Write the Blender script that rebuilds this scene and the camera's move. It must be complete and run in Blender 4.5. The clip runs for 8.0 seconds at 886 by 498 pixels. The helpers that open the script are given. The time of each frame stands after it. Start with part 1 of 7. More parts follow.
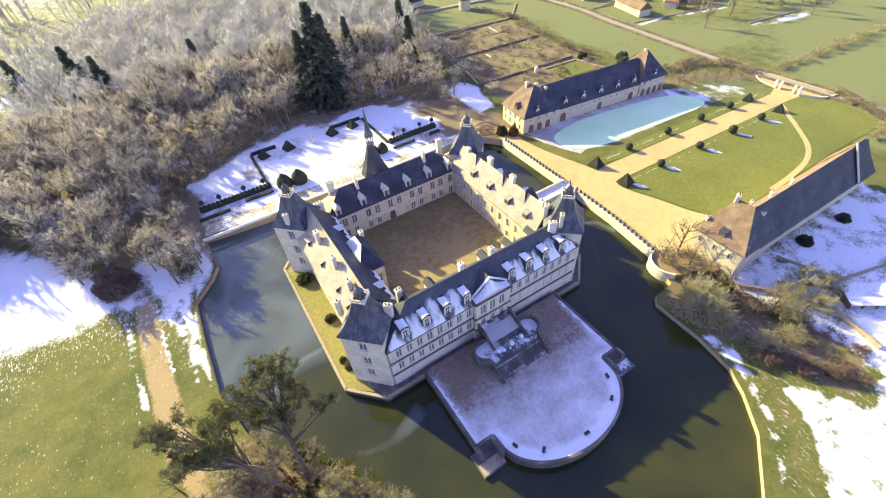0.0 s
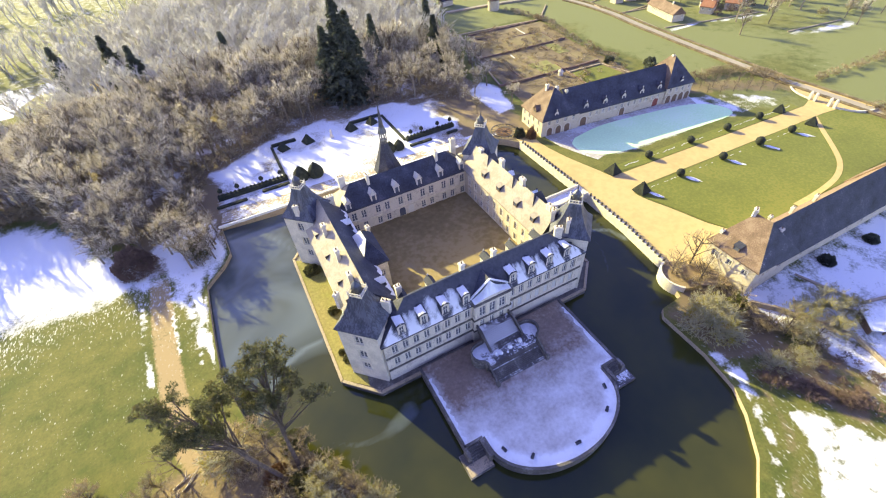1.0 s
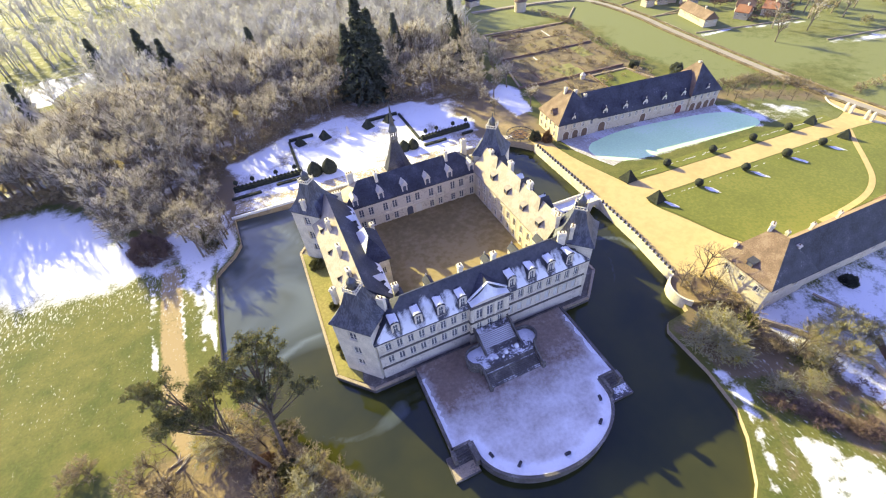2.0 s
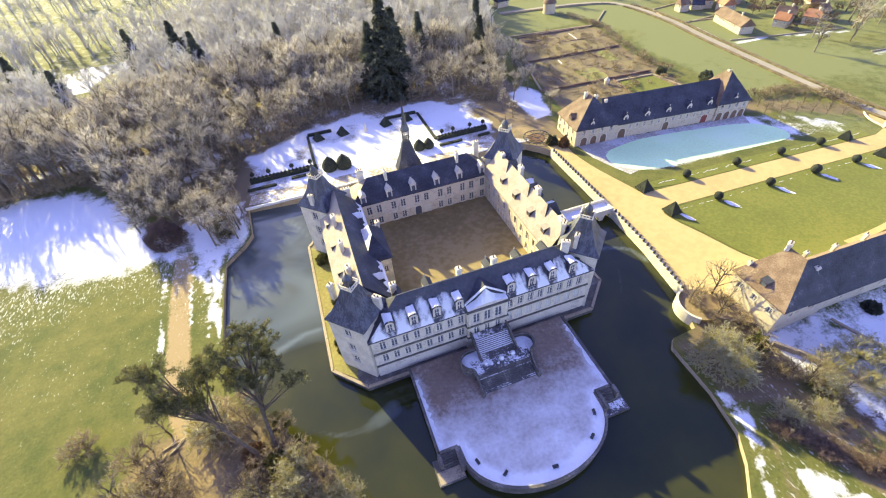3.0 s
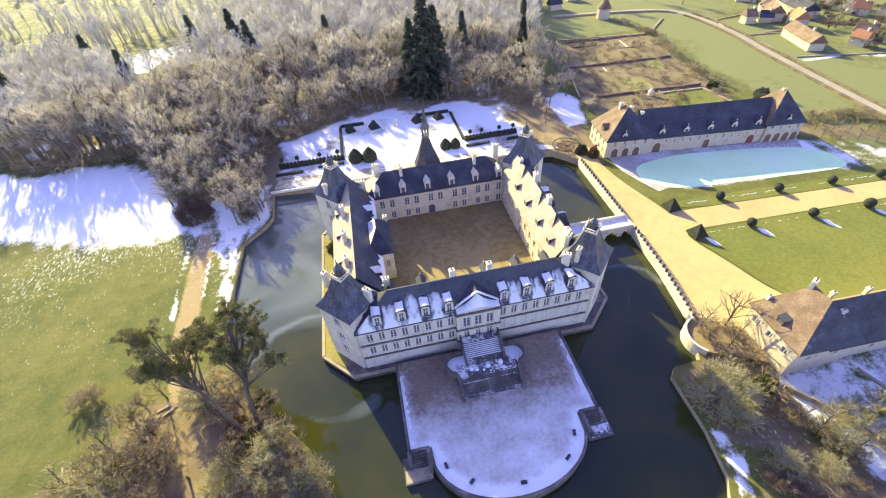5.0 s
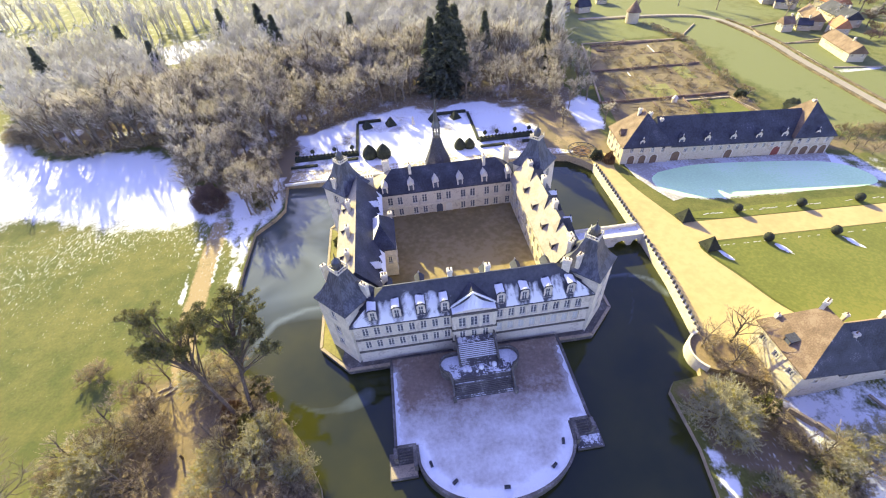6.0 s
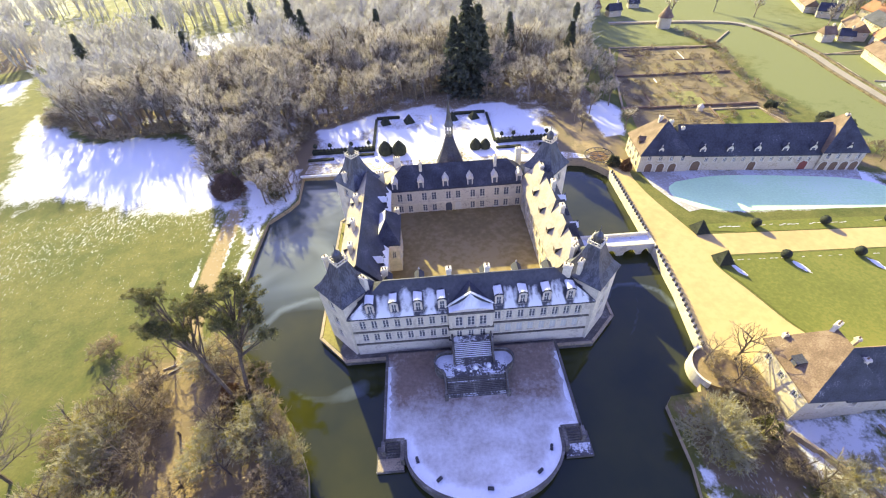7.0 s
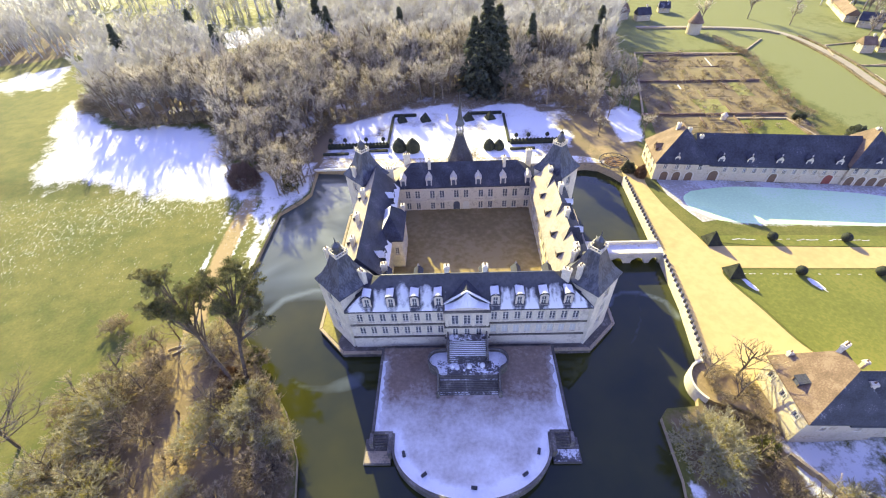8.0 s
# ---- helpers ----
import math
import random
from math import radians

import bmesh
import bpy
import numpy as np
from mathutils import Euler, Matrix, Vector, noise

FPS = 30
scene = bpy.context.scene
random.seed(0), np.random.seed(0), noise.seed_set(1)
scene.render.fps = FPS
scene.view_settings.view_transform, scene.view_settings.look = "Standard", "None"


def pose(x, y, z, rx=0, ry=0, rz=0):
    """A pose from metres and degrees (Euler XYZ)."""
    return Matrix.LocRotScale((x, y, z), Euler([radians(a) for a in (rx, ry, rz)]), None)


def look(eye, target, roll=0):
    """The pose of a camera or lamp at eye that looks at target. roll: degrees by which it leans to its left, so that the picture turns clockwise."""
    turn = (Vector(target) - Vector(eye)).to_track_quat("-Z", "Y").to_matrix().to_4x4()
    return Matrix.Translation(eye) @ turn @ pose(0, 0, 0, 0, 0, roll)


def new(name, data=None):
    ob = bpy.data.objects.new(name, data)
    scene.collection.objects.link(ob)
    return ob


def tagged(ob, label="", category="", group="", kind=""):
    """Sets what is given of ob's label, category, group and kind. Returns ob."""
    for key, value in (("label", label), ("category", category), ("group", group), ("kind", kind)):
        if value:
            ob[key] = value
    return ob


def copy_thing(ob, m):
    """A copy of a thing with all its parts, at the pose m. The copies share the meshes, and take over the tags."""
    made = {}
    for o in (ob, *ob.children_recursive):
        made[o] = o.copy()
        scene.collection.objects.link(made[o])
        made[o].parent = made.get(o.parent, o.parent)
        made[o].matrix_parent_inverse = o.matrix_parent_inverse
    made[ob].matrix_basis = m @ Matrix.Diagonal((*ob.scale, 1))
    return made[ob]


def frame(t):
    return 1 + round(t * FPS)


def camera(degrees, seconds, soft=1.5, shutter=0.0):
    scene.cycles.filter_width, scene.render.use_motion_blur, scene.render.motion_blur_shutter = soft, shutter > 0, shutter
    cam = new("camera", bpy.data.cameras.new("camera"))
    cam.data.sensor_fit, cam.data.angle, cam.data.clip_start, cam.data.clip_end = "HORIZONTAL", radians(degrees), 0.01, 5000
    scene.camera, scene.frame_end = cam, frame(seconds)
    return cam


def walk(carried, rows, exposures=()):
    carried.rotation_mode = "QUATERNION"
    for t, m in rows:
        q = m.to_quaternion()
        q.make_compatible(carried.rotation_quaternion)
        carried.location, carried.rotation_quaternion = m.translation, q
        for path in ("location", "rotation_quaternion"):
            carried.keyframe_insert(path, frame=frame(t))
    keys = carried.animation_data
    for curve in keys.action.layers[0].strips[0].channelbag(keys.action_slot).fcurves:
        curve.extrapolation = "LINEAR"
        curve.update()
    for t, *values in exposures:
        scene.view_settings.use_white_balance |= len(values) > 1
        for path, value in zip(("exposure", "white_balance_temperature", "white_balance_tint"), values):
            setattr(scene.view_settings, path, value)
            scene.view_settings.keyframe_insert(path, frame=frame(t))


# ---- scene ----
cam = camera(92.4, 8.0, soft=1.15)
PATH = [
    (0, (-36.597, -48.391, 86.395), (-35.903, -47.143, 84.995), -5.0),
    (0.5, (-34.923, -49.636, 86.102), (-34.27, -48.36, 84.707), -4.9),
    (1, (-32.992, -50.724, 86.086), (-32.388, -49.424, 84.692), -4.8),
    (1.5, (-30.789, -51.783, 85.741), (-30.23, -50.459, 84.351), -4.9),
    (3, (-24.009, -53.62, 85.421), (-23.594, -52.237, 84.038), -4.7),
    (3.5, (-21.65, -54.283, 85.142), (-21.28, -52.884, 83.761), -4.6),
    (4, (-19.35, -54.917, 85.239), (-19.031, -53.504, 83.86), -4.6),
    (4.5, (-17.178, -55.421, 84.996), (-16.903, -53.996, 83.62), -4.4),
    (6, (-10.422, -56.775, 84.507), (-10.291, -55.324, 83.138), -4.0),
    (6.5, (-8.371, -57.243, 84.189), (-8.288, -55.784, 82.823), -3.7),
    (7, (-6.176, -57.619, 84.256), (-6.145, -56.158, 82.89), -3.5),
    (7.5, (-4.171, -58.084, 83.895), (-4.184, -56.62, 82.532), -3.3),
    (8, (-1.895, -58.301, 83.938), (-1.958, -56.837, 82.576), -3.1),
]
walk(cam, [(t, look(eye, target, roll)) for t, eye, target, roll in PATH], [(0.0, 1.72, 6700, 15), (8.0, 1.84, 6700, 15)])

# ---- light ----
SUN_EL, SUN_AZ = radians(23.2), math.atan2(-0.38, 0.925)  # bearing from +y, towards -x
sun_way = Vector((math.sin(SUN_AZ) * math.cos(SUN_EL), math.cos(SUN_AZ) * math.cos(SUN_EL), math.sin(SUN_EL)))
sun = new("sun", bpy.data.lights.new("sun", "SUN"))
sun.data.energy, sun.data.angle, sun.data.color = 4.15, radians(0.55), (1.0, 0.93, 0.38)
sun.matrix_world = look(sun_way * 200, (0, 0, 0))
world = bpy.data.worlds.new("sky")
scene.world = world
world.use_nodes = True
wn = world.node_tree.nodes
sky = wn.new("ShaderNodeTexSky")
sky.sky_type, sky.sun_disc = "NISHITA", False
sky.sun_elevation, sky.sun_rotation = SUN_EL, SUN_AZ
sky.air_density, sky.dust_density, sky.ozone_density = 1.0, 0.6, 3.0
deep = wn.new("ShaderNodeHueSaturation")
deep.inputs["Saturation"].default_value, deep.inputs["Hue"].default_value = 1.02, 0.535
world.node_tree.links.new(sky.outputs[0], deep.inputs["Color"])
world.node_tree.links.new(deep.outputs[0], wn["Background"].inputs[0])
wn["Background"].inputs[1].default_value = 0.15


# ---- materials ----
def material(name, colour, rough=0.85, scale=1.0, spread=0.25, fine=8.0, bump=0.3, second=None, amount=0.5, metal=0.0, random=0.0, shine=0.5, thin=0.0, stretch=None):
    """A surface with blotches at two scales: colour, its lighter and darker shades, a second colour in patches; thin lets so much light through, stretch draws the blotches out."""
    m = bpy.data.materials.new(name)
    m.use_nodes = True
    n, l = m.node_tree.nodes, m.node_tree.links
    b = n["Principled BSDF"]
    b.inputs["Roughness"].default_value, b.inputs["Metallic"].default_value = rough, metal
    b.inputs["Specular IOR Level"].default_value = shine
    co = n.new("ShaderNodeTexCoord")
    big, small = n.new("ShaderNodeTexNoise"), n.new("ShaderNodeTexNoise")
    for tex, s, d in ((big, scale, 5), (small, scale * fine, 4)):
        tex.inputs["Scale"].default_value, tex.inputs["Detail"].default_value = s, d
        if stretch:
            drawn = n.new("ShaderNodeMapping")
            drawn.inputs["Scale"].default_value = stretch
            l.new(co.outputs["Object"], drawn.inputs["Vector"]), l.new(drawn.outputs[0], tex.inputs["Vector"])
        else:
            l.new(co.outputs["Object"], tex.inputs["Vector"])
    mixed = n.new("ShaderNodeMix")
    mixed.inputs[0].default_value = 0.45
    l.new(big.outputs[0], mixed.inputs[2]), l.new(small.outputs[0], mixed.inputs[3])
    ramp = n.new("ShaderNodeValToRGB")
    dark = [c * (1 - spread * 1.6) for c in colour]
    light = [min(1, c * (1 + spread * 1.6)) for c in colour]
    ramp.color_ramp.elements[0].position, ramp.color_ramp.elements[0].color = 0.32, (*dark, 1)
    ramp.color_ramp.elements[1].position, ramp.color_ramp.elements[1].color = 0.68, (*light, 1)
    l.new(mixed.outputs[0], ramp.inputs[0])
    out = ramp.outputs[0]
    if second:
        patch = n.new("ShaderNodeValToRGB")
        e = patch.color_ramp.elements
        e[0].position, e[1].position = max(0.02, 0.72 - 0.5 * amount), min(0.98, 0.8 - 0.5 * amount)
        l.new(mixed.outputs[0], patch.inputs[0])
        mix = n.new("ShaderNodeMix")
        mix.data_type = "RGBA"
        mix.inputs[7].default_value = (*second, 1)
        l.new(patch.outputs[0], mix.inputs[0]), l.new(out, mix.inputs[6])
        out = mix.outputs[2]
    if random:
        info, vary = n.new("ShaderNodeObjectInfo"), n.new("ShaderNodeMapRange")
        vary.inputs[3].default_value, vary.inputs[4].default_value = 1 - random, 1 + random
        l.new(info.outputs["Random"], vary.inputs[0])
        hsv = n.new("ShaderNodeHueSaturation")
        l.new(vary.outputs[0], hsv.inputs["Value"]), l.new(out, hsv.inputs["Color"])
        out = hsv.outputs[0]
    l.new(out, b.inputs["Base Color"])
    if bump:
        bm = n.new("ShaderNodeBump")
        bm.inputs["Strength"].default_value, bm.inputs["Distance"].default_value = bump, 0.08
        l.new(small.outputs[0], bm.inputs["Height"]), l.new(bm.outputs[0], b.inputs["Normal"])
    if thin:
        pass_on, both = n.new("ShaderNodeBsdfTranslucent"), n.new("ShaderNodeMixShader")
        both.inputs[0].default_value = thin
        l.new(out, pass_on.inputs["Color"])
        l.new(b.outputs[0], both.inputs[1]), l.new(pass_on.outputs[0], both.inputs[2])
        l.new(both.outputs[0], n["Material Output"].inputs["Surface"])
    return m


SNOW = (0.76, 0.77, 0.79)
stone = material("limestone", (0.63, 0.575, 0.48), 0.85, 0.35, 0.12, 6, 0.35, (0.46, 0.41, 0.34), 0.42)
stone_pale = material("pale_limestone", (0.63, 0.575, 0.465), 0.85, 0.5, 0.14, 6, 0.3)
stone_dark = material("damp_stone", (0.105, 0.095, 0.085), 0.8, 0.5, 0.3, 6, 0.4, (0.21, 0.195, 0.18), 0.35)
plaster = material("lime_render", (0.55, 0.48, 0.36), 0.9, 0.25, 0.12, 8, 0.25, (0.42, 0.35, 0.25), 0.4)
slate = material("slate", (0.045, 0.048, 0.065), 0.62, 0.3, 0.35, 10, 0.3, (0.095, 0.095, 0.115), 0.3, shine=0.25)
slate_snow = material("slate_under_snow", (0.045, 0.048, 0.065), 0.62, 0.6, 0.3, 5, 0.3, (0.36, 0.37, 0.40), 0.38, shine=0.25)
slate_streak = material("weathered_slate", (0.058, 0.062, 0.082), 0.5, 0.5, 0.3, 5, 0.2, (0.098, 0.104, 0.13), 0.5, shine=0.45, stretch=(1.4, 1.4, 0.1))
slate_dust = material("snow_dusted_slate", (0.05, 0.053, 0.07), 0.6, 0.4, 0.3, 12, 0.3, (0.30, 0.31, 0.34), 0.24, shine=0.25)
slate_fleck = material("snow_flecked_slate", (0.05, 0.053, 0.068), 0.6, 0.2, 0.3, 9, 0.3, (0.30, 0.31, 0.34), 0.22, shine=0.25)
# pale slate for sun-facing slopes: sunlight and frost put into the colour
slate_sunlit = material("sunlit_frosted_slate", (0.285, 0.24, 0.195), 0.7, 0.3, 0.09, 6, 0.2, (0.33, 0.285, 0.235), 0.5)
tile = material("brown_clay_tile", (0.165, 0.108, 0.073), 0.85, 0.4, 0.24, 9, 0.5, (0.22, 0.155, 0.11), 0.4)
tile_red = material("orange_clay_tile", (0.36, 0.16, 0.08), 0.85, 0.4, 0.25, 8, 0.4, (0.28, 0.15, 0.1), 0.4, random=0.25)
snow_mat = material("snow", SNOW, 0.6, 0.8, 0.06, 6, 0.3)
snow_dirty = material("trodden_snow", (0.70, 0.71, 0.74), 0.65, 0.4, 0.12, 6, 0.35, (0.34, 0.30, 0.24), 0.3)
gravel = material("sand_gravel", (0.48, 0.355, 0.155), 0.95, 0.05, 0.09, 12, 0.15, (0.50, 0.372, 0.17), 0.45)
court_gravel = material("court_gravel", (0.225, 0.168, 0.068), 0.9, 0.06, 0.2, 12, 0.08, (0.265, 0.205, 0.10), 0.45)
walk_mat = material("snowy_garden_walk", (0.40, 0.33, 0.23), 0.9, 0.2, 0.2, 8, 0.3, (0.70, 0.70, 0.71), 0.5)
thin_snow = material("thin_snow_on_gravel", (0.40, 0.375, 0.35), 0.9, 0.12, 0.14, 12, 0.2, (0.55, 0.55, 0.57), 0.5)
patchy_snow = material("patchy_snow_on_stone", (0.10, 0.095, 0.10), 0.75, 0.5, 0.25, 5, 0.3, (0.72, 0.73, 0.76), 0.5)
frost_mat = material("frosted_grass", (0.60, 0.85, 0.47), 0.9, 0.05, 0.07, 30, 0.2, (0.66, 0.86, 0.56), 0.45)
lawn_mat = material("lawn", (0.130, 0.144, 0.023), 0.95, 0.035, 0.18, 40, 0.3, (0.165, 0.165, 0.032), 0.42)
hedge_brown = material("bare_brown_hedge", (0.15, 0.115, 0.07), 0.95, 0.4, 0.3, 8, 0.5, (0.21, 0.17, 0.09), 0.4)
hedge_mat = material("box_hedge", (0.022, 0.028, 0.018), 0.9, 1.2, 0.4, 6, 0.8, (0.045, 0.045, 0.03), 0.3)
bark = material("bark", (0.13, 0.10, 0.072), 0.95, 1.5, 0.3, 5, 0.5, random=0.2)
# far twigs lighter than near ones: distance haze put into the colour
twig_far = material("hazy_far_twig", (0.58, 0.56, 0.51), 0.95, 0.05, 0.15, 8, 0.0, thin=0.3)
twig = material("bare_twig", (0.50, 0.455, 0.375), 0.95, 0.15, 0.2, 8, 0.0, random=0.2, thin=0.3)
twig_scrub = material("scrub_twig", (0.33, 0.265, 0.165), 0.95, 0.2, 0.35, 8, 0.0, random=0.35, thin=0.2)
twig_dark = material("dark_twig", (0.17, 0.115, 0.09), 0.95, 0.3, 0.25, 8, 0.0, random=0.25)
twig_lichen = material("lichen_twig", (0.43, 0.40, 0.27), 0.95, 0.3, 0.25, 4, 0.0, (0.36, 0.31, 0.07), 0.42, random=0.15, thin=0.4)
needle = material("pine_needles", (0.115, 0.118, 0.045), 0.8, 0.5, 0.4, 6, 0.0, (0.21, 0.185, 0.075), 0.45, thin=0.25)
needle_dark = material("spruce_needles", (0.105, 0.118, 0.085), 0.85, 0.4, 0.3, 6, 0.0, random=0.3, thin=0.35)
leaf_yellow = material("evergreen_leaves", (0.13, 0.13, 0.03), 0.7, 0.5, 0.35, 6, 0.0)
dead_leaf = material("dead_leaves", (0.20, 0.115, 0.055), 0.95, 0.6, 0.35, 6, 0.0)
wood_frame = material("painted_wood", (0.62, 0.60, 0.54), 0.6, 2, 0.08, 4, 0.0)
shutter_paint = material("pale_shutter", (0.50, 0.51, 0.50), 0.7, 2, 0.1, 4, 0.0)
door_wood = material("door_wood", (0.16, 0.10, 0.06), 0.7, 2, 0.2, 4, 0.1)
red_paint = material("red_paint", (0.22, 0.055, 0.04), 0.7, 2, 0.15, 4, 0.0)
lead = material("lead_sheet", (0.09, 0.095, 0.11), 0.4, 1, 0.2, 5, 0.1, metal=0.5)
field_grass = material("meadow_edge_grass", (0.20, 0.20, 0.06), 0.95, 0.2, 0.25, 12, 0.4, (0.26, 0.22, 0.10), 0.4)
black_metal = material("black_metal", (0.03, 0.03, 0.035), 0.4, 3, 0.2, 4, 0.0)
wall_stone = material("rubble_wall", (0.36, 0.29, 0.2), 0.9, 0.6, 0.25, 6, 0.6, (0.2, 0.17, 0.13), 0.35)


def glass_material():
    m = bpy.data.materials.new("window_glass")
    m.use_nodes = True
    b = m.node_tree.nodes["Principled BSDF"]
    b.inputs["Base Color"].default_value = (0.10, 0.11, 0.14, 1)
    b.inputs["Roughness"].default_value, b.inputs["IOR"].default_value = 0.08, 1.5
    return m


glass = glass_material()


def water_material(name="moat_water", waves=0.06, wave_scale=1.2):
    """Murky green pond water with thin ice in streaks and sheets."""
    m = bpy.data.materials.new(name)
    m.use_nodes = True
    n, l = m.node_tree.nodes, m.node_tree.links
    b = n["Principled BSDF"]
    co = n.new("ShaderNodeTexCoord")
    b.inputs["IOR"].default_value = 1.45
    b.inputs["Specular Tint"].default_value = (0.5, 0.62, 1.0, 1)
    algae, ice, ripple = n.new("ShaderNodeTexNoise"), n.new("ShaderNodeTexNoise"), n.new("ShaderNodeTexNoise")
    algae.inputs["Scale"].default_value, algae.inputs["Detail"].default_value = 0.05, 4
    ice.inputs["Scale"].default_value, ice.inputs["Detail"].default_value, ice.inputs["Distortion"].default_value = 0.035, 3, 1.2
    ripple.inputs["Scale"].default_value, ripple.inputs["Detail"].default_value = wave_scale, 3
    for tex in (algae, ice, ripple):
        l.new(co.outputs["Object"], tex.inputs["Vector"])
    ramp = n.new("ShaderNodeValToRGB")
    ramp.color_ramp.elements[0].position, ramp.color_ramp.elements[0].color = 0.35, (0.026, 0.030, 0.008, 1)
    ramp.color_ramp.elements[1].position, ramp.color_ramp.elements[1].color = 0.7, (0.052, 0.052, 0.010, 1)
    l.new(algae.outputs[0], ramp.inputs[0])
    at = n.new("ShaderNodeAttribute")
    at.attribute_name = "ice"
    add = n.new("ShaderNodeMath")
    add.operation = "MULTIPLY_ADD"
    add.inputs[1].default_value = 0.7
    l.new(ice.outputs[0], add.inputs[0]), l.new(at.outputs["Fac"], add.inputs[2])
    cover = n.new("ShaderNodeMapRange")
    cover.inputs[1].default_value, cover.inputs[2].default_value = 0.62, 1.15
    l.new(add.outputs[0], cover.inputs[0])
    mix = n.new("ShaderNodeMix")
    mix.data_type = "RGBA"
    mix.inputs[7].default_value = (0.19, 0.235, 0.28, 1)
    l.new(cover.outputs[0], mix.inputs[0]), l.new(ramp.outputs[0], mix.inputs[6])
    l.new(mix.outputs[2], b.inputs["Base Color"])
    rough = n.new("ShaderNodeMapRange")
    rough.inputs[3].default_value, rough.inputs[4].default_value = 0.06, 0.3
    l.new(cover.outputs[0], rough.inputs[0]), l.new(rough.outputs[0], b.inputs["Roughness"])
    bm = n.new("ShaderNodeBump")
    bm.inputs["Strength"].default_value, bm.inputs["Distance"].default_value = waves, 0.05 if waves < 0.1 else 0.6
    l.new(ripple.outputs[0], bm.inputs["Height"]), l.new(bm.outputs[0], b.inputs["Normal"])
    return m


water_mat = water_material()
pond_mat = water_material("rippled_pond_water", 0.09, 2.5)


def ground_material(name, base, base2, speck=1.0, soft=0.1):
    """Grass or gravel, with snow, leaf litter and gravel laid on where the mesh's own layers say, broken up by noise."""
    m = bpy.data.materials.new(name)
    m.use_nodes = True
    n, l = m.node_tree.nodes, m.node_tree.links
    b = n["Principled BSDF"]
    b.inputs["Roughness"].default_value = 0.95
    co = n.new("ShaderNodeTexCoord")

    def tex(scale, detail=5, rough=0.6):
        t = n.new("ShaderNodeTexNoise")
        t.inputs["Scale"].default_value, t.inputs["Detail"].default_value, t.inputs["Roughness"].default_value = scale, detail, rough
        l.new(co.outputs["Object"], t.inputs["Vector"])
        return t.outputs[0]

    big, mid, small = tex(0.035), tex(0.25), tex(1.6 * speck, 6, 0.7)

    def blend(fac, a, c):
        mix = n.new("ShaderNodeMix")
        mix.data_type = "RGBA"
        for value, slot in ((fac, 0), (a, 6), (c, 7)):
            if isinstance(value, tuple):
                mix.inputs[slot].default_value = (*value, 1)
            else:
                l.new(value, mix.inputs[slot])
        return mix.outputs[2]

    def spread(a, c, lo, hi):
        add = n.new("ShaderNodeMath")
        add.operation = "ADD"
        l.new(a, add.inputs[0]), l.new(c, add.inputs[1])
        r = n.new("ShaderNodeMapRange")
        r.inputs[1].default_value, r.inputs[2].default_value = lo, hi
        l.new(add.outputs[0], r.inputs[0])
        return r.outputs[0]

    col = blend(spread(big, mid, 0.8, 1.2), base, base2)
    tone = n.new("ShaderNodeMapRange")
    tone.inputs[1].default_value, tone.inputs[2].default_value, tone.inputs[3].default_value, tone.inputs[4].default_value = 0.3, 0.7, 0.75, 1.25
    l.new(small, tone.inputs[0])
    hsv = n.new("ShaderNodeHueSaturation")
    l.new(tone.outputs[0], hsv.inputs["Value"]), l.new(col, hsv.inputs["Color"])
    col = hsv.outputs[0]
    mixn = n.new("ShaderNodeMix")
    mixn.inputs[0].default_value = 0.5
    l.new(mid, mixn.inputs[2]), l.new(small, mixn.inputs[3])
    # the first layer pales the distant fields: haze put into the grass colour
    for layer, tint in (("far_haze", (0.150, 0.166, 0.058)), ("litter", (0.185, 0.138, 0.078)), ("gravel", (0.33, 0.24, 0.12)), ("snow", SNOW)):
        at = n.new("ShaderNodeAttribute")
        at.attribute_name = layer
        col = blend(spread(at.outputs["Fac"], mixn.outputs[0], 0.98 - soft, 0.98 + soft), col, tint)
    # flecks of old snow between the grass blades
    at = n.new("ShaderNodeAttribute")
    at.attribute_name = "fleck"
    turn = n.new("ShaderNodeMapping")
    turn.inputs["Rotation"].default_value, turn.inputs["Scale"].default_value = (0, 0, 0.4), (2.0, 0.75, 1)
    dots = n.new("ShaderNodeTexNoise")
    dots.inputs["Scale"].default_value, dots.inputs["Detail"].default_value = 1.35, 4
    l.new(co.outputs["Object"], turn.inputs["Vector"]), l.new(turn.outputs[0], dots.inputs["Vector"])
    col = blend(spread(at.outputs["Fac"], dots.outputs[0], 0.91, 1.05), col, (0.58, 0.58, 0.52))
    l.new(col, b.inputs["Base Color"])
    bm = n.new("ShaderNodeBump")
    bm.inputs["Strength"].default_value, bm.inputs["Distance"].default_value = 0.5, 0.15
    l.new(small, bm.inputs["Height"]), l.new(bm.outputs[0], b.inputs["Normal"])
    return m


ground_mat = ground_material("winter_grass", (0.070, 0.086, 0.013), (0.136, 0.130, 0.029))
terrace_mat = ground_material("terrace_gravel", (0.21, 0.15, 0.11), (0.26, 0.20, 0.155), 0.8, 0.42)
slate_drift = ground_material("snow_drifts_on_slate", (0.055, 0.058, 0.075), (0.085, 0.087, 0.10), 0.9, 0.16)
garden_mat2 = ground_material("rough_garden_grass", (0.15, 0.12, 0.055), (0.205, 0.165, 0.08), 0.9)
garden_mat = ground_material("kitchen_garden_soil", (0.135, 0.10, 0.055), (0.20, 0.155, 0.085), 0.9)


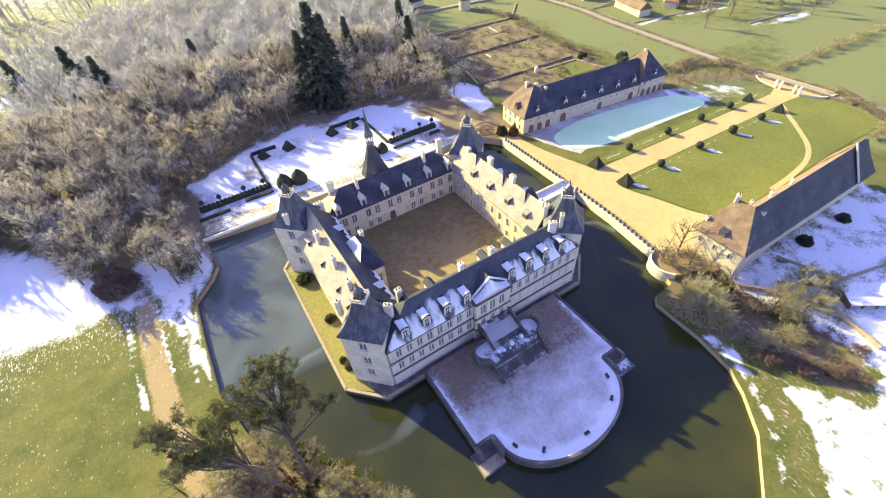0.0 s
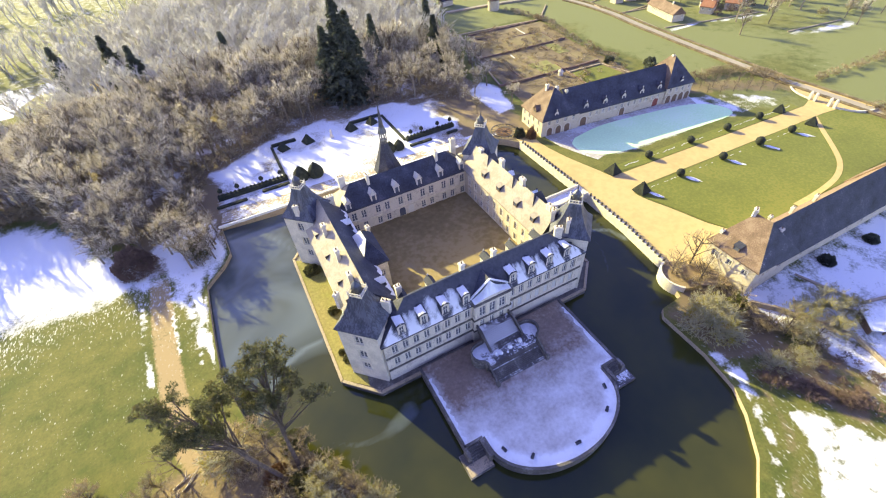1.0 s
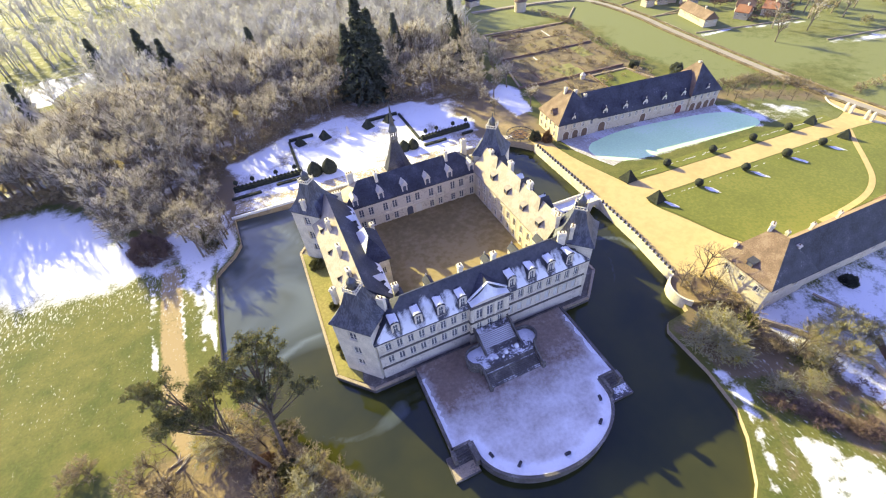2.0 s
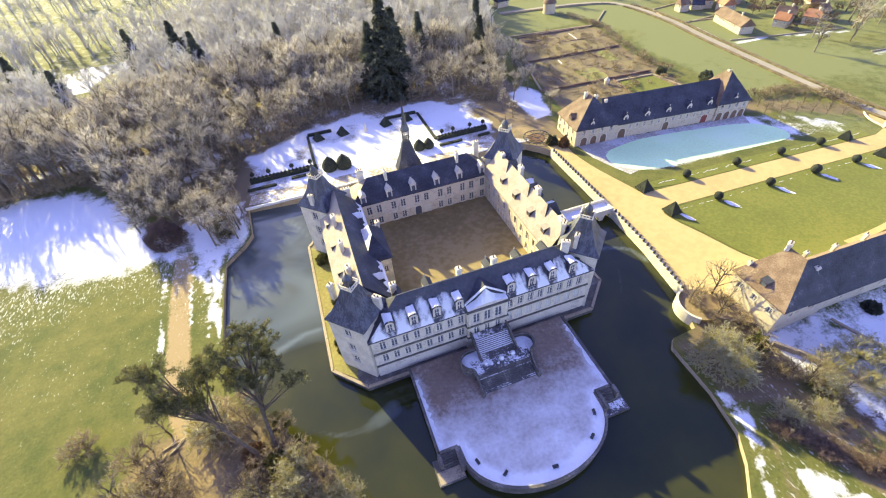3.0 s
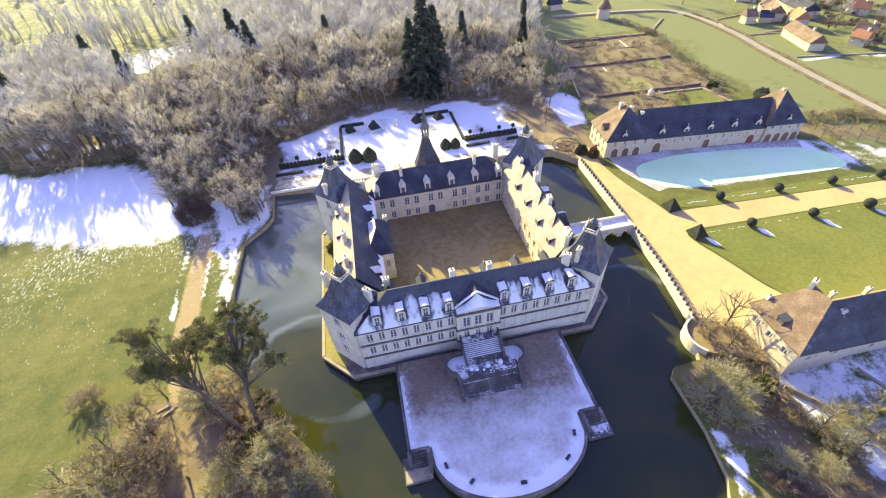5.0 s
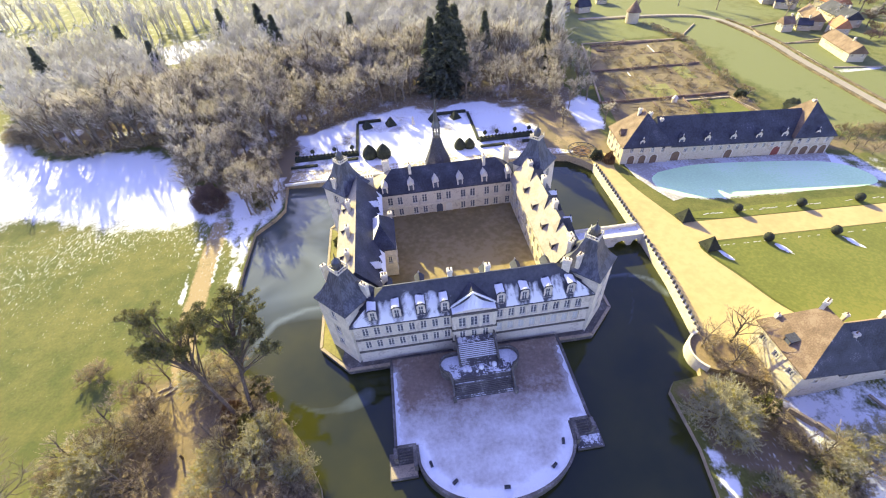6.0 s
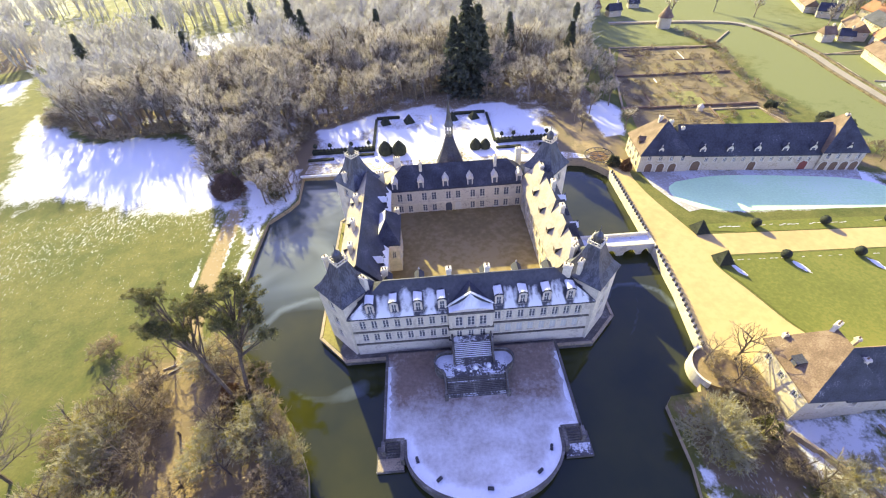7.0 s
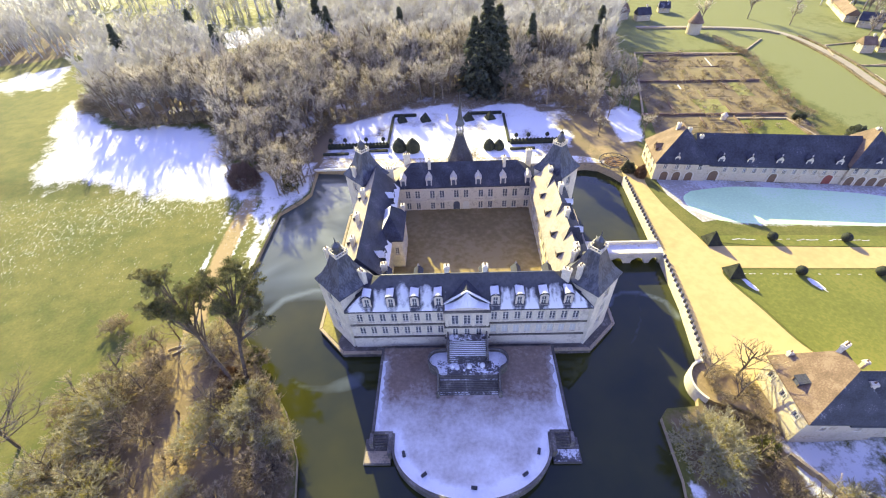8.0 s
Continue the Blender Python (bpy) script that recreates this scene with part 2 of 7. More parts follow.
# ---- building helpers ----
class Geo:
    """A mesh in the making: corners, faces and their material slots."""

    def __init__(self):
        self.v, self.f, self.m = [], [], []

    def face(self, pts, mat=0):
        k = len(self.v)
        self.v += [tuple(p) for p in pts]
        self.f.append(tuple(range(k, k + len(pts))))
        self.m.append(mat)

    def solid(self, verts, faces, mat=0):
        k = len(self.v)
        self.v += [tuple(p) for p in verts]
        self.f += [tuple(k + i for i in f) for f in faces]
        self.m += [mat] * len(faces)

    def box(self, x0, y0, z0, x1, y1, z1, mat=0):
        self.solid([(x0, y0, z0), (x1, y0, z0), (x1, y1, z0), (x0, y1, z0), (x0, y0, z1), (x1, y0, z1), (x1, y1, z1), (x0, y1, z1)],
                   [(0, 3, 2, 1), (4, 5, 6, 7), (0, 1, 5, 4), (1, 2, 6, 5), (2, 3, 7, 6), (3, 0, 4, 7)], mat)

    def prism(self, pts, z0, z1, mat=0, taper=1.0, top=None):
        """An outline (counter-clockwise) drawn up from z0 to z1, drawn in towards its middle by taper."""
        n = len(pts)
        cx, cy = sum(p[0] for p in pts) / n, sum(p[1] for p in pts) / n
        up = [(cx + (p[0] - cx) * taper, cy + (p[1] - cy) * taper, z1) for p in pts]
        self.solid([(*p, z0) for p in pts] + up, [tuple(reversed(range(n)))] + [(i, (i + 1) % n, n + (i + 1) % n, n + i) for i in range(n)], mat)
        self.face(up, mat if top is None else top)

    def ring(self, cx, cy, r, n=12, turn=0.0):
        return [(cx + r * math.cos(2 * math.pi * i / n + turn), cy + r * math.sin(2 * math.pi * i / n + turn)) for i in range(n)]

    def lathe(self, cx, cy, profile, n=12, mat=0, turn=0.0):
        """A turned body from (radius, height) pairs, closed at both ends."""
        rows = [[(*p, z) for p in self.ring(cx, cy, max(r, 0.001), n, turn)] for r, z in profile]
        verts = [p for row in rows for p in row]
        faces = [(k * n + i, k * n + (i + 1) % n, (k + 1) * n + (i + 1) % n, (k + 1) * n + i) for k in range(len(rows) - 1) for i in range(n)]
        faces += [tuple(reversed(range(n))), tuple((len(rows) - 1) * n + i for i in range(n))]
        self.solid(verts, faces, mat)

    def limb(self, a, b, ra, rb, n=4, mat=0):
        """A tapered branch from a to b."""
        a, b = Vector(a), Vector(b)
        d = (b - a).normalized()
        s = d.orthogonal().normalized()
        t = d.cross(s)
        k = len(self.v)
        for p, r in ((a, ra), (b, rb)):
            for i in range(n):
                w = 2 * math.pi * i / n
                self.v.append(tuple(p + (s * math.cos(w) + t * math.sin(w)) * r))
        for i in range(n):
            self.f.append((k + i, k + (i + 1) % n, k + n + (i + 1) % n, k + n + i))
            self.m.append(mat)

    def wall(self, p0, p1, z0, z1, thick, holes=(), mat=0):
        """An upright wall from p0 to p1, its outer face on the right of that way, with openings (u0, u1, v0, v1) through it."""
        p0, p1 = Vector((*p0, 0)), Vector((*p1, 0))
        length = (p1 - p0).length
        u = (p1 - p0) / length
        out = Vector((u.y, -u.x, 0))
        us = sorted({0.0, length, *(h[0] for h in holes), *(h[1] for h in holes)})
        vs = sorted({z0, z1, *(h[2] for h in holes), *(h[3] for h in holes)})
        at = lambda a, v, d: p0 + u * a + Vector((0, 0, v)) - out * d  # noqa: E731
        for a, b in zip(us, us[1:]):
            for c, e in zip(vs, vs[1:]):
                ma, mc = (a + b) / 2, (c + e) / 2
                if any(h[0] < ma < h[1] and h[2] < mc < h[3] for h in holes):
                    continue
                self.face([at(a, c, 0), at(b, c, 0), at(b, e, 0), at(a, e, 0)], mat)
                self.face([at(b, c, thick), at(a, c, thick), at(a, e, thick), at(b, e, thick)], mat)
        for a, b, c, e in holes:
            self.face([at(a, c, 0), at(a, e, 0), at(a, e, thick), at(a, c, thick)], mat)
            self.face([at(b, e, 0), at(b, c, 0), at(b, c, thick), at(b, e, thick)], mat)
            self.face([at(b, c, 0), at(a, c, 0), at(a, c, thick), at(b, c, thick)], mat)
            self.face([at(a, e, 0), at(b, e, 0), at(b, e, thick), at(a, e, thick)], mat)
        self.face([at(0, z1, 0), at(length, z1, 0), at(length, z1, thick), at(0, z1, thick)], mat)

    def hip(self, x0, y0, x1, y1, ze, zr, hips=(0, 0), along="x", mats=(0, 0, 0, 0), drop=0.35, lift=0.0):
        """A pitched roof on a rectangle, ridge along x or y, hipped by so many metres at each end; mats: the slopes to -y, +x, +y, -x."""
        lo = ze - drop
        c = [(x0, y0), (x1, y0), (x1, y1), (x0, y1)]
        if along == "x":
            ym = (y0 + y1) / 2
            a, b = (x0 + hips[0], ym, zr), (x1 - hips[1], ym, zr)
            slopes = [((0, 1), (b, a)), ((1, 2), (b,)), ((2, 3), (a, b)), ((3, 0), (a,))]
        else:
            xm = (x0 + x1) / 2
            a, b = (xm, y0 + hips[0], zr), (xm, y1 - hips[1], zr)
            slopes = [((0, 1), (a,)), ((1, 2), (b, a)), ((2, 3), (b,)), ((3, 0), (a, b))]
        for (i, j), top in slopes:
            mat = mats[i]
            self.face([(*c[i], ze), (*c[j], ze), *top], mat)
            self.face([(*c[i], lo), (*c[j], lo), (*c[j], ze), (*c[i], ze)], mat)
        self.face([(*p, lo) for p in reversed(c)], mats[0])

    def moved(self, m):
        self.v = [tuple(m @ Vector(p)) for p in self.v]
        return self

    def mesh(self, name, mats, smooth=False):
        me = bpy.data.meshes.new(name)
        me.from_pydata(self.v, [], self.f)
        for m in mats:
            me.materials.append(m)
        me.polygons.foreach_set("material_index", self.m)
        if smooth:
            me.polygons.foreach_set("use_smooth", [True] * len(self.f))
        me.update()
        return me


def thing(name, place=(0, 0, 0), label="", category="", group="", kind=""):
    ob = new(name)
    ob.location = place
    return tagged(ob, label, category, group, kind)


def part(name, geo, mats, parent, label="", m=None, smooth=False):
    """One mesh object under a thing or a part. geo is drawn in world places unless m gives its pose under the parent."""
    me = geo if isinstance(geo, bpy.types.Mesh) else geo.mesh(name, mats if isinstance(mats, (list, tuple)) else [mats], smooth)
    ob = new(name, me)
    ob.parent = parent
    if m is not None:
        ob.matrix_basis = m
    else:
        ob.matrix_parent_inverse = Matrix.Translation(-parent.location)
    return tagged(ob, label)


def structure(name, geo, mats, label="", category="", smooth=False):
    me = geo.mesh(name, mats if isinstance(mats, (list, tuple)) else [mats], smooth)
    return tagged(new(name, me), label, category, "", "structure")


def facing(p, way, z=0.0):
    """The pose at p whose local -y looks along the level direction way."""
    return Matrix.Translation((p[0], p[1], z)) @ Matrix.Rotation(math.atan2(way[1], way[0]) + math.pi / 2, 4, "Z")


WINDOWS = {}


def window_meshes(w, h, shut=False):
    """A wooden window of two leaves with glazing bars, and its panes; local -y is outside, its foot in the middle."""
    key = (round(w, 2), round(h, 2), shut)
    if key not in WINDOWS:
        g, p = Geo(), Geo()
        t, d = 0.13, 0.08
        for x in (-w / 2, w / 2 - t):
            g.box(x, 0, 0, x + t, d, h)
        for z in (0, h - t):
            g.box(-w / 2 + t, 0.004, z, w / 2 - t, d, z + t)
        g.box(-t * 0.7, -0.01, t, t * 0.7, d, h - t)
        for k in (1, 2):
            z = h * k / 3
            g.box(-w / 2 + t, 0.012, z - 0.035, w / 2 - t, d - 0.01, z + 0.035)
        p.box(-w / 2 + 0.02, 0.035, 0.02, w / 2 - 0.02, 0.06, h - 0.02)
        s = Geo()
        for x in (-w / 2 - 0.2, w / 2):
            s.box(x, -0.285, -0.02, x + 0.2, -0.21, h + 0.02)
        s.box(-w / 2 - 0.28, -0.34, -0.2, w / 2 + 0.28, -0.21, -0.02)
        s.box(-w / 2 - 0.26, -0.31, h + 0.02, w / 2 + 0.26, -0.21, h + 0.24)
        WINDOWS[key] = g.mesh("window", [wood_frame]), p.mesh("pane", [shutter_paint if shut else glass]), s.mesh("surround", [stone_pale])
    return WINDOWS[key]


def put_window(parent, p0, p1, u, z, w, h, depth=0.22, name="window", shut=False):
    """A window in the opening of a wall from p0 to p1 that is centred u along it, its foot at z."""
    a = Vector(p1) - Vector(p0)
    a.normalize()
    out = Vector((a.y, -a.x))
    c = Vector(p0) + a * u - out * depth
    frame_me, pane_me, edge_me = window_meshes(w, h, shut)
    base = Matrix.Translation(-parent.location) if parent.parent is None else Matrix()
    ob = part(name, frame_me, None, parent, "", base @ facing(c, out, z))
    part("pane", pane_me, None, ob, "", Matrix())
    part("surround", edge_me, None, ob, "", Matrix())
    return ob


def facade(parent, g, p0, p1, z0, z1, rows, thick=0.6, mat=0, name="window", shut=()):
    """A wall with rows of windows: rows of (centres along it, foot, width, height)."""
    holes = [(u - w / 2, u + w / 2, z, z + h) for us, z, w, h in rows for u in us]
    g.wall(p0, p1, z0, z1, thick, holes, mat)
    for us, z, w, h in rows:
        for u in us:
            put_window(parent, p0, p1, u, z, w, h, name=name, shut=z in shut)


def spaced(a, b, n):
    return [a + (b - a) * i / (n - 1) for i in range(n)] if n > 1 else [(a + b) / 2]

# ---- ground, moat and water ----
from mathutils.geometry import delaunay_2d_cdt

ARC = [(50.6 + 5.2 * math.cos(a), -13 + 5.2 * math.sin(a)) for a in [radians(d) for d in range(120, 246, 18)]]
MOAT = [(-58.6, 49.5), (-58.9, 34), (-58.8, 18), (-55.5, 5), (-47, -6), (-38, -17), (-33, -27), (-31, -37), (-27, -47), (-16, -56), (0, -60.5),
        (17.5, -57), (27.4, -50.2), (32.8, -44), (35.8, -39), (37.3, -31), (37.6, -19.5), (39.2, -17.8), (45.5, -17.4)] + ARC[::-1][1:] + [
        (50.2, -7.5), (52.4, 8), (53.5, 25), (54.6, 62), (52, 66), (48.5, 70), (44, 71.2), (39, 70.5), (34, 71.5), (-30, 71.8), (-51.5, 73.8), (-50.8, 60), (-53, 56)]


def inside(x, y, poly):
    hit = False
    for (ax, ay), (bx, by) in zip(poly, poly[1:] + poly[:1]):
        if (ay > y) != (by > y) and x < (bx - ax) * (y - ay) / (by - ay) + ax:
            hit = not hit
    return hit


def ease(a, b, x):
    t = min(1, max(0, (x - a) / (b - a)))
    return t * t * (3 - 2 * t)


def edge_distance(x, y, poly):
    best = 1e9
    for (ax, ay), (bx, by) in zip(poly, poly[1:] + poly[:1]):
        dx, dy = bx - ax, by - ay
        t = max(0, min(1, ((x - ax) * dx + (y - ay) * dy) / (dx * dx + dy * dy)))
        best = min(best, math.hypot(x - ax - t * dx, y - ay - t * dy))
    return best


def zone(x, y, poly, soft=3.0):
    """1 inside the outline, 0 outside, with a soft edge."""
    d = edge_distance(x, y, poly)
    return ease(-soft, soft, d if inside(x, y, poly) else -d)


def height(x, y):
    """The lie of the land above the water."""
    low = ease(-40, -56, x) * ease(74, 60, y) + ease(-8, -22, y) * ease(30, 20, abs(x - 20) - 22) + ease(-4, -24, y) * ease(10, -30, x)
    yard = ease(-24, -30, y) * ease(40, 48, x) * 0.5
    return 2.5 - 1.3 * min(1, low) - yard * (1 - min(1, low)) + 0.25 * noise.noise((x * 0.03, y * 0.03, 0)) * ease(0, 60, edge_distance(x, y, MOAT)) * (0 if 54 < x < 290 and y > -14 else 1)


def strip(pts, x, y, half, soft=1.0):
    """1 on a line through pts, half metres to each side."""
    best = 1e9
    for (ax, ay), (bx, by) in zip(pts, pts[1:]):
        dx, dy = bx - ax, by - ay
        t = max(0, min(1, ((x - ax) * dx + (y - ay) * dy) / (dx * dx + dy * dy)))
        best = min(best, math.hypot(x - ax - t * dx, y - ay - t * dy))
    return ease(half + soft, half - soft, best)


FROST_LAWN = [(66, 50), (71, 40), (80, 36), (130, 33), (156, 28), (160, 33), (150, 46), (134, 54), (66, 61)]
GARDEN = [(-54, 74.5), (40, 72), (44, 90), (46, 116), (20, 126), (-24, 124), (-52, 106)]
PROMONTORY = [(-78, 60), (-70, 78), (-52, 78), (-50, 60), (-58, 49), (-58.5, 26), (-62, 26), (-66, 44)]
SNOW_FIELD = [(-158, 72), (-141, 67), (-112, 61), (-91, 58), (-77, 55), (-72, 66), (-84, 80), (-96, 102), (-112, 114), (-150, 116), (-172, 130), (-192, 156), (-182, 122), (-166, 94)]
SNOW_FAR = [(-345, 152), (-245, 152), (-204, 158), (-226, 198), (-246, 176), (-345, 188)]
WOODS = [(-215, 205), (-176, 140), (-148, 112), (-112, 113), (-98, 103), (-86, 80), (-68, 76), (-58, 86), (-56, 104), (-28, 119), (0, 130), (36, 119), (56, 106), (66, 134), (92, 200), (110, 260), (80, 330), (-60, 330), (-90, 270), (-104, 238), (-120, 205), (-150, 205), (-170, 240)]
KITCHEN = [(74, 84), (132, 78), (136, 100), (138, 130), (146, 168), (100, 176), (84, 140)]
BANK_PATH = [(47, -31), (45.7, -33), (42, -38.8), (39.2, -44.7), (36.3, -50), (31.4, -54.4), (25.1, -58.2), (14, -65)]
SNOW_BANK = [(40, -46.5), (37.5, -52), (33, -57.5), (24, -65), (18, -72), (50, -80), (72, -66), (62, -55), (52, -58)]
HEDGE_BANK = [(43, -41), (47, -36), (56, -36), (58, -44), (54, -56), (50, -58), (44, -46)]
BANK = [(39, -29), (60, -30), (72, -38), (74, -70), (20, -72), (18, -60), (30, -50), (36, -40)]
YARD = [(56.5, -23.5), (124, -23.5), (125, -60), (84, -75), (58, -58), (60, -46), (57, -36)]
UNDER_PINES = [(-74, 0), (-58, 6), (-46, -6), (-36, -18), (-30, -38), (-28, -50), (-60, -56), (-84, -34), (-84, -12)]


def layers(x, y):
    """How much snow, leaf litter and gravel lies here, 0 to 1."""
    # far snow is partly real, partly haze put into the ground's colour
    if x < -350 or x > 300 or y > 420 or y < -140:
        far = 0.5 + 0.5 * noise.noise((x * 0.012, y * 0.012, 3))
        return (0.26 + 0.3 * far if x < 70 else 0.15), 0.0, 0.0
    snow, litter, stones = 0.1 + 0.26 * ease(190, 230, y) * ease(90, 40, x), 0.0, 0.0
    dx, dy = (4.5 * noise.noise((x * 0.07, y * 0.07, k)) + 2.2 * noise.noise((x * 0.25, y * 0.25, k)) for k in (11, 12))
    snow = max(snow, (0.7 - 0.26 * ease(130, 138, x) + 0.3 * noise.noise((x * 0.35, y * 0.12, 71))) * zone(x, y, FROST_LAWN, 3), (0.62 + 0.3 * noise.noise((x * 0.08, y * 0.08, 61))) * zone(x + 1.4 * dx, y + 1.4 * dy, GARDEN, 6), (0.62 + 0.25 * noise.noise((x * 0.3, y * 0.12, 4)) + ease(62, 46, y) * (0.5 * noise.noise((x * 1.1, y * 0.14, 3)) - 0.08)) * zone(x, y, PROMONTORY, 3), 0.8 * zone(x + dx, y + 2 * dy, SNOW_FIELD, 17), 0.75 * zone(x + dx, y + 2 * dy, SNOW_FAR, 18))
    if x > 180 and y > 30:
        snow = max(snow, 0.12 + 0.3 * noise.noise((x * 0.02 + y * 0.01, y * 0.045, 51)))
        snow = max(snow, (0.5 + 0.35 * noise.noise((x * 0.12, y * 0.3, 53))) * strip([(190, 113), (215, 109), (250, 98)], x, y, 2.4, 2.2), (0.42 + 0.4 * noise.noise((x * 0.05, y * 0.5, 52))) * strip([(231, 70), (267, 64)], x, y, 5.0, 3.0))
    woods = zone(x + dx, y + dy, WOODS, 6)
    edge = ease(-84, -72, x) * ease(74, 62, x) * ease(56, 64, y) * ease(175, 150, y)
    litter = max(litter, 0.62 * edge, 0.8 * woods, 0.75 * zone(x, y, UNDER_PINES, 5), 0.58 * zone(x, y, HEDGE_BANK, 2), 0.52 * zone(x, y, [(44, -28), (60, -27), (74, -38), (66, -56), (50, -56), (43, -42)], 3), 0.66 * zone(x, y, [(38, -18), (57, -14), (62, -30), (50, -40), (39, -34)], 2))
    snow = snow * (1 - 0.6 * woods) * (1 - 0.6 * zone(x, y, UNDER_PINES, 4))
    snow = max(snow, woods * (0.34 + 0.4 * noise.noise((x * 0.09, y * 0.09, 21))) * ease(190, 120, y))
    snow = max(snow, (0.6 + 0.22 * noise.noise((x * 0.12, y * 0.12, 41)) + 0.2 * noise.noise((x * 0.5, y * 0.5, 42))) * zone(x, y, YARD, 2))
    snow = max(snow, 0.66 * zone(x, y, [(60, 86), (69, 84), (76, 110), (70, 118), (60, 114)], 3))
    litter = max(litter, 0.22 * zone(x, y, [(46, 74), (62, 76), (72, 110), (62, 112), (48, 112)], 4), 0.55 * strip([(128, 62), (150, 54), (172, 38), (176, 20)], x, y, 7, 4))
    # the track along the pond and its wheel lines
    line = [(-70.5, 66), (-70, 40), (-68.5, 12), (-65.5, 1), (-62, -14), (-58.3, -27.4), (-55, -42)]
    track = strip(line, x, y, 3.2, 1.2)
    stones = max(stones, 0.62 * track * ease(66, 56, y) * ease(-14, 2, y))
    snow = snow * (1 - 0.3 * track)
    for k, half, end in ((-4.4, 1.0, 24), (-2.0, 0.7, 36), (2.4, 0.8, 30), (6.2, 1.1, 24), (9.6, 0.9, 20)):
        snow = max(snow, (0.40 + 0.6 * noise.noise((x * 1.7, y * 0.13, k))) * strip([(-70.5 + k, 66), (-70 + k, 40), (-69 + k, end)], x, y, half, 0.9))
    litter = max(litter, 0.75 * strip([(58, 70), (63, 84), (66, 100), (64, 130), (60, 150)], x, y, 3.2, 1.5))
    snow = snow * (1 - 0.8 * strip([(58, 70), (63, 84), (66, 100), (64, 130), (60, 150)], x, y, 3.2, 1.5))
    # the bank and its narrow path
    path = strip(BANK_PATH, x, y, 1.3, 0.5)
    litter = max(litter, 0.42 * path)
    snow = max(snow, (0.44 + 0.35 * noise.noise((x * 0.5, y * 0.5, 31))) * strip([(38.4, -30), (37.8, -37), (36.6, -42), (31.5, -50), (23, -57.5)], x, y, 1.3, 0.8), (0.6 + 0.36 * noise.noise((x * 0.55, y * 0.55, 43))) * zone(x + 0.5 * dx, y + 0.5 * dy, SNOW_BANK, 2), (0.5 + 0.3 * noise.noise((x * 0.3, y * 0.3, 44))) * strip([(38.8, -33), (39.6, -38), (39, -42)], x, y, 2.0, 1.2))
    snow = snow * (1 - path)
    stones = max(stones, (0.48 + 0.3 * noise.noise((x * 0.2, y * 0.2, 81))) * zone(x, y, [(44, 74), (60, 73), (64, 84), (58, 100), (46, 98)], 3))
    stones = max(stones, (0.45 + 0.35 * noise.noise((x * 0.16, y * 0.16, 83))) * zone(x, y, UNDER_PINES, 5))
    snow = max(snow, (0.72 + 0.35 * noise.noise((x * 0.3, y * 0.3, 82))) * zone(x, y, [(60, 84), (70, 87), (74, 106), (65, 115), (60, 107)], 2))
    litter = max(litter, 0.8 * ease(1.1, 0.9, math.hypot((x + 290) / 66, (y - 232) / 40)))
    return min(1, snow), min(1, litter), min(1, stones)


def ground_sheet():
    pts, edges = [Vector(p) for p in MOAT], [(i, (i + 1) % len(MOAT)) for i in range(len(MOAT))]
    step = 3.0
    for i in range(-84, 98):
        for j in range(-38, 84):
            x, y = i * step + 0.7 * (j % 2), j * step
            if edge_distance(x, y, MOAT) > 1.2 and not (inside(x, y, MOAT)):
                pts.append(Vector((x, y)))
    for x0, x1, y0, y1, fine in ((14, 76, -84, -26, 1.0), (-90, -56, -4, 84, 1.2), (-62, 62, 74, 130, 1.6)):
        for i in range(int((x1 - x0) / fine)):
            for j in range(int((y1 - y0) / fine)):
                x, y = x0 + (i + 0.5 * (j % 2)) * fine, y0 + j * fine
                if not inside(x, y, MOAT) and edge_distance(x, y, MOAT) > 0.8:
                    pts.append(Vector((x + 0.013, y + 0.017)))
    for r, n in ((330, 60), (500, 60), (900, 40), (2000, 32), (4500, 32)):
        pts += [Vector((20 + r * math.cos(2 * math.pi * k / n), 60 + r * math.sin(2 * math.pi * k / n))) for k in range(n)]
    vs, _, fs, *_ = delaunay_2d_cdt(pts, edges, [], 0, 0.001)
    g = Geo()
    g.v = [(v.x, v.y, height(v.x, v.y)) for v in vs]
    for f in fs:
        cx, cy = sum(vs[i].x for i in f) / 3, sum(vs[i].y for i in f) / 3
        if not inside(cx, cy, MOAT):
            g.f.append(tuple(f))
            g.m.append(0)
    return g


def lay(ob):
    """Write the snow, litter and gravel layers of a ground mesh."""
    me = ob.data
    values = [layers(v.co.x, v.co.y) for v in me.vertices]
    values = [(*v, (0.32 + 0.10 * noise.noise((p.co.x * 0.04, p.co.y * 0.04, 5))) * ease(-58, -64, p.co.x) * (0.6 + 0.4 * ease(-10, 50, p.co.y)) * ease(66, 60, p.co.y) + 0.3 * zone(p.co.x, p.co.y, BANK, 3) + 0.13 * zone(p.co.x, p.co.y, SNOW_FIELD, 20) * ease(-58, -64, p.co.x) + 0.34 * ease(-90, -70, p.co.x) * ease(76, 66, p.co.x) * ease(100, 110, p.co.y) * ease(150, 135, p.co.y)) for v, p in zip(values, me.vertices)]
    # fields beyond the alley and kitchen garden, paled to imitate haze
    far_haze = [(0.62 + 0.34 * noise.noise((v.co.x * 0.02, v.co.y * 0.03, 91))) * max(ease(138, 152, v.co.x), ease(172, 182, v.co.y) * ease(80, 92, v.co.x)) for v in me.vertices]
    me.attributes.new("far_haze", "FLOAT", "POINT").data.foreach_set("value", far_haze)
    for k, name in enumerate(("snow", "litter", "gravel", "fleck")):
        me.attributes.new(name, "FLOAT", "POINT").data.foreach_set("value", [v[k] for v in values])


ground = structure("ground", ground_sheet(), ground_mat, "winter grass and woodland floor with patches of melting snow", "ground", True)
lay(ground)

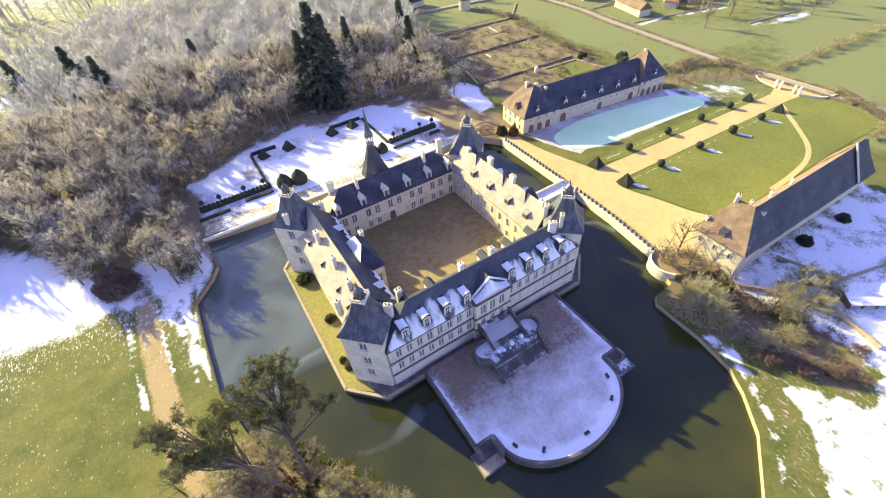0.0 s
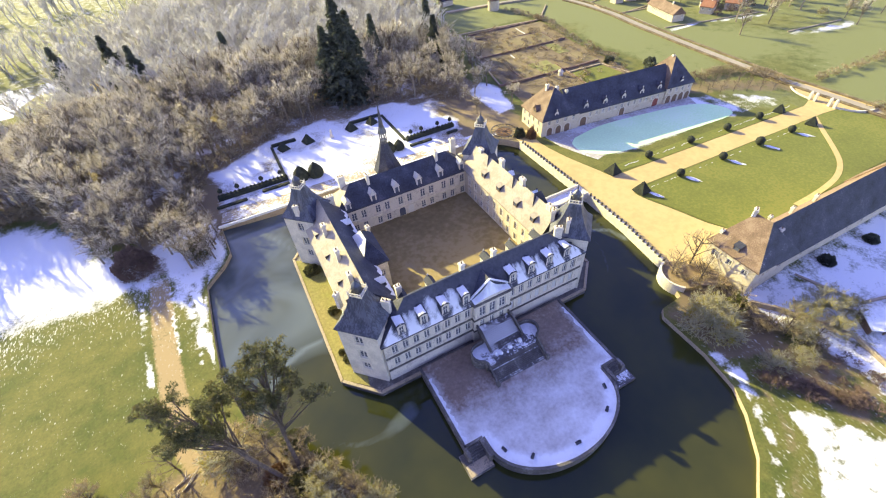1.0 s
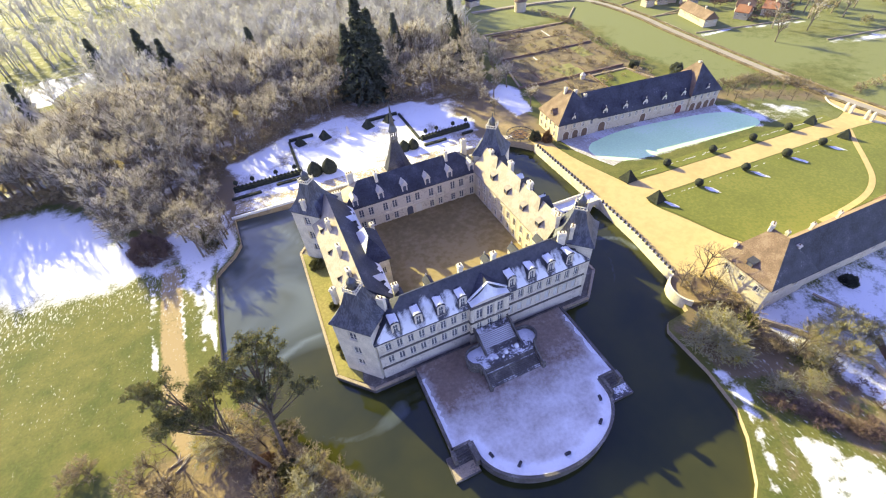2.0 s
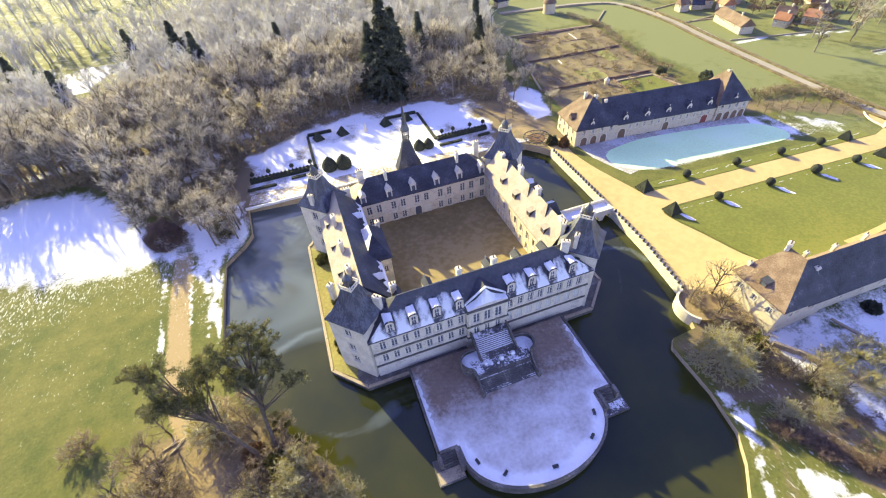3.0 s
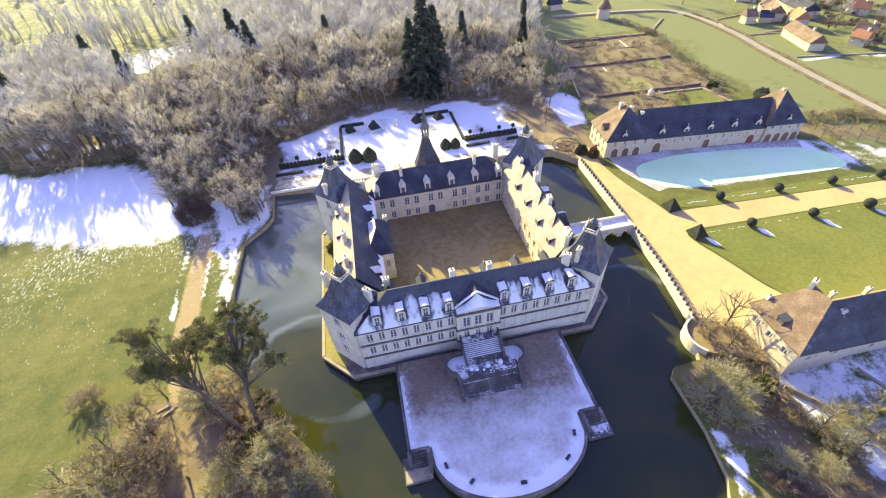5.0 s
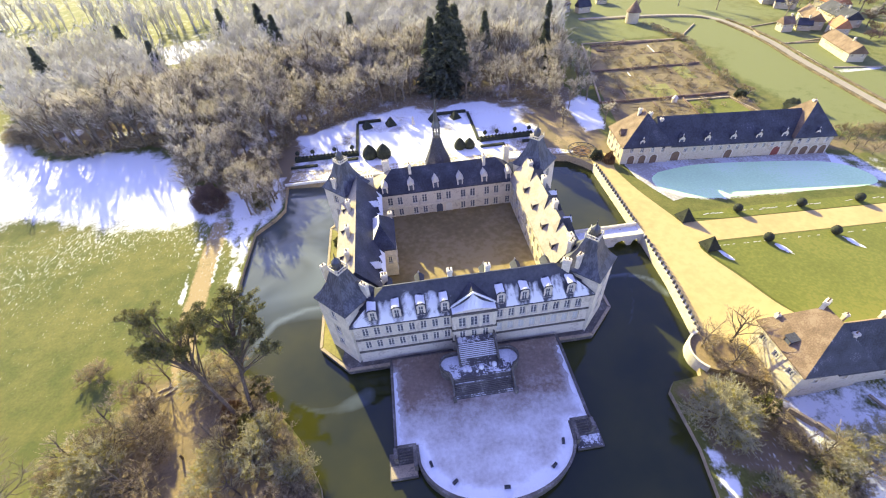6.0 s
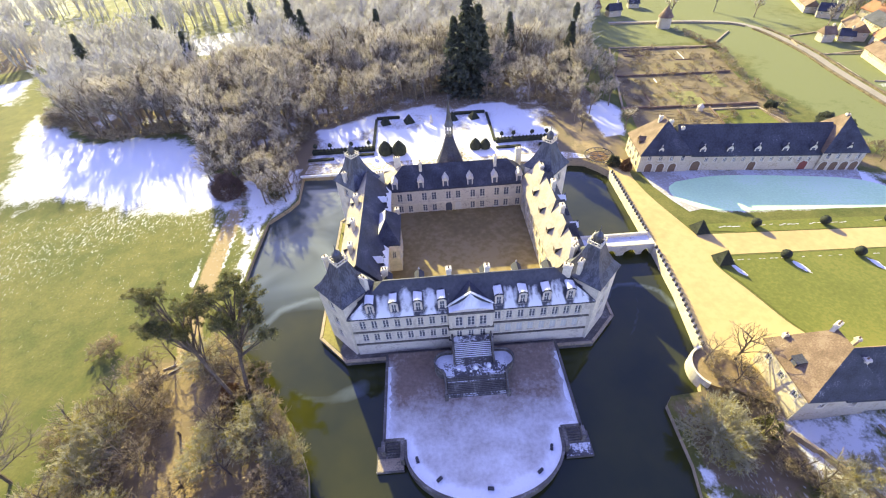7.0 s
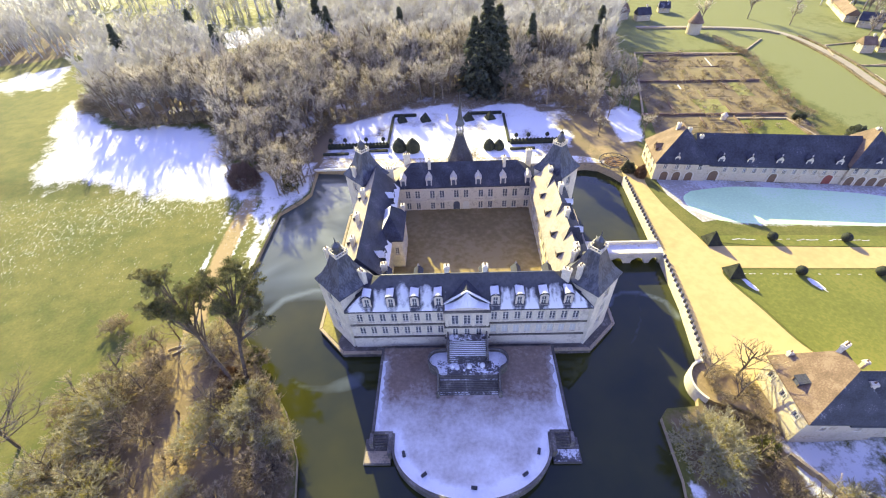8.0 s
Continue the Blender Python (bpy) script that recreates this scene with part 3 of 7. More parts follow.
g = Geo()
for (ax, ay), (bx, by) in zip(MOAT, MOAT[1:] + MOAT[:1]):
    za, zb = height(ax, ay), height(bx, by)
    g.face([(ax, ay, -1.5), (bx, by, -1.5), (bx, by, zb), (ax, ay, za)])
structure("moat_wall", g, wall_stone, "stone lining along the edge of the moat", "retaining wall")

g = Geo()
NX, NY = 126, 144
for j in range(NY + 1):
    for i in range(NX + 1):
        g.v.append((-64 + 126 * i / NX, -66 + 144 * j / NY, 0))
for j in range(NY):
    for i in range(NX):
        k = j * (NX + 1) + i
        g.f.append((k, k + 1, k + NX + 2, k + NX + 1))
        g.m.append(0)
water = structure("water", g, water_mat, "still green moat water with thin ice sheets and streaks", "water", True)
ICE = [max(ease(-6, 26, y) * ease(-20, -36, x) * 0.42 + 0.10 * ease(60, 72, y),
           0.5 * strip([(-54, 3), (-51, 8), (-47.5, 14), (-40, 17), (-36, 17)], x, y, 1.4, 1.6),
           0.44 * strip([(-42, -7.4), (-37, -10.8), (-31.5, -12), (-28, -11.2), (-25, -9.6)], x, y, 1.0 + 0.1 * max(0, x + 42), 1.8),
           0.5 * strip([(36, 10), (37, 12.4), (40, 13.8), (44.3, 13.8), (48, 12), (50, 10.5), (51, 6)], x, y, 0.9, 1.5),
           0.44 * strip([(32.2, 4), (35.8, 11.3), (38.5, 14.4), (40.4, 14.9), (43, 13.6), (43.4, 9.7), (41.8, 4.9), (38.6, -0.4), (34.5, -5.2)], x, y, 0.4, 1.9),
           0.5 * strip([(-48.7, 63), (-44.4, 67), (-39.6, 64), (-34.3, 53)], x, y, 1.0, 1.2)) for x, y, _ in g.v]
water.data.attributes.new("ice", "FLOAT", "POINT").data.foreach_set("value", ICE)

ISLAND = [(-28.4, -3.8), (27.6, -3.8), (34.8, 3.2), (34.8, 47), (26.5, 57.5), (-26.5, 57.5), (-35.2, 47), (-35.2, 3.2)]
g = Geo()
g.prism(ISLAND, -1.5, 1.3)
structure("island", g, stone_dark, "dark stone base of the castle island", "island")
g = Geo()
g.prism([(-34.9, 3.6), (-30.0, -0.9), (-28.6, 8), (-28.6, 42), (-34.9, 46.5)], 1.0, 1.42)
structure("grass_strip", g, ground_material("bank_grass", (0.20, 0.19, 0.05), (0.25, 0.21, 0.07)), "yellow-green grass strip at the foot of the wall", "lawn")
g = Geo()
for (ax, ay), (bx, by) in zip(ISLAND, ISLAND[1:] + ISLAND[:1]):
    d = Vector((bx - ax, by - ay)).normalized()
    o = Vector((d.y, -d.x)) * 0.1
    i = Vector((-d.y, d.x)) * 0.55
    g.prism([(ax + o.x, ay + o.y), (bx + o.x, by + o.y), (bx + i.x - d.x * 0.4, by + i.y - d.y * 0.4), (ax + i.x + d.x * 0.4, ay + i.y + d.y * 0.4)], 1.1, 1.55)
structure("island_kerb", g, wall_stone, "pale stone coping round the castle island", "kerb")

# ---- terrace ----
def terrace_outline(inset=0.0):
    w, a, b = 19.0 - inset, 15 - inset, 10.2 - inset
    arc = [(a * math.cos(t), -24.6 + b * math.sin(t)) for t in [radians(d) for d in range(-172, -7, 6)]]
    return [(-w, -3.4), (-w, -22.8), (-15 + inset, -22.8), *arc, (15 - inset, -22.8), (w, -22.8), (w, -3.4)]


g = Geo()
T0 = terrace_outline()
g.prism(T0, -1.5, 2.5)
structure("terrace_base", g, stone_dark, "dark stone wall of the terrace standing in water", "terrace")
g = Geo()
TI = terrace_outline(0.35)
pts = [Vector(p) for p in TI]
edges = [(i, (i + 1) % len(TI)) for i in range(len(TI))]
pts += [Vector((x * 0.9, y * 0.9)) for x in range(-21, 22) for y in range(-39, -3) if inside(x * 0.9, y * 0.9, TI) and edge_distance(x * 0.9, y * 0.9, TI) > 0.4]
vs, _, fs, *_ = delaunay_2d_cdt(pts, edges, [], 1, 0.001)
g.v, g.f = [(v.x, v.y, 2.54) for v in vs], [tuple(f) for f in fs]
g.m = [0] * len(g.f)
terrace = structure("terrace_floor", g, terrace_mat, "gravel terrace half covered by thin trodden snow", "terrace")


def terrace_snow(x, y):
    d = edge_distance(x, y, TI)
    s = 0.47 * ease(-9.5, -23, y) + 0.34 * ease(2.4, 0.6, d) * ease(-4, -7, y) + 0.5 * ease(3.2, 1.0, d) * ease(-22, -27, y)
    return min(0.95, s + 0.12 * ease(-25, -30, y) + 0.16 * noise.noise((x * 0.12, y * 0.3, 2)) * ease(-12, -16, y))


terrace.data.attributes.new("snow", "FLOAT", "POINT").data.foreach_set("value", [terrace_snow(v[0], v[1]) for v in g.v])
g = Geo()
rim_rnd = random.Random(77)
last = None
for (ax, ay), (bx, by) in zip(TI, TI[1:]):
    d = Vector((bx - ax, by - ay))
    if d.length < 0.05:
        continue
    n = max(1, int(d.length / 0.8))
    inn = Vector((-d.y, d.x)).normalized()
    for k in range(n):
        p, q = Vector((ax, ay)) + d * (k / n), Vector((ax, ay)) + d * ((k + 1) / n)
        wide = rim_rnd.uniform(0.35, 1.15)
        wp, last = (last if last is not None else wide), wide
        if p.y > -6:
            continue
        g.face([(*(p + inn * 0.08), 2.62), (*(q + inn * 0.08), 2.62), (*(q + inn * wide), 2.556), (*(p + inn * wp), 2.556)])
structure("rim_snow", g, snow_mat, "line of snow left inside the terrace parapet", "snow")
g = Geo()
for (ax, ay), (bx, by) in zip(T0, T0[1:]):
    if math.hypot(bx - ax, by - ay) < 0.05:
        continue
    d = Vector((bx - ax, by - ay)).normalized()
    o, i = Vector((-d.y, d.x)) * -0.12, Vector((-d.y, d.x)) * 0.4
    g.prism([(ax + o.x, ay + o.y), (bx + o.x, by + o.y), (bx + i.x, by + i.y), (ax + i.x, ay + i.y)], 2.3, 2.95)
structure("terrace_parapet", g, stone_dark, "low dark stone parapet round the terrace", "parapet")


def bastion(side):
    """A boat stair with a landing at the water, at the shoulder of the terrace."""
    b = thing("boat_landing", (side * 17.5, -24.5, 0), "dark stone boat landing with steps at the terrace", "landing", "boat landings")
    X = lambda a, c: (min(side * a, side * c), max(side * a, side * c))  # noqa: E731
    g = Geo()
    x0, x1 = X(15.2, 20.4)
    g.box(x0, -27.6, -1.5, x1, -22.9, 0.7)
    part("platform", g, stone_dark, b)
    for a, c, y in ((15.0, 15.7, -26.6), (18.6, 19.3, -24.9)):
        g = Geo()
        x0, x1 = X(a, c)
        g.box(x0, y, 0.7, x1, -22.9, 3.2)
        part("pier", g, stone_dark, b)
    for k in range(5):
        x0, x1 = X(15.7, 18.6)
        g = Geo()
        g.box(x0, -24.9 + 0.36 * k, 0.7, x1, -22.9, 1.05 + 0.35 * k)
        part("step", g, stone_dark, b)
    g = Geo()
    x0, x1 = X(15.3, 20.2)
    g.box(x0, -27.4, 0.704, x1, -25.2, 0.74)
    part("floor", g, patchy_snow if side > 0 else wall_stone, b)


bastion(-1)
bastion(1)

# ---- chateau ----
chateau = thing("chateau", (0, 22, 1.3), "limestone chateau round a square court, slate roofs with melting snow", "castle")
COURT, EAVE = 6.0, 14.4
g = Geo()
g.box(-18.6, 6.8, 1.3, 20.1, 43.4, COURT)
part("courtyard", g, court_gravel, chateau, "damp brown gravel court")

# front wing
g = Geo()
us = [26 + s * (5.76 + 2.46 * k) for s in (-1, 1) for k in range(8)]
left = [u - 0.7 for u in us if u < 26]
right = [u - 30.7 for u in us if u > 26]
rows = lambda a: [(a, 10.4, 1.35, 2.75), (a, 6.0, 1.35, 2.7)]  # noqa: E731
facade(chateau, g, (-25.3, -2), (-4.7, -2), 1.3, EAVE, rows([u for u in left]))
facade(chateau, g, (4.7, -2), (25.6, -2), 1.3, EAVE, rows([u for u in right]), shut=(6.0,))
g.wall((25.6, -2), (25.6, 0.5), 1.3, EAVE, 0.6)
g.wall((-25.3, 0.5), (-25.3, -2), 1.3, EAVE, 0.6)
facade(chateau, g, (25.6, 7.4), (-25.3, 7.4), 1.3, EAVE, [(spaced(7.5, 43, 12), 10.5, 1.2, 2.4), (spaced(7.5, 43, 12), 6.6, 1.2, 2.4)])
part("front_wall", g, stone, chateau)
for z, d, h in ((13.95, 0.32, 0.45), (9.35, 0.22, 0.45), (5.1, 0.26, 0.4)):
    for x0, x1 in ((-25.3, -4.75), (4.75, 25.6)):
        g = Geo()
        g.box(x0, -2 - d, z, x1, -1.99, z + h)
        part("string_course", g, stone_dark, chateau, "dark weathered stone band")
g = Geo()
g.hip(-25.8, -2.45, 26.1, 7.8, EAVE + 0.1, 20.2, (8, 8), "x", (0, 0, 0, 0))
part("front_roof", g, [slate], chateau, "dark slate roof")
g = Geo()
NU, NV = 200, 20
for j in range(NV + 1):
    v = j / NV
    for i in range(NU + 1):
        u = i / NU
        x0, x1 = -25.8 + 8 * v, 26.1 - 8 * v
        g.v.append((x0 + (x1 - x0) * u, -2.47 + (2.675 + 2.45) * v, EAVE + 0.125 + (20.2 - EAVE - 0.1) * v))
for j in range(NV):
    for i in range(NU):
        k = j * (NU + 1) + i
        g.f.append((k, k + 1, k + NU + 2, k + NU + 1))
        g.m.append(0)
drift = part("snow_drift", g, slate_drift, chateau, "melting snow lying in drifts on slate")


def drift_depth(x, z):
    v = (z - EAVE) / (20.2 - EAVE)
    gap = abs(((abs(x) - 5.85) / 4.95 + 0.5) % 1 - 0.5)
    between = ease(0.12, 0.36, gap)
    top = 0.66 + 0.16 * noise.noise((x * 0.25, 7, 0)) + (0.08 if x < 0 else 0)
    streak = 0.22 * noise.noise((x * 1.6, z * 0.5, 4)) + 0.1 * noise.noise((x * 4, z * 1.5, 9))
    return (0.63 * (0.30 + 0.70 * between) + 1.5 * streak) * ease(top + 0.16, top - 0.2, v) * ease(3.5, 5.5, abs(x)) + 0.2 * ease(0.2, 0.0, v)


drift.data.attributes.new("snow", "FLOAT", "POINT").data.foreach_set("value", [drift_depth(p[0], p[2]) for p in g.v])
g = Geo()
g.box(-17.8, 2.55, 20.1, 18.1, 2.8, 20.35)
part("ridge", g, lead, chateau)

# central pavilion
g = Geo()
CW = 4.72
facade(chateau, g, (-CW, -2.9), (CW, -2.9), 1.3, 15.0, [([CW - 2.55, CW, CW + 2.55], 10.1, 1.6, 3.3), ([CW - 2.55, CW, CW + 2.55], 6.1, 1.25, 2.7)])
g.wall((CW, -2.9), (CW, -1.4), 1.3, 15.0, 0.6)
g.wall((-CW, -1.4), (-CW, -2.9), 1.3, 15.0, 0.6)
part("pavilion_wall", g, stone, chateau)
g = Geo()
for z, d, h in ((14.6, 0.45, 0.5), (9.3, 0.25, 0.45), (5.5, 0.25, 0.35)):
    g.box(-CW - 0.2, -2.9 - d, z, CW + 0.2, -2.0, z + h)
part("cornice", g, stone_dark, chateau)
g = Geo()
for x in (-4.45, -1.55, 1.1, 4.05):
    g.box(x, -3.05, 6, x + 0.42, -2.89, 14.6)
part("pilaster", g, stone_pale, chateau)
g = Geo()
A, yF = 19.1, -1.35
g.face([(-4.9, yF, 15.0), (4.9, yF, 15.0), (0, yF, A)], 2)
for q in (-1, 1):
    for y0, y1, lift, slot in ((yF - 0.25, yF + 0.15, 0.32, 1), (yF + 0.15, 2.2, 0.2, 2)):
        g.solid([(q * 5.2, y0, 15.0), (q * 5.2, y1, 15.0), (0, y1, A), (0, y0, A), (q * 5.2, y0, 15 + lift), (q * 5.2, y1, 15 + lift), (0, y1, A + lift), (0, y0, A + lift)],
                [(0, 1, 2, 3), (4, 7, 6, 5), (0, 3, 7, 4), (1, 0, 4, 5), (2, 1, 5, 6)], slot)
part("pediment", g, [stone, snow_mat, slate], chateau, "triangular pediment edged with snow")
g = Geo()
for k in range(12):
    a, b = -4.6 + 9.2 * k / 12, -4.6 + 9.2 * (k + 1) / 12
    hump = lambda x: 15.5 + 3.35 * max(0.0, 1 - abs(x) / 4.6) ** 2.3  # noqa: E731
    foot_z = lambda x: 15.2 + 0.75 * (1 - (x / 4.6) ** 2)  # noqa: E731
    g.face([(a, -3.0, foot_z(a)), (b, -3.0, foot_z(b)), (b, yF - 0.03, hump(b)), (a, yF - 0.03, hump(a))], 0)
    g.face([(a, -3.02, 15.05), (b, -3.02, 15.05), (b, -3.0, foot_z(b)), (a, -3.0, foot_z(a))], 1)
part("cornice_snow", g, [snow_mat, stone], chateau, "snow bank behind a low curved stone gable")


# dormers, chimneys
def dormer_geo(w, h, d, cheek=0):
    """A stone dormer: local -y is its front, its foot on the eaves; cheek: the slot of its sides."""
    g = Geo()
    g.wall((-w / 2, 0), (w / 2, 0), 0, h, 0.25, [(w / 2 - w * 0.3, w / 2 + w * 0.3, 0.35, h - 0.25)], 0)
    g.face([(-w / 2, d, 0), (-w / 2, 0, 0), (-w / 2, 0, h), (-w / 2, d, h)], cheek)
    g.face([(w / 2, 0, 0), (w / 2, d, 0), (w / 2, d, h), (w / 2, 0, h)], cheek)
    top = h + w * 0.62
    g.face([(-w / 2, 0.02, h), (w / 2, 0.02, h), (0, 0.02, top)], 0)
    e = 0.16
    for s in (-1, 1):
        g.solid([(s * (w / 2 + e), -e, h - 0.1), (s * (w / 2 + e), d, h - 0.1), (0, d, top), (0, -e, top),
                 (s * (w / 2 + e), -e, h + 0.1), (s * (w / 2 + e), d, h + 0.1), (0, d, top + 0.2), (0, -e, top + 0.2)],
                [(0, 1, 2, 3), (4, 7, 6, 5), (0, 3, 7, 4), (1, 0, 4, 5)], 1)
    g.lathe(0, 0.05, [(0.16, top), (0.22, top + 0.25), (0.04, top + 0.75)], 6, 0)
    return g


DORMERS = {}


def put_dormer(parent, p, way, z, w, h, d, mats, cheek=0):
    key = (w, h, d, mats[0].name, mats[1].name, cheek)
    if key not in DORMERS:
        glassy = Geo()
        glassy.box(-w * 0.3, 0.12, 0.35, w * 0.3, 0.16, h - 0.25)
        DORMERS[key] = dormer_geo(w, h, d, cheek).mesh("dormer", list(mats)), glassy.mesh("pane", [glass])
    ob = part("dormer", DORMERS[key][0], None, parent, "", Matrix.Translation(-parent.location) @ facing(p, way, z))
    part("pane", DORMERS[key][1], None, ob, "", Matrix())
    return ob


FRONT = {}


def put_front_dormer(parent, p, z, k):
    """A round-headed stone dormer with dark slate cheeks and snow left on its small roof."""
    w, h, d, n = 1.75, 2.9, 3.7, 8
    if not FRONT:
        for side in (0, 1):
            g = Geo()
            g.wall((-w / 2, 0), (w / 2, 0), 0, h, 0.25, [(-w * 0.3 + w / 2, w * 0.3 + w / 2, 0.45, h - 0.2)], 0)
            arc = [(w / 2 * math.cos(math.pi * i / n), h + 0.62 * math.sin(math.pi * i / n)) for i in range(n + 1)]
            g.face([(x, 0.01, v) for x, v in arc] + [(-w / 2, 0.01, h)][:0], 0)
            g.face([(-w / 2, d, 0), (-w / 2, 0, 0), (-w / 2, 0, h), (-w / 2, d, h)], 1)
            g.face([(w / 2, 0, 0), (w / 2, d, 0), (w / 2, d, h), (w / 2, 0, h)], 1)
            big = [(x * 1.14, v + 0.05 + 0.12 * (v - h)) for x, v in arc]
            for (ax, az), (bx, bz), i in zip(big, big[1:], range(n)):
                g.face([(ax, -0.18, az), (ax, d, az), (bx, d, bz), (bx, -0.18, bz)], 1)
                g.face([(ax, -0.18, az - 0.16), (ax, -0.18, az), (bx, -0.18, bz), (bx, -0.18, bz - 0.16)], 1)
                if (1 <= i <= 6) if side else (2 <= i <= 7):
                    far = 2.5 + 0.25 * math.cos(0.8 * i + side)
                    g.face([(ax, 0.05, az + 0.06), (ax, far, az + 0.06), (bx, far, bz + 0.06), (bx, 0.05, bz + 0.06)], 2)
            g.box(-w / 2 - 0.12, -0.2, -0.1, w / 2 + 0.12, 0.1, 0.3, 0)
            g.lathe(0, 0.0, [(0.14, h + 0.6), (0.18, h + 0.85), (0.03, h + 1.15)], 6, 0)
            FRONT[side] = g.mesh("dormer", [stone, slate, snow_mat])
        f = Geo()
        for x in (-w * 0.3, -0.05, w * 0.3 - 0.1):
            f.box(x, 0.1, 0.45, x + 0.1, 0.16, h - 0.2)
        for v in (0.45, 1.5, h - 0.3):
            f.box(-w * 0.3, 0.104, v, w * 0.3, 0.156, v + 0.1)
        FRONT["frame"] = f.mesh("window_frame", [wood_frame])
        f = Geo()
        f.box(-w * 0.3, 0.17, 0.45, w * 0.3, 0.2, h - 0.2)
        FRONT["pane"] = f.mesh("pane", [glass])
    ob = part("dormer", FRONT[k % 2], None, parent, "", Matrix.Translation(-parent.location) @ facing(p, (0, -1), z))
    part("window_frame", FRONT["frame"], None, ob, "", Matrix())
    part("pane", FRONT["pane"], None, ob, "", Matrix())


SHEDS = {}


def put_shed_dormer(parent, p, way, z, w, h, d, front=None, roof=None):
    """A plain dormer with a dark opening, slate cheeks and a lean-to roof; local -y is its front."""
    key = (w, h, d, front is None)
    if key not in SHEDS:
        g = Geo()
        g.wall((-w / 2, 0), (w / 2, 0), -0.4, h, 0.15, [(0.14, w - 0.14, 0.25, h - 0.12)], 0)
        for s in (-1, 1):
            pts = [(s * w / 2, 0, -0.4), (s * w / 2, d, h + 0.2), (s * w / 2, d, h + 0.5), (s * w / 2, 0, h)]
            g.face(pts if s > 0 else pts[::-1], 1)
        e = 0.15
        g.solid([(-w / 2 - e, -e, h), (w / 2 + e, -e, h), (w / 2 + e, d, h + 0.5), (-w / 2 - e, d, h + 0.5),
                 (-w / 2 - e, -e, h + 0.14), (w / 2 + e, -e, h + 0.14), (w / 2 + e, d, h + 0.64), (-w / 2 - e, d, h + 0.64)],
                [(0, 3, 2, 1), (4, 5, 6, 7), (0, 1, 5, 4), (1, 2, 6, 5), (2, 3, 7, 6), (3, 0, 4, 7)], 2)
        q = Geo()
        q.box(-w / 2 + 0.14, 0.1, 0.25, w / 2 - 0.14, 0.13, h - 0.12)
        SHEDS[key] = g.mesh("dormer", [front or door_wood, slate, roof or slate_sunlit]), q.mesh("pane", [glass])
    ob = part("dormer", SHEDS[key][0], None, parent, "", Matrix.Translation(-parent.location) @ facing(p, way, z))
    part("pane", SHEDS[key][1], None, ob, "", Matrix())


CHIMNEYS = {}


def put_chimney(parent, x, y, z, w, d, h, mat, turn=0.0):
    key = (w, d, h, mat.name)
    if key not in CHIMNEYS:
        c = Geo()
        c.box(-w / 2, -d / 2, 0, w / 2, d / 2, h - 0.55)
        c.box(-w / 2 - 0.14, -d / 2 - 0.14, h - 0.55, w / 2 + 0.14, d / 2 + 0.14, h - 0.3)
        c.box(-w / 2 - 0.05, -d / 2 - 0.05, h - 0.3, w / 2 + 0.05, d / 2 + 0.05, h)
        n = max(1, int(w / 0.6))
        for k in range(n):
            c.lathe(-w / 2 + w * (k + 0.5) / n, 0, [(0.17, h), (0.13, h + 0.45)], 7, 1)
        CHIMNEYS[key] = c.mesh("chimney", [mat, tile])
    return part("chimney", CHIMNEYS[key], None, parent, "", Matrix.Translation(-parent.location) @ Matrix.Translation((x, y, z)) @ Matrix.Rotation(turn, 4, "Z"))


for s in (-1, 1):
    for k in range(4):
        put_front_dormer(chateau, (s * (5.85 + 4.95 * k), -1.75), EAVE + 0.45, k)
for x in (-17.2, -10.3, 3.9, 10.9, 17.6):
    put_dormer(chateau, (x, 7.2), (0, 1), EAVE - 0.1, 1.8, 2.8, 3.4, (stone_pale, slate))
put_chimney(chateau, -4.0, 3.2, 18.5, 1.0, 1.0, 3.6, stone_pale)
put_chimney(chateau, 3.9, 3.2, 18.5, 1.0, 1.0, 3.6, stone_pale)
put_chimney(chateau, 20.4, 1.8, 16.0, 1.7, 1.0, 5.8, stone_pale, -0.5)
put_chimney(chateau, -17.6, 6.2, 16.0, 1.2, 1.0, 4.2, stone_pale)

# far wing
g = Geo()
bays = [x + 18.4 for pair in (-15.5, -8.4, -1.4, 5.7, 12.7, 19.0) for x in (pair - 0.1, pair + 2.7) if x + 18.4 < 37.6]
facade(chateau, g, (-18.4, 43), (20, 43), 1.3, 14.2, [(bays, 10.0, 1.5, 2.7), (bays, 6.1, 1.4, 2.4)])
facade(chateau, g, (26, 51.5), (-26, 51.5), 1.3, 14.2, [(spaced(6, 46, 10), 9.6, 1.2, 2.4)])
part("far_wall", g, stone, chateau)
for z, d, h in ((13.75, 0.35, 0.45), (8.9, 0.2, 0.4)):
    g = Geo()
    g.box(-18.4, 43 - d, z, 20, 43.01, z + h)
    part("court_moulding", g, stone_pale, chateau)
g = Geo()
# the +y and -x slopes take the pale colour of painted sunlight
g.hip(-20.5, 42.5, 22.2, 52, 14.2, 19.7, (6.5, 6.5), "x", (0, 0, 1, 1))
part("far_roof", g, [slate, slate_sunlit], chateau, "dark slate roof")
for x in (-16.6, -9.2, -2.2, 4.8, 11.8, 18.8):
    put_dormer(chateau, (x, 42.9), (0, -1), 14.0, 1.6, 2.6, 3.0, (stone, stone_pale))
put_chimney(chateau, -9.0, 46.4, 16.8, 0.8, 1.1, 4.4, stone_pale)
put_chimney(chateau, 12.2, 46.4, 16.8, 0.8, 1.1, 4.6, stone_pale)
put_chimney(chateau, -15.5, 49, 15.0, 1.8, 1.0, 6.5, stone_pale)
put_chimney(chateau, 19.5, 49.5, 15.0, 1.6, 1.0, 6.5, stone_pale)
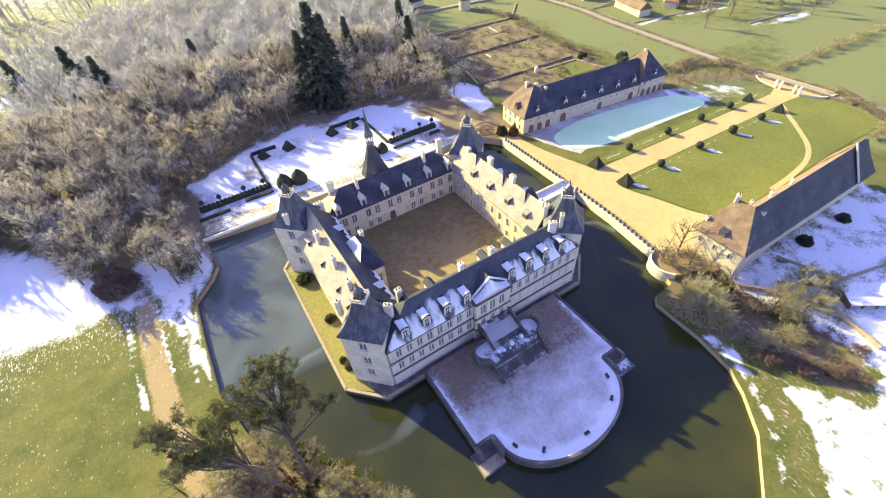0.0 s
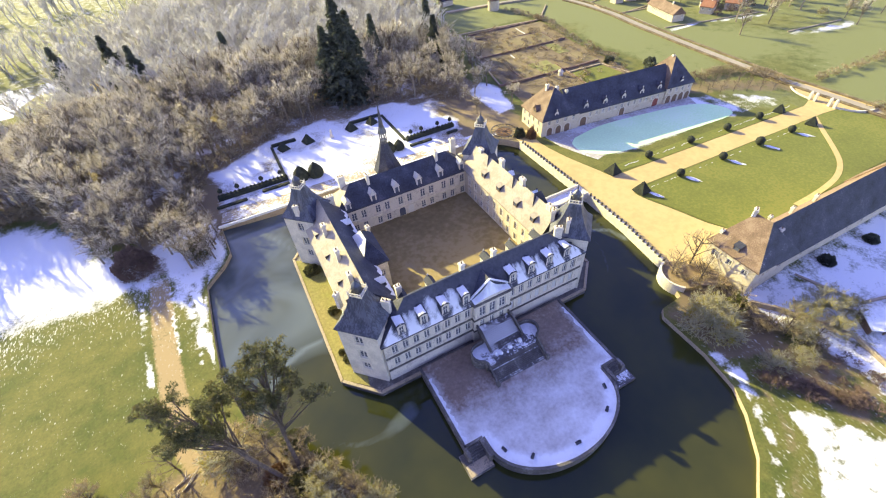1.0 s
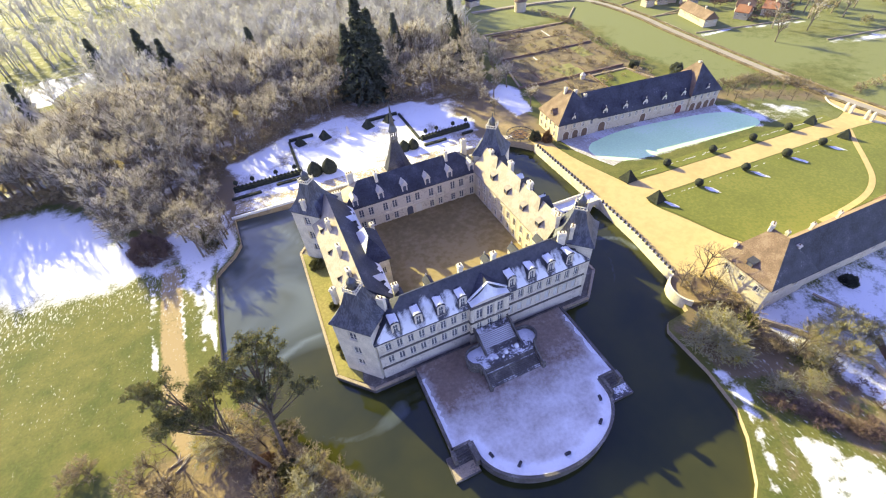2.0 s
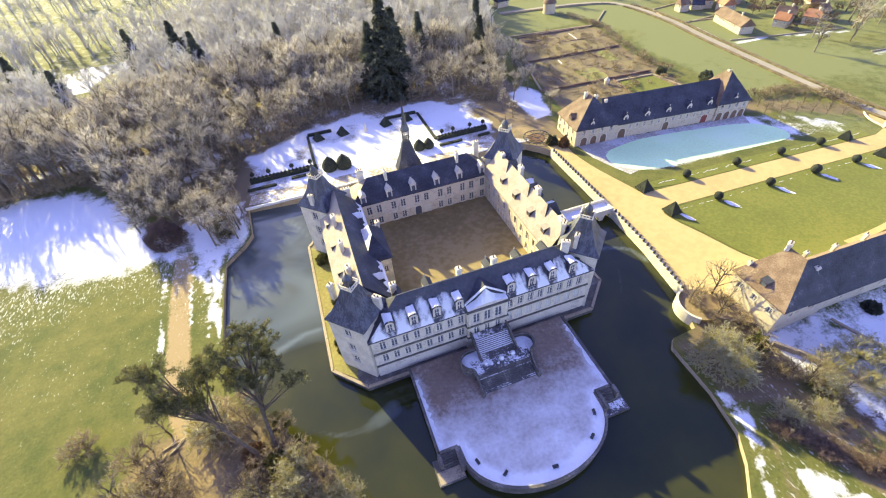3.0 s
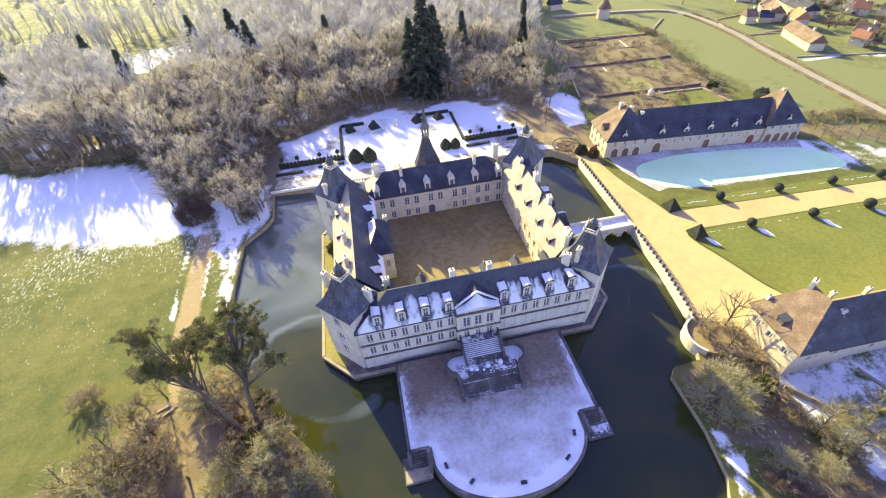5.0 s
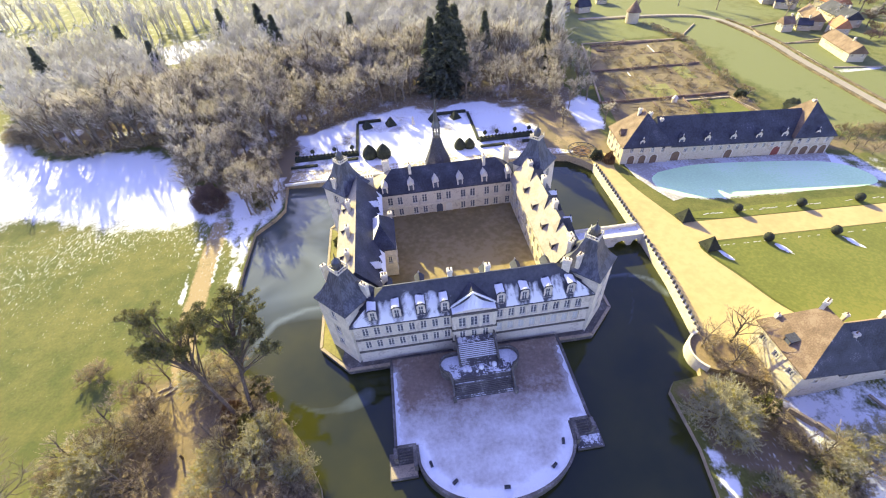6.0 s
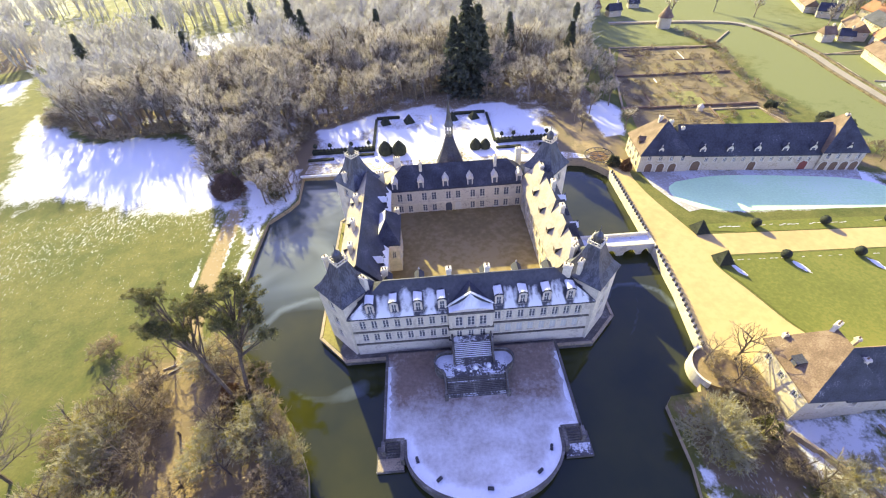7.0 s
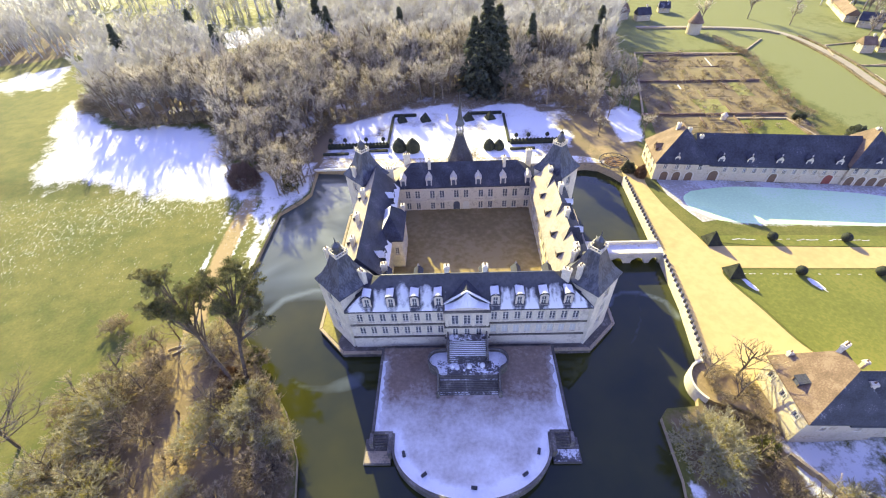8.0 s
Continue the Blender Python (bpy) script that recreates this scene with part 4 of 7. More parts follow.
put_chimney(chateau, -20.5, 45.5, 14.0, 2.2, 1.2, 5.2, stone_pale)

# left wing
g = Geo()
LX0, LX1 = -28.8, -18.2
inner = spaced(3, 32, 9)
facade(chateau, g, (LX1, 7.4), (LX1, 43), 1.3, EAVE, [(inner, 10.2, 1.2, 2.4), (inner, 6.5, 1.2, 2.3)])
facade(chateau, g, (LX0, 42), (LX0, 8), 1.3, EAVE, [(spaced(4, 30, 7), 10.2, 1.3, 2.2), (spaced(4, 30, 7), 5.6, 1.3, 2.2)])
part("left_wall", g, plaster, chateau)
g = Geo()
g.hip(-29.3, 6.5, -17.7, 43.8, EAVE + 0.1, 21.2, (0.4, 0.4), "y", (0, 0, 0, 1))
part("left_roof", g, [slate, slate_sunlit], chateau, "slate roof, sunlight and frost painted pale on its outer slope")
for y, w in ((11.5, 1.6), (17.6, 2.4), (27.2, 3.0), (35.5, 2.4)):
    put_shed_dormer(chateau, (-27.9, y), (-1, 0), EAVE + 1.2, w, 1.7, 3.0)
for y, z in ((13.5, 18.0), (21.5, 18.4), (31.5, 18.4)):
    put_chimney(chateau, -25.6 + 0.3 * math.sin(y), y, z, 0.9, 1.4, 3.6, stone_pale)
for y in (12.5, 35.5):
    put_dormer(chateau, (-18.5, y), (1, 0), EAVE + 0.2, 1.7, 2.2, 3.2, (slate, snow_mat))
for y0, y1 in ((8.2, 18.6), (31.0, 42.4)):
    g = Geo()
    n = 8
    for k in range(n):
        a, b = y0 + (y1 - y0) * k / n, y0 + (y1 - y0) * (k + 1) / n
        wide = lambda v: 0.5 + 0.9 * abs(math.sin(v * 1.3)) ** 2  # noqa: E731
        up = lambda v: EAVE + 0.22 + wide(v) * 1.18  # noqa: E731
        g.face([(-17.66, a, EAVE + 0.2), (-17.66, b, EAVE + 0.2), (-17.66 - wide(b), b, up(b)), (-17.66 - wide(a), a, up(a))])
        g.face([(-17.62, a, EAVE - 0.05), (-17.62, b, EAVE - 0.05), (-17.66, b, EAVE + 0.2), (-17.66, a, EAVE + 0.2)])
    part("eaves_snow", g, snow_mat, chateau, "snow left along the eaves")
# stair pavilion on the court side of it
g = Geo()
facade(chateau, g, (-18.2, 19.2), (-15.2, 19.2), COURT - 0.5, 15.2, [([1.5], 10.4, 1.0, 2.2)])
facade(chateau, g, (-15.2, 19.2), (-15.2, 29.5), COURT - 0.5, 15.2, [([2.2, 5.1, 8], 10.4, 1.1, 2.3), ([2.2, 5.1, 8], 6.6, 1.1, 2.3)])
facade(chateau, g, (-15.2, 29.5), (-18.2, 29.5), COURT - 0.5, 15.2, [([1.5], 10.4, 1.0, 2.2)])
part("stair_pavilion", g, stone_pale, chateau)
g = Geo()
g.hip(-21.4, 18.8, -14.8, 30.6, 15.3, 19.8, (4.6, 3.5), "y", (0, 0, 0, 1))
part("pavilion_roof", g, [slate, snow_mat], chateau)
put_chimney(chateau, -15.6, 30.2, 14.5, 0.9, 1.2, 3.2, stone_pale)

# right wing
g = Geo()
RX0, RX1 = 19.8, 28.4
facade(chateau, g, (RX0, 43), (RX0, 7.4), 1.3, EAVE, [(spaced(3, 33, 10), 10.2, 1.2, 2.4), (spaced(3, 33, 10), 6.5, 1.2, 2.3)])
facade(chateau, g, (RX1, 8), (RX1, 42), 1.3, EAVE, [(spaced(4, 30, 8), 10.2, 1.2, 2.3), (spaced(4, 30, 8), 5.6, 1.2, 2.3)])
part("right_wall", g, plaster, chateau)
g = Geo()
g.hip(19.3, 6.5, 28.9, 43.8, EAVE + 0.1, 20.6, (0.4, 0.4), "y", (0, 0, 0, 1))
part("right_roof", g, [slate, slate_sunlit], chateau, "slate roof, sunlight and frost painted pale towards the court")
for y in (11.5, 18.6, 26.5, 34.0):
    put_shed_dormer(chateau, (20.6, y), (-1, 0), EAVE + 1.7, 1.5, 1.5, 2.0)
# the -x ends of these roofs carry the painted sunlight too
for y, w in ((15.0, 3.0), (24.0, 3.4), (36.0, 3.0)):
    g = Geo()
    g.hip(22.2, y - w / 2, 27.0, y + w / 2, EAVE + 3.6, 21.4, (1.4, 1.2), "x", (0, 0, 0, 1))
    part("cross_roof", g, [slate, slate_sunlit], chateau)
for y, z in ((9.4, 17.5), (20.8, 18.4), (31.0, 18.4), (40.5, 17.2)):
    put_chimney(chateau, 24.4 + 0.4 * math.cos(y), y, z, 1.0, 1.5, 4.0, stone_pale)
for y in (10.5, 19.5, 30.5):
    put_dormer(chateau, (28.2, y), (1, 0), EAVE + 0.3, 1.6, 2.1, 2.8, (slate, snow_mat))


# corner towers, set cornerwise
def tower(cx, cy, name="tower"):
    h, ze, zt = 6.1, 18.3, 25.4
    g = Geo()
    c = [(cx, cy - h), (cx + h, cy), (cx, cy + h), (cx - h, cy)]
    L = h * math.sqrt(2)
    for k in range(4):
        facade(chateau, g, c[k], c[(k + 1) % 4], 1.3, ze, [([L * 0.5], 14.2, 1.8, 2.6), ([L * 0.5], 9.2, 1.8, 2.6), ([L * 0.5], 5.0, 1.7, 2.4)], 0.7)
    wall_ob = part("tower_wall", g, stone_pale, chateau)
    g = Geo()
    prof = [(h + 0.55, ze - 0.3), (h + 0.55, ze), (h * 0.78, ze + 1.7), (h * 0.5, ze + 4.1), (1.75, zt), (1.75, zt + 0.1)]
    rows = [[(*p, z) for p in g.ring(cx, cy, r, 4, math.pi / 2)] for r, z in prof]
    verts = [p for r in rows for p in r]
    g.solid(verts, [(k * 4 + i, k * 4 + (i + 1) % 4, k * 4 + 4 + (i + 1) % 4, k * 4 + 4 + i) for k in range(len(rows) - 1) for i in range(4)] + [(3, 2, 1, 0), (20, 21, 22, 23)], 0)
    part("tower_roof", g, [slate_streak], chateau, "bell-shaped slate tower roof")
    g = Geo()
    for k in range(4):
        a = [(cx + 1.9 * math.cos(math.pi / 2 * i), cy + 1.9 * math.sin(math.pi / 2 * i)) for i in (k, k + 1)]
        g.limb((*a[0], zt + 0.9), (*a[1], zt + 0.9), 0.13, 0.13)
        g.limb((*a[0], zt + 0.2), (*a[1], zt + 0.2), 0.16, 0.16)
        for f in (0, 0.25, 0.5, 0.75):
            x, y = a[0][0] + (a[1][0] - a[0][0]) * f, a[0][1] + (a[1][1] - a[0][1]) * f
            g.limb((x, y, zt + 0.1), (x, y, zt + (1.5 if f == 0 else 0.95)), 0.12 if f else 0.2, 0.1)
    part("balustrade", g, stone_pale, chateau, "white balustrade on the tower top")
    g = Geo()
    g.lathe(cx, cy, [(0.95, zt + 0.1), (0.85, zt + 1.5), (1.05, zt + 1.6), (0.9, zt + 2.2), (0.4, zt + 2.8), (0.14, zt + 3.1), (0.05, zt + 4.4)], 8)
    part("lantern", g, lead, chateau, "small lead lantern with a finial")
    # a chimney on the flank of the roof
    return wall_ob


tower(-25.9, 4.1)
tower(26.2, 3.8)
tower(-27.0, 44.8)
tower(26.8, 45.2)
put_chimney(chateau, -29.6, 7.8, 19.2, 1.0, 0.8, 4.4, stone_pale, 0.78)
put_chimney(chateau, 22.9, 1.6, 19.2, 1.2, 0.8, 3.8, stone_pale, 0.78)
put_chimney(chateau, -21.6, 2.6, 18.0, 1.6, 0.9, 3.9, stone_pale, -0.78)
put_chimney(chateau, -29.6, 42.0, 19.0, 1.1, 0.8, 3.2, stone_pale, -0.78)
put_chimney(chateau, 23.2, 7.0, 18.5, 1.6, 0.9, 3.6, stone_pale, 0.78)

# chapel with its spire
g = Geo()
ring8 = g.ring(0, 54.6, 3.8, 8, math.pi / 8)
g.prism(ring8, 1.3, 15.6)
part("chapel_wall", g, stone_pale, chateau)
g = Geo()
rows = [[(*p, z) for p in g.ring(0, 54.6, r, 8, math.pi / 8)] for r, z in ((4.2, 15.4), (4.1, 15.7), (2.5, 19.6), (1.0, 24.4))]
g.solid([p for r in rows for p in r], [(k * 8 + i, k * 8 + (i + 1) % 8, k * 8 + 8 + (i + 1) % 8, k * 8 + 8 + i) for k in range(3) for i in range(8)])
part("chapel_roof", g, slate, chateau)
g = Geo()
g.lathe(0, 54.2, [(1.0, 24.2), (1.0, 24.9), (1.15, 25.0), (1.15, 25.2)], 8)
for i in range(8):
    x, y = 0.95 * math.cos(i * math.pi / 4), 54.2 + 0.95 * math.sin(i * math.pi / 4)
    post = Geo()
    post.limb((x, y, 25.2), (x, y, 27.4), 0.13, 0.13)
    part("belfry_post", post, lead, chateau)
g.lathe(0, 54.2, [(1.35, 27.4), (1.3, 27.7), (0.75, 29.2), (0.4, 32.0), (0.08, 35.6), (0.03, 37.0)], 8)
part("spire", g, lead, chateau, "slender lead-covered spire over an open belfry")

# great stair
stair = thing("monumental_stair", (0, -9, 2.5), "grand double-flight stone stair with snow on its landing", "staircase")
g = Geo()
LAND = [(8.2 * 0 + s * 6.2 + 2.3 * math.cos(a), -8.3 + 2.3 * math.sin(a)) for s, a0 in ((1, -90), (-1, 90)) for a in [radians(a0 + d) for d in range(0, 181, 20)]]
g.prism(LAND, 2.5, 4.8, 0, 1.0, 1)
g.box(-6.6, -11.4, 2.5, 6.6, -8.3, 4.79)
part("landing", g, [stone_dark, snow_dirty], stair, "landing with rounded ends under snow")
g = Geo()
g.box(-6.5, -11.3, 4.79, 6.5, -8.4, 4.83)
part("snow_cover", g, patchy_snow, stair)
for k in range(12):
    y0, z = -11.4 - 0.3 * (12 - k), 2.5 + 0.19 * (k + 0.6)
    g = Geo()
    g.box(-6.1, y0, 2.5, 6.1, y0 + 0.3, z)
    if k in (0, 1, 8, 11):
        g.box(-5.9, y0 + 0.14, z, 5.9, y0 + 0.3, z + 0.03, 1)
    part("step", g, [stone_dark, patchy_snow], stair)
for k in range(12):
    y0, z = -8.8 + 0.36 * k, 4.8 + 0.18 * (k + 1)
    g = Geo()
    g.box(-4.0, y0, 4.8, 4.0, -3.1 if k == 11 else y0 + 0.36, z)
    g.box(-3.9, y0 + 0.12, z, 3.9, (-3.1 if k == 11 else y0 + 0.36), z + 0.04, 2 if k == 11 or k < 3 else 1)
    part("step", g, [stone_dark, snow_mat, patchy_snow], stair)


def balustrade(pts, z, name="balustrade"):
    g = Geo()
    for a, b in zip(pts, pts[1:]):
        g.limb((a[0], a[1], a[2] + 0.95), (b[0], b[1], b[2] + 0.95), 0.24, 0.24)
        g.limb((a[0], a[1], a[2] + 0.1), (b[0], b[1], b[2] + 0.1), 0.22, 0.22)
        n = max(2, int(math.dist(a, b) / 0.45))
        for i in range(n):
            p = [a[k] + (b[k] - a[k]) * i / n for k in range(3)]
            g.limb((p[0], p[1], p[2]), (p[0], p[1], p[2] + 0.95), 0.13, 0.13)
    return tagged(part(name, g, stone_dark, stair), "dark stone balustrade with close balusters", "", "", "stuff")


for s in (-1, 1):
    arc = [(s * (6.2 + 2.2 * math.sin(a)), -8.3 - 2.2 * math.cos(a), 4.8) for a in [radians(d) for d in range(15, 181, 15)]]
    balustrade([(s * 6.35, -11.3, 4.8)] + arc + [(s * 4.3, -6.0, 4.8)], 0)
    balustrade([(s * 6.35, -11.3, 4.8), (s * 6.35, -15.1, 2.6)], 0)
    balustrade([(s * 4.2, -8.9, 4.8), (s * 4.2, -5.0, 6.9), (s * 4.2, -3.1, 6.95)], 0)
    g = Geo()
    g.box(s * 6.35 - 0.35, -15.6, 2.5, s * 6.35 + 0.35, -14.9, 3.9)
    g.lathe(s * 6.35, -15.25, [(0.3, 3.9), (0.38, 4.2), (0.1, 4.55)], 8)
    part("newel", g, stone_dark, stair)
for x, y, r in ((-3.4, -9.7, 0.45), (-2.2, -10.2, 0.35), (0.2, -9.8, 0.6), (3.0, -9.5, 0.6), (-0.9, -10.6, 0.3)):
    g = Geo()
    g.lathe(x, y, [(r, 4.83), (r * 0.8, 4.83 + r * 0.7), (0.05, 4.83 + r * 1.1)], 8)
    tagged(new("snow_lump", g.mesh("snow_lump", [snow_mat], True)), "small lump of swept snow on the stair landing", "snow", "landing snow")

# floodlights along the terrace edge
g = Geo()
g.box(-0.55, -0.28, 0, 0.55, 0.28, 0.12)
g.box(-0.5, -0.2, 0.12, 0.5, 0.2, 0.55)
lens = Geo()
lens.box(-0.42, 0.2, 0.2, 0.42, 0.23, 0.48)
lamp0 = thing("floodlight", (-8.7, -30.2, 2.58), "low black floodlight on the snowy terrace edge", "floodlight", "terrace floodlights")
part("housing", g, black_metal, lamp0, "", Matrix())
part("lens", lens, glass, lamp0, "", Matrix())
lamp0.matrix_basis = Matrix.Translation((-8.7, -30.2, 2.58)) @ Matrix.Rotation(0.6, 4, "Z")
for x, y, a in ((0.2, -32.4, 0.1), (9.4, -30.2, -0.6), (12.4, -26.3, -1.3), (-12.6, -26.6, 1.3)):
    copy_thing(lamp0, Matrix.Translation((x, y, 2.58)) @ Matrix.Rotation(-a, 4, "Z"))

# ---- causeway, bridge, alley, lawns ----
def sheet(name, outline, z, mat, label, category, step=None):
    g = Geo()
    k = 0.05
    g.prism(outline, z - 0.4, z + k)
    return structure(name, g, mat, label, category)


def smooth_line(pts, n=8):
    """A rounded line through pts."""
    out = []
    for i in range(len(pts) - 1):
        p0, p1, p2, p3 = (Vector(pts[max(0, min(len(pts) - 1, i + d))]) for d in (-1, 0, 1, 2))
        for k in range(n):
            t = k / n
            out.append(tuple(0.5 * (2 * p1 + (p2 - p0) * t + (2 * p0 - 5 * p1 + 4 * p2 - p3) * t * t + (3 * p1 - p0 - 3 * p2 + p3) * t ** 3)))
    return out + [tuple(pts[-1])]


right_side = smooth_line([(58.5, -14), (66, -12.6), (76, -11.5), (72.4, -3), (69.5, 6), (66.6, 14), (66.5, 18.4), (71, 19.3)])
left_side = smooth_line([(71, 27.6), (67, 28.6), (65.5, 33), (62, 46), (60.5, 57), (61.5, 63), (62.5, 67)])
drive = [(50.8, -7.5), (53, -11.5), (58.5, -14)] + right_side[1:] + [(160, 16.0), (168, 15.0), (168, 25.5), (160, 23.1)] + left_side + [(60, 70), (57, 71), (54.9, 69), (54.7, 62), (53.6, 25), (52.5, 8)]
sheet("driveway", drive, 2.5, gravel, "pale sand gravel drive and alley", "driveway")
sheet("garden_walk", [(-51, 74.3), (-30, 72.4), (34, 72.0), (44, 72), (50, 71.5), (52, 72.4), (44, 76.5), (-50, 79.4)], 2.52, walk_mat, "garden walk under trodden snow and gravel", "path")
LAWN = [(71.2, 18.4), (67.4, 18.2), (67.2, 14.2), (70.2, 6.2), (73.0, -3.0), (77, -11.5), (100, -11.5), (140, -12), (163, -13), (169, -6), (172, 4), (168, 14), (160, 15.8)]
sheet("lawn", LAWN, 2.53, lawn_mat, "smooth bright green winter lawn", "lawn")
path = smooth_line([(155, 16), (148, 9.5), (140, 1.6), (131.9, -5.3), (123, -9.2), (112, -10.8), (100, -11.2)], 6)
g = Geo()
for a, b in zip(path, path[1:]):
    d = Vector((b[0] - a[0], b[1] - a[1])).normalized()
    o = Vector((-d.y, d.x)) * 0.8
    g.prism([(a[0] - o.x, a[1] - o.y), (b[0] - o.x, b[1] - o.y), (b[0] + o.x, b[1] + o.y), (a[0] + o.x, a[1] + o.y)], 2.2, 2.64)
structure("lawn_path", g, gravel, "narrow curving gravel path across the lawn", "path")
sheet("grass_verge", [(80, 27.4), (158, 23.5), (158, 27.4), (100, 31.0), (68, 32.0), (68.5, 29.5)], 2.53, lawn_mat, "grass verge between the alley and a snowy lawn", "lawn")
g = Geo()
for i in range(70):
    x = 72 + i * 1.2
    if random.random() < 0.75:
        y = 30.3 - 0.052 * (x - 72) + random.uniform(-0.25, 0.25)
        g.prism([(x, y), (x + 0.6, y - 0.1), (x + random.uniform(1.0, 1.6), y), (x + 1.1, y + 0.2), (x + 0.3, y + 0.16)], 2.3, 2.62)
structure("verge_snow", g, thin_snow, "line of snow left along the grass verge", "snow")
g = Geo()
for i in range(60):
    x = 71 + i * 1.4 + random.uniform(-0.3, 0.3)
    if random.random() < 0.45:
        y = 17.0 - 0.04 * (x - 71)
        g.box(x, y, 2.4, x + random.uniform(0.3, 1.0), y + 0.15 + random.uniform(0, 0.1), 2.62)
structure("lawn_snow", g, thin_snow, "broken line of snow on the lawn", "snow")

WALL_LINE = [(50.2, -7.5), (52.4, 8), (53.5, 25), (54.6, 62)]
cause = thing("causeway_wall", (53, 25, 0), "pale stone causeway wall with a row of bollards", "wall")
g = Geo()
for a, b in zip(WALL_LINE, WALL_LINE[1:]):
    d = Vector((b[0] - a[0], b[1] - a[1])).normalized()
    o, i = Vector((-d.y, d.x)) * 0.3, Vector((-d.y, d.x)) * -0.5
    g.prism([(a[0] + i.x, a[1] + i.y), (b[0] + i.x, b[1] + i.y), (b[0] + o.x, b[1] + o.y), (a[0] + o.x, a[1] + o.y)], -1.5, 3.0)
part("wall", g, stone_pale, cause)
post = Geo()
post.lathe(0, 0, [(0.36, 0), (0.33, 0.8), (0.2, 1.05)], 8)
post_me = post.mesh("bollard", [stone_dark])
for a, b in zip(WALL_LINE, WALL_LINE[1:]):
    n = int(math.dist(a, b) / 1.55)
    for i in range(n):
        x, y = a[0] + (b[0] - a[0]) * i / n, a[1] + (b[1] - a[1]) * i / n
        if 24 < y < 29.5:
            continue
        part("bollard", post_me, None, cause, "", Matrix.Translation((x - 53, y - 25, 3.0)) @ Matrix.Rotation(i, 4, "Z"))

sheet("bastion_yard", [(49.0, -9.0), (50.6, -7.2), (53, -11), (60, -14.3), (58, -22), (52, -18), (48, -14)], 2.46, material("sandy_earth", (0.40, 0.30, 0.16), 0.95, 0.2, 0.2, 10, 0.4, (0.3, 0.22, 0.12), 0.4), "sandy earth between the bastion and the barn", "ground")
bast = thing("round_bastion", (50.6, -13, 0), "round pale stone bastion at the corner of the moat", "bastion")
g = Geo()
rim = [(50.6 + 5.3 * math.cos(a), -13 + 5.3 * math.sin(a)) for a in [radians(d) for d in range(100, 229, 8)]]
rim_in = [(50.6 + (p[0] - 50.6) * 0.91, -13 + (p[1] + 13) * 0.91) for p in rim]
n = len(rim)
g.solid([(*p, z) for ring, z in ((rim, -1.5), (rim, 3.3), (rim_in, 3.3), (rim_in, -1.5)) for p in ring],
        [(k * n + i, k * n + i + 1, (k + 1) * n + i + 1, (k + 1) * n + i) for k in range(3) for i in range(n - 1)])
part("wall", g, stone_pale, bast)
g = Geo()
g.prism([(50.6 + 4.7 * math.cos(a), -13 + 4.7 * math.sin(a)) for a in [radians(d) for d in range(0, 360, 15)]], -1, 2.6)
part("fill", g, ground_material("bastion_earth", (0.22, 0.15, 0.08), (0.27, 0.2, 0.1)), bast, "earth top with dead grass")

bridge = thing("bridge", (44, 27, 0), "stone bridge of small arches with snow on its deck", "bridge")
g = Geo()
XB0, XB1, yb0, yb1 = 28.2, 53.4, 24.4, 29.4
spans = [(36.0, 3.6), (41.6, 3.6), (47.2, 3.6), (51.6, 2.4)]
for y0, y1 in ((yb0, yb0 + 0.5), (yb1 - 0.5, yb1)):
    holes, x = [], XB0
    prof = []
    for cx, w in spans:
        for k in range(9):
            t = math.pi * k / 8
            prof.append((cx - w / 2 * math.cos(t), 0.1 + 1.9 * math.sin(t)))
    low = [(XB0, -1.0)] + [p for cx, w in spans for p in ([(cx - w / 2, -1.0)] + [q for q in prof if abs(q[0] - cx) <= w / 2 + 0.01] + [(cx + w / 2, -1.0)])] + [(XB1, -1.0)]
    for (ax, az), (bx, bz) in zip(low, low[1:]):
        if bx - ax > 0.001:
            g.solid([(ax, y0, az), (bx, y0, bz), (bx, y1, bz), (ax, y1, az), (ax, y0, 3.1), (bx, y0, 3.1), (bx, y1, 3.1), (ax, y1, 3.1)],
                    [(0, 3, 2, 1), (4, 5, 6, 7), (0, 1, 5, 4), (2, 3, 7, 6)])
for (cx, w), nx in zip(spans, spans[1:] + [(XB1 + 0.6, 0)]):
    g.box(cx + w / 2, yb0 + 0.5, -1, min(XB1, nx[0] - nx[1] / 2), yb1 - 0.5, 2.7)
g.box(XB0, yb0 + 0.5, -1, spans[0][0] - 1.8, yb1 - 0.5, 2.7)
g.box(XB0, yb0 + 0.5, 2.2, XB1, yb1 - 0.5, 2.7)
part("arched_wall", g, stone, bridge)
g = Geo()
g.box(XB0, yb0 + 0.5, 2.7, XB1, yb1 - 0.5, 2.78)
part("deck", g, snow_dirty, bridge, "deck under trodden snow")
for y in (yb0 - 0.05, yb1 - 0.45):
    g = Geo()
    g.box(XB0, y, 3.1, XB1, y + 0.5, 3.75)
    part("parapet", g, stone_pale, bridge)


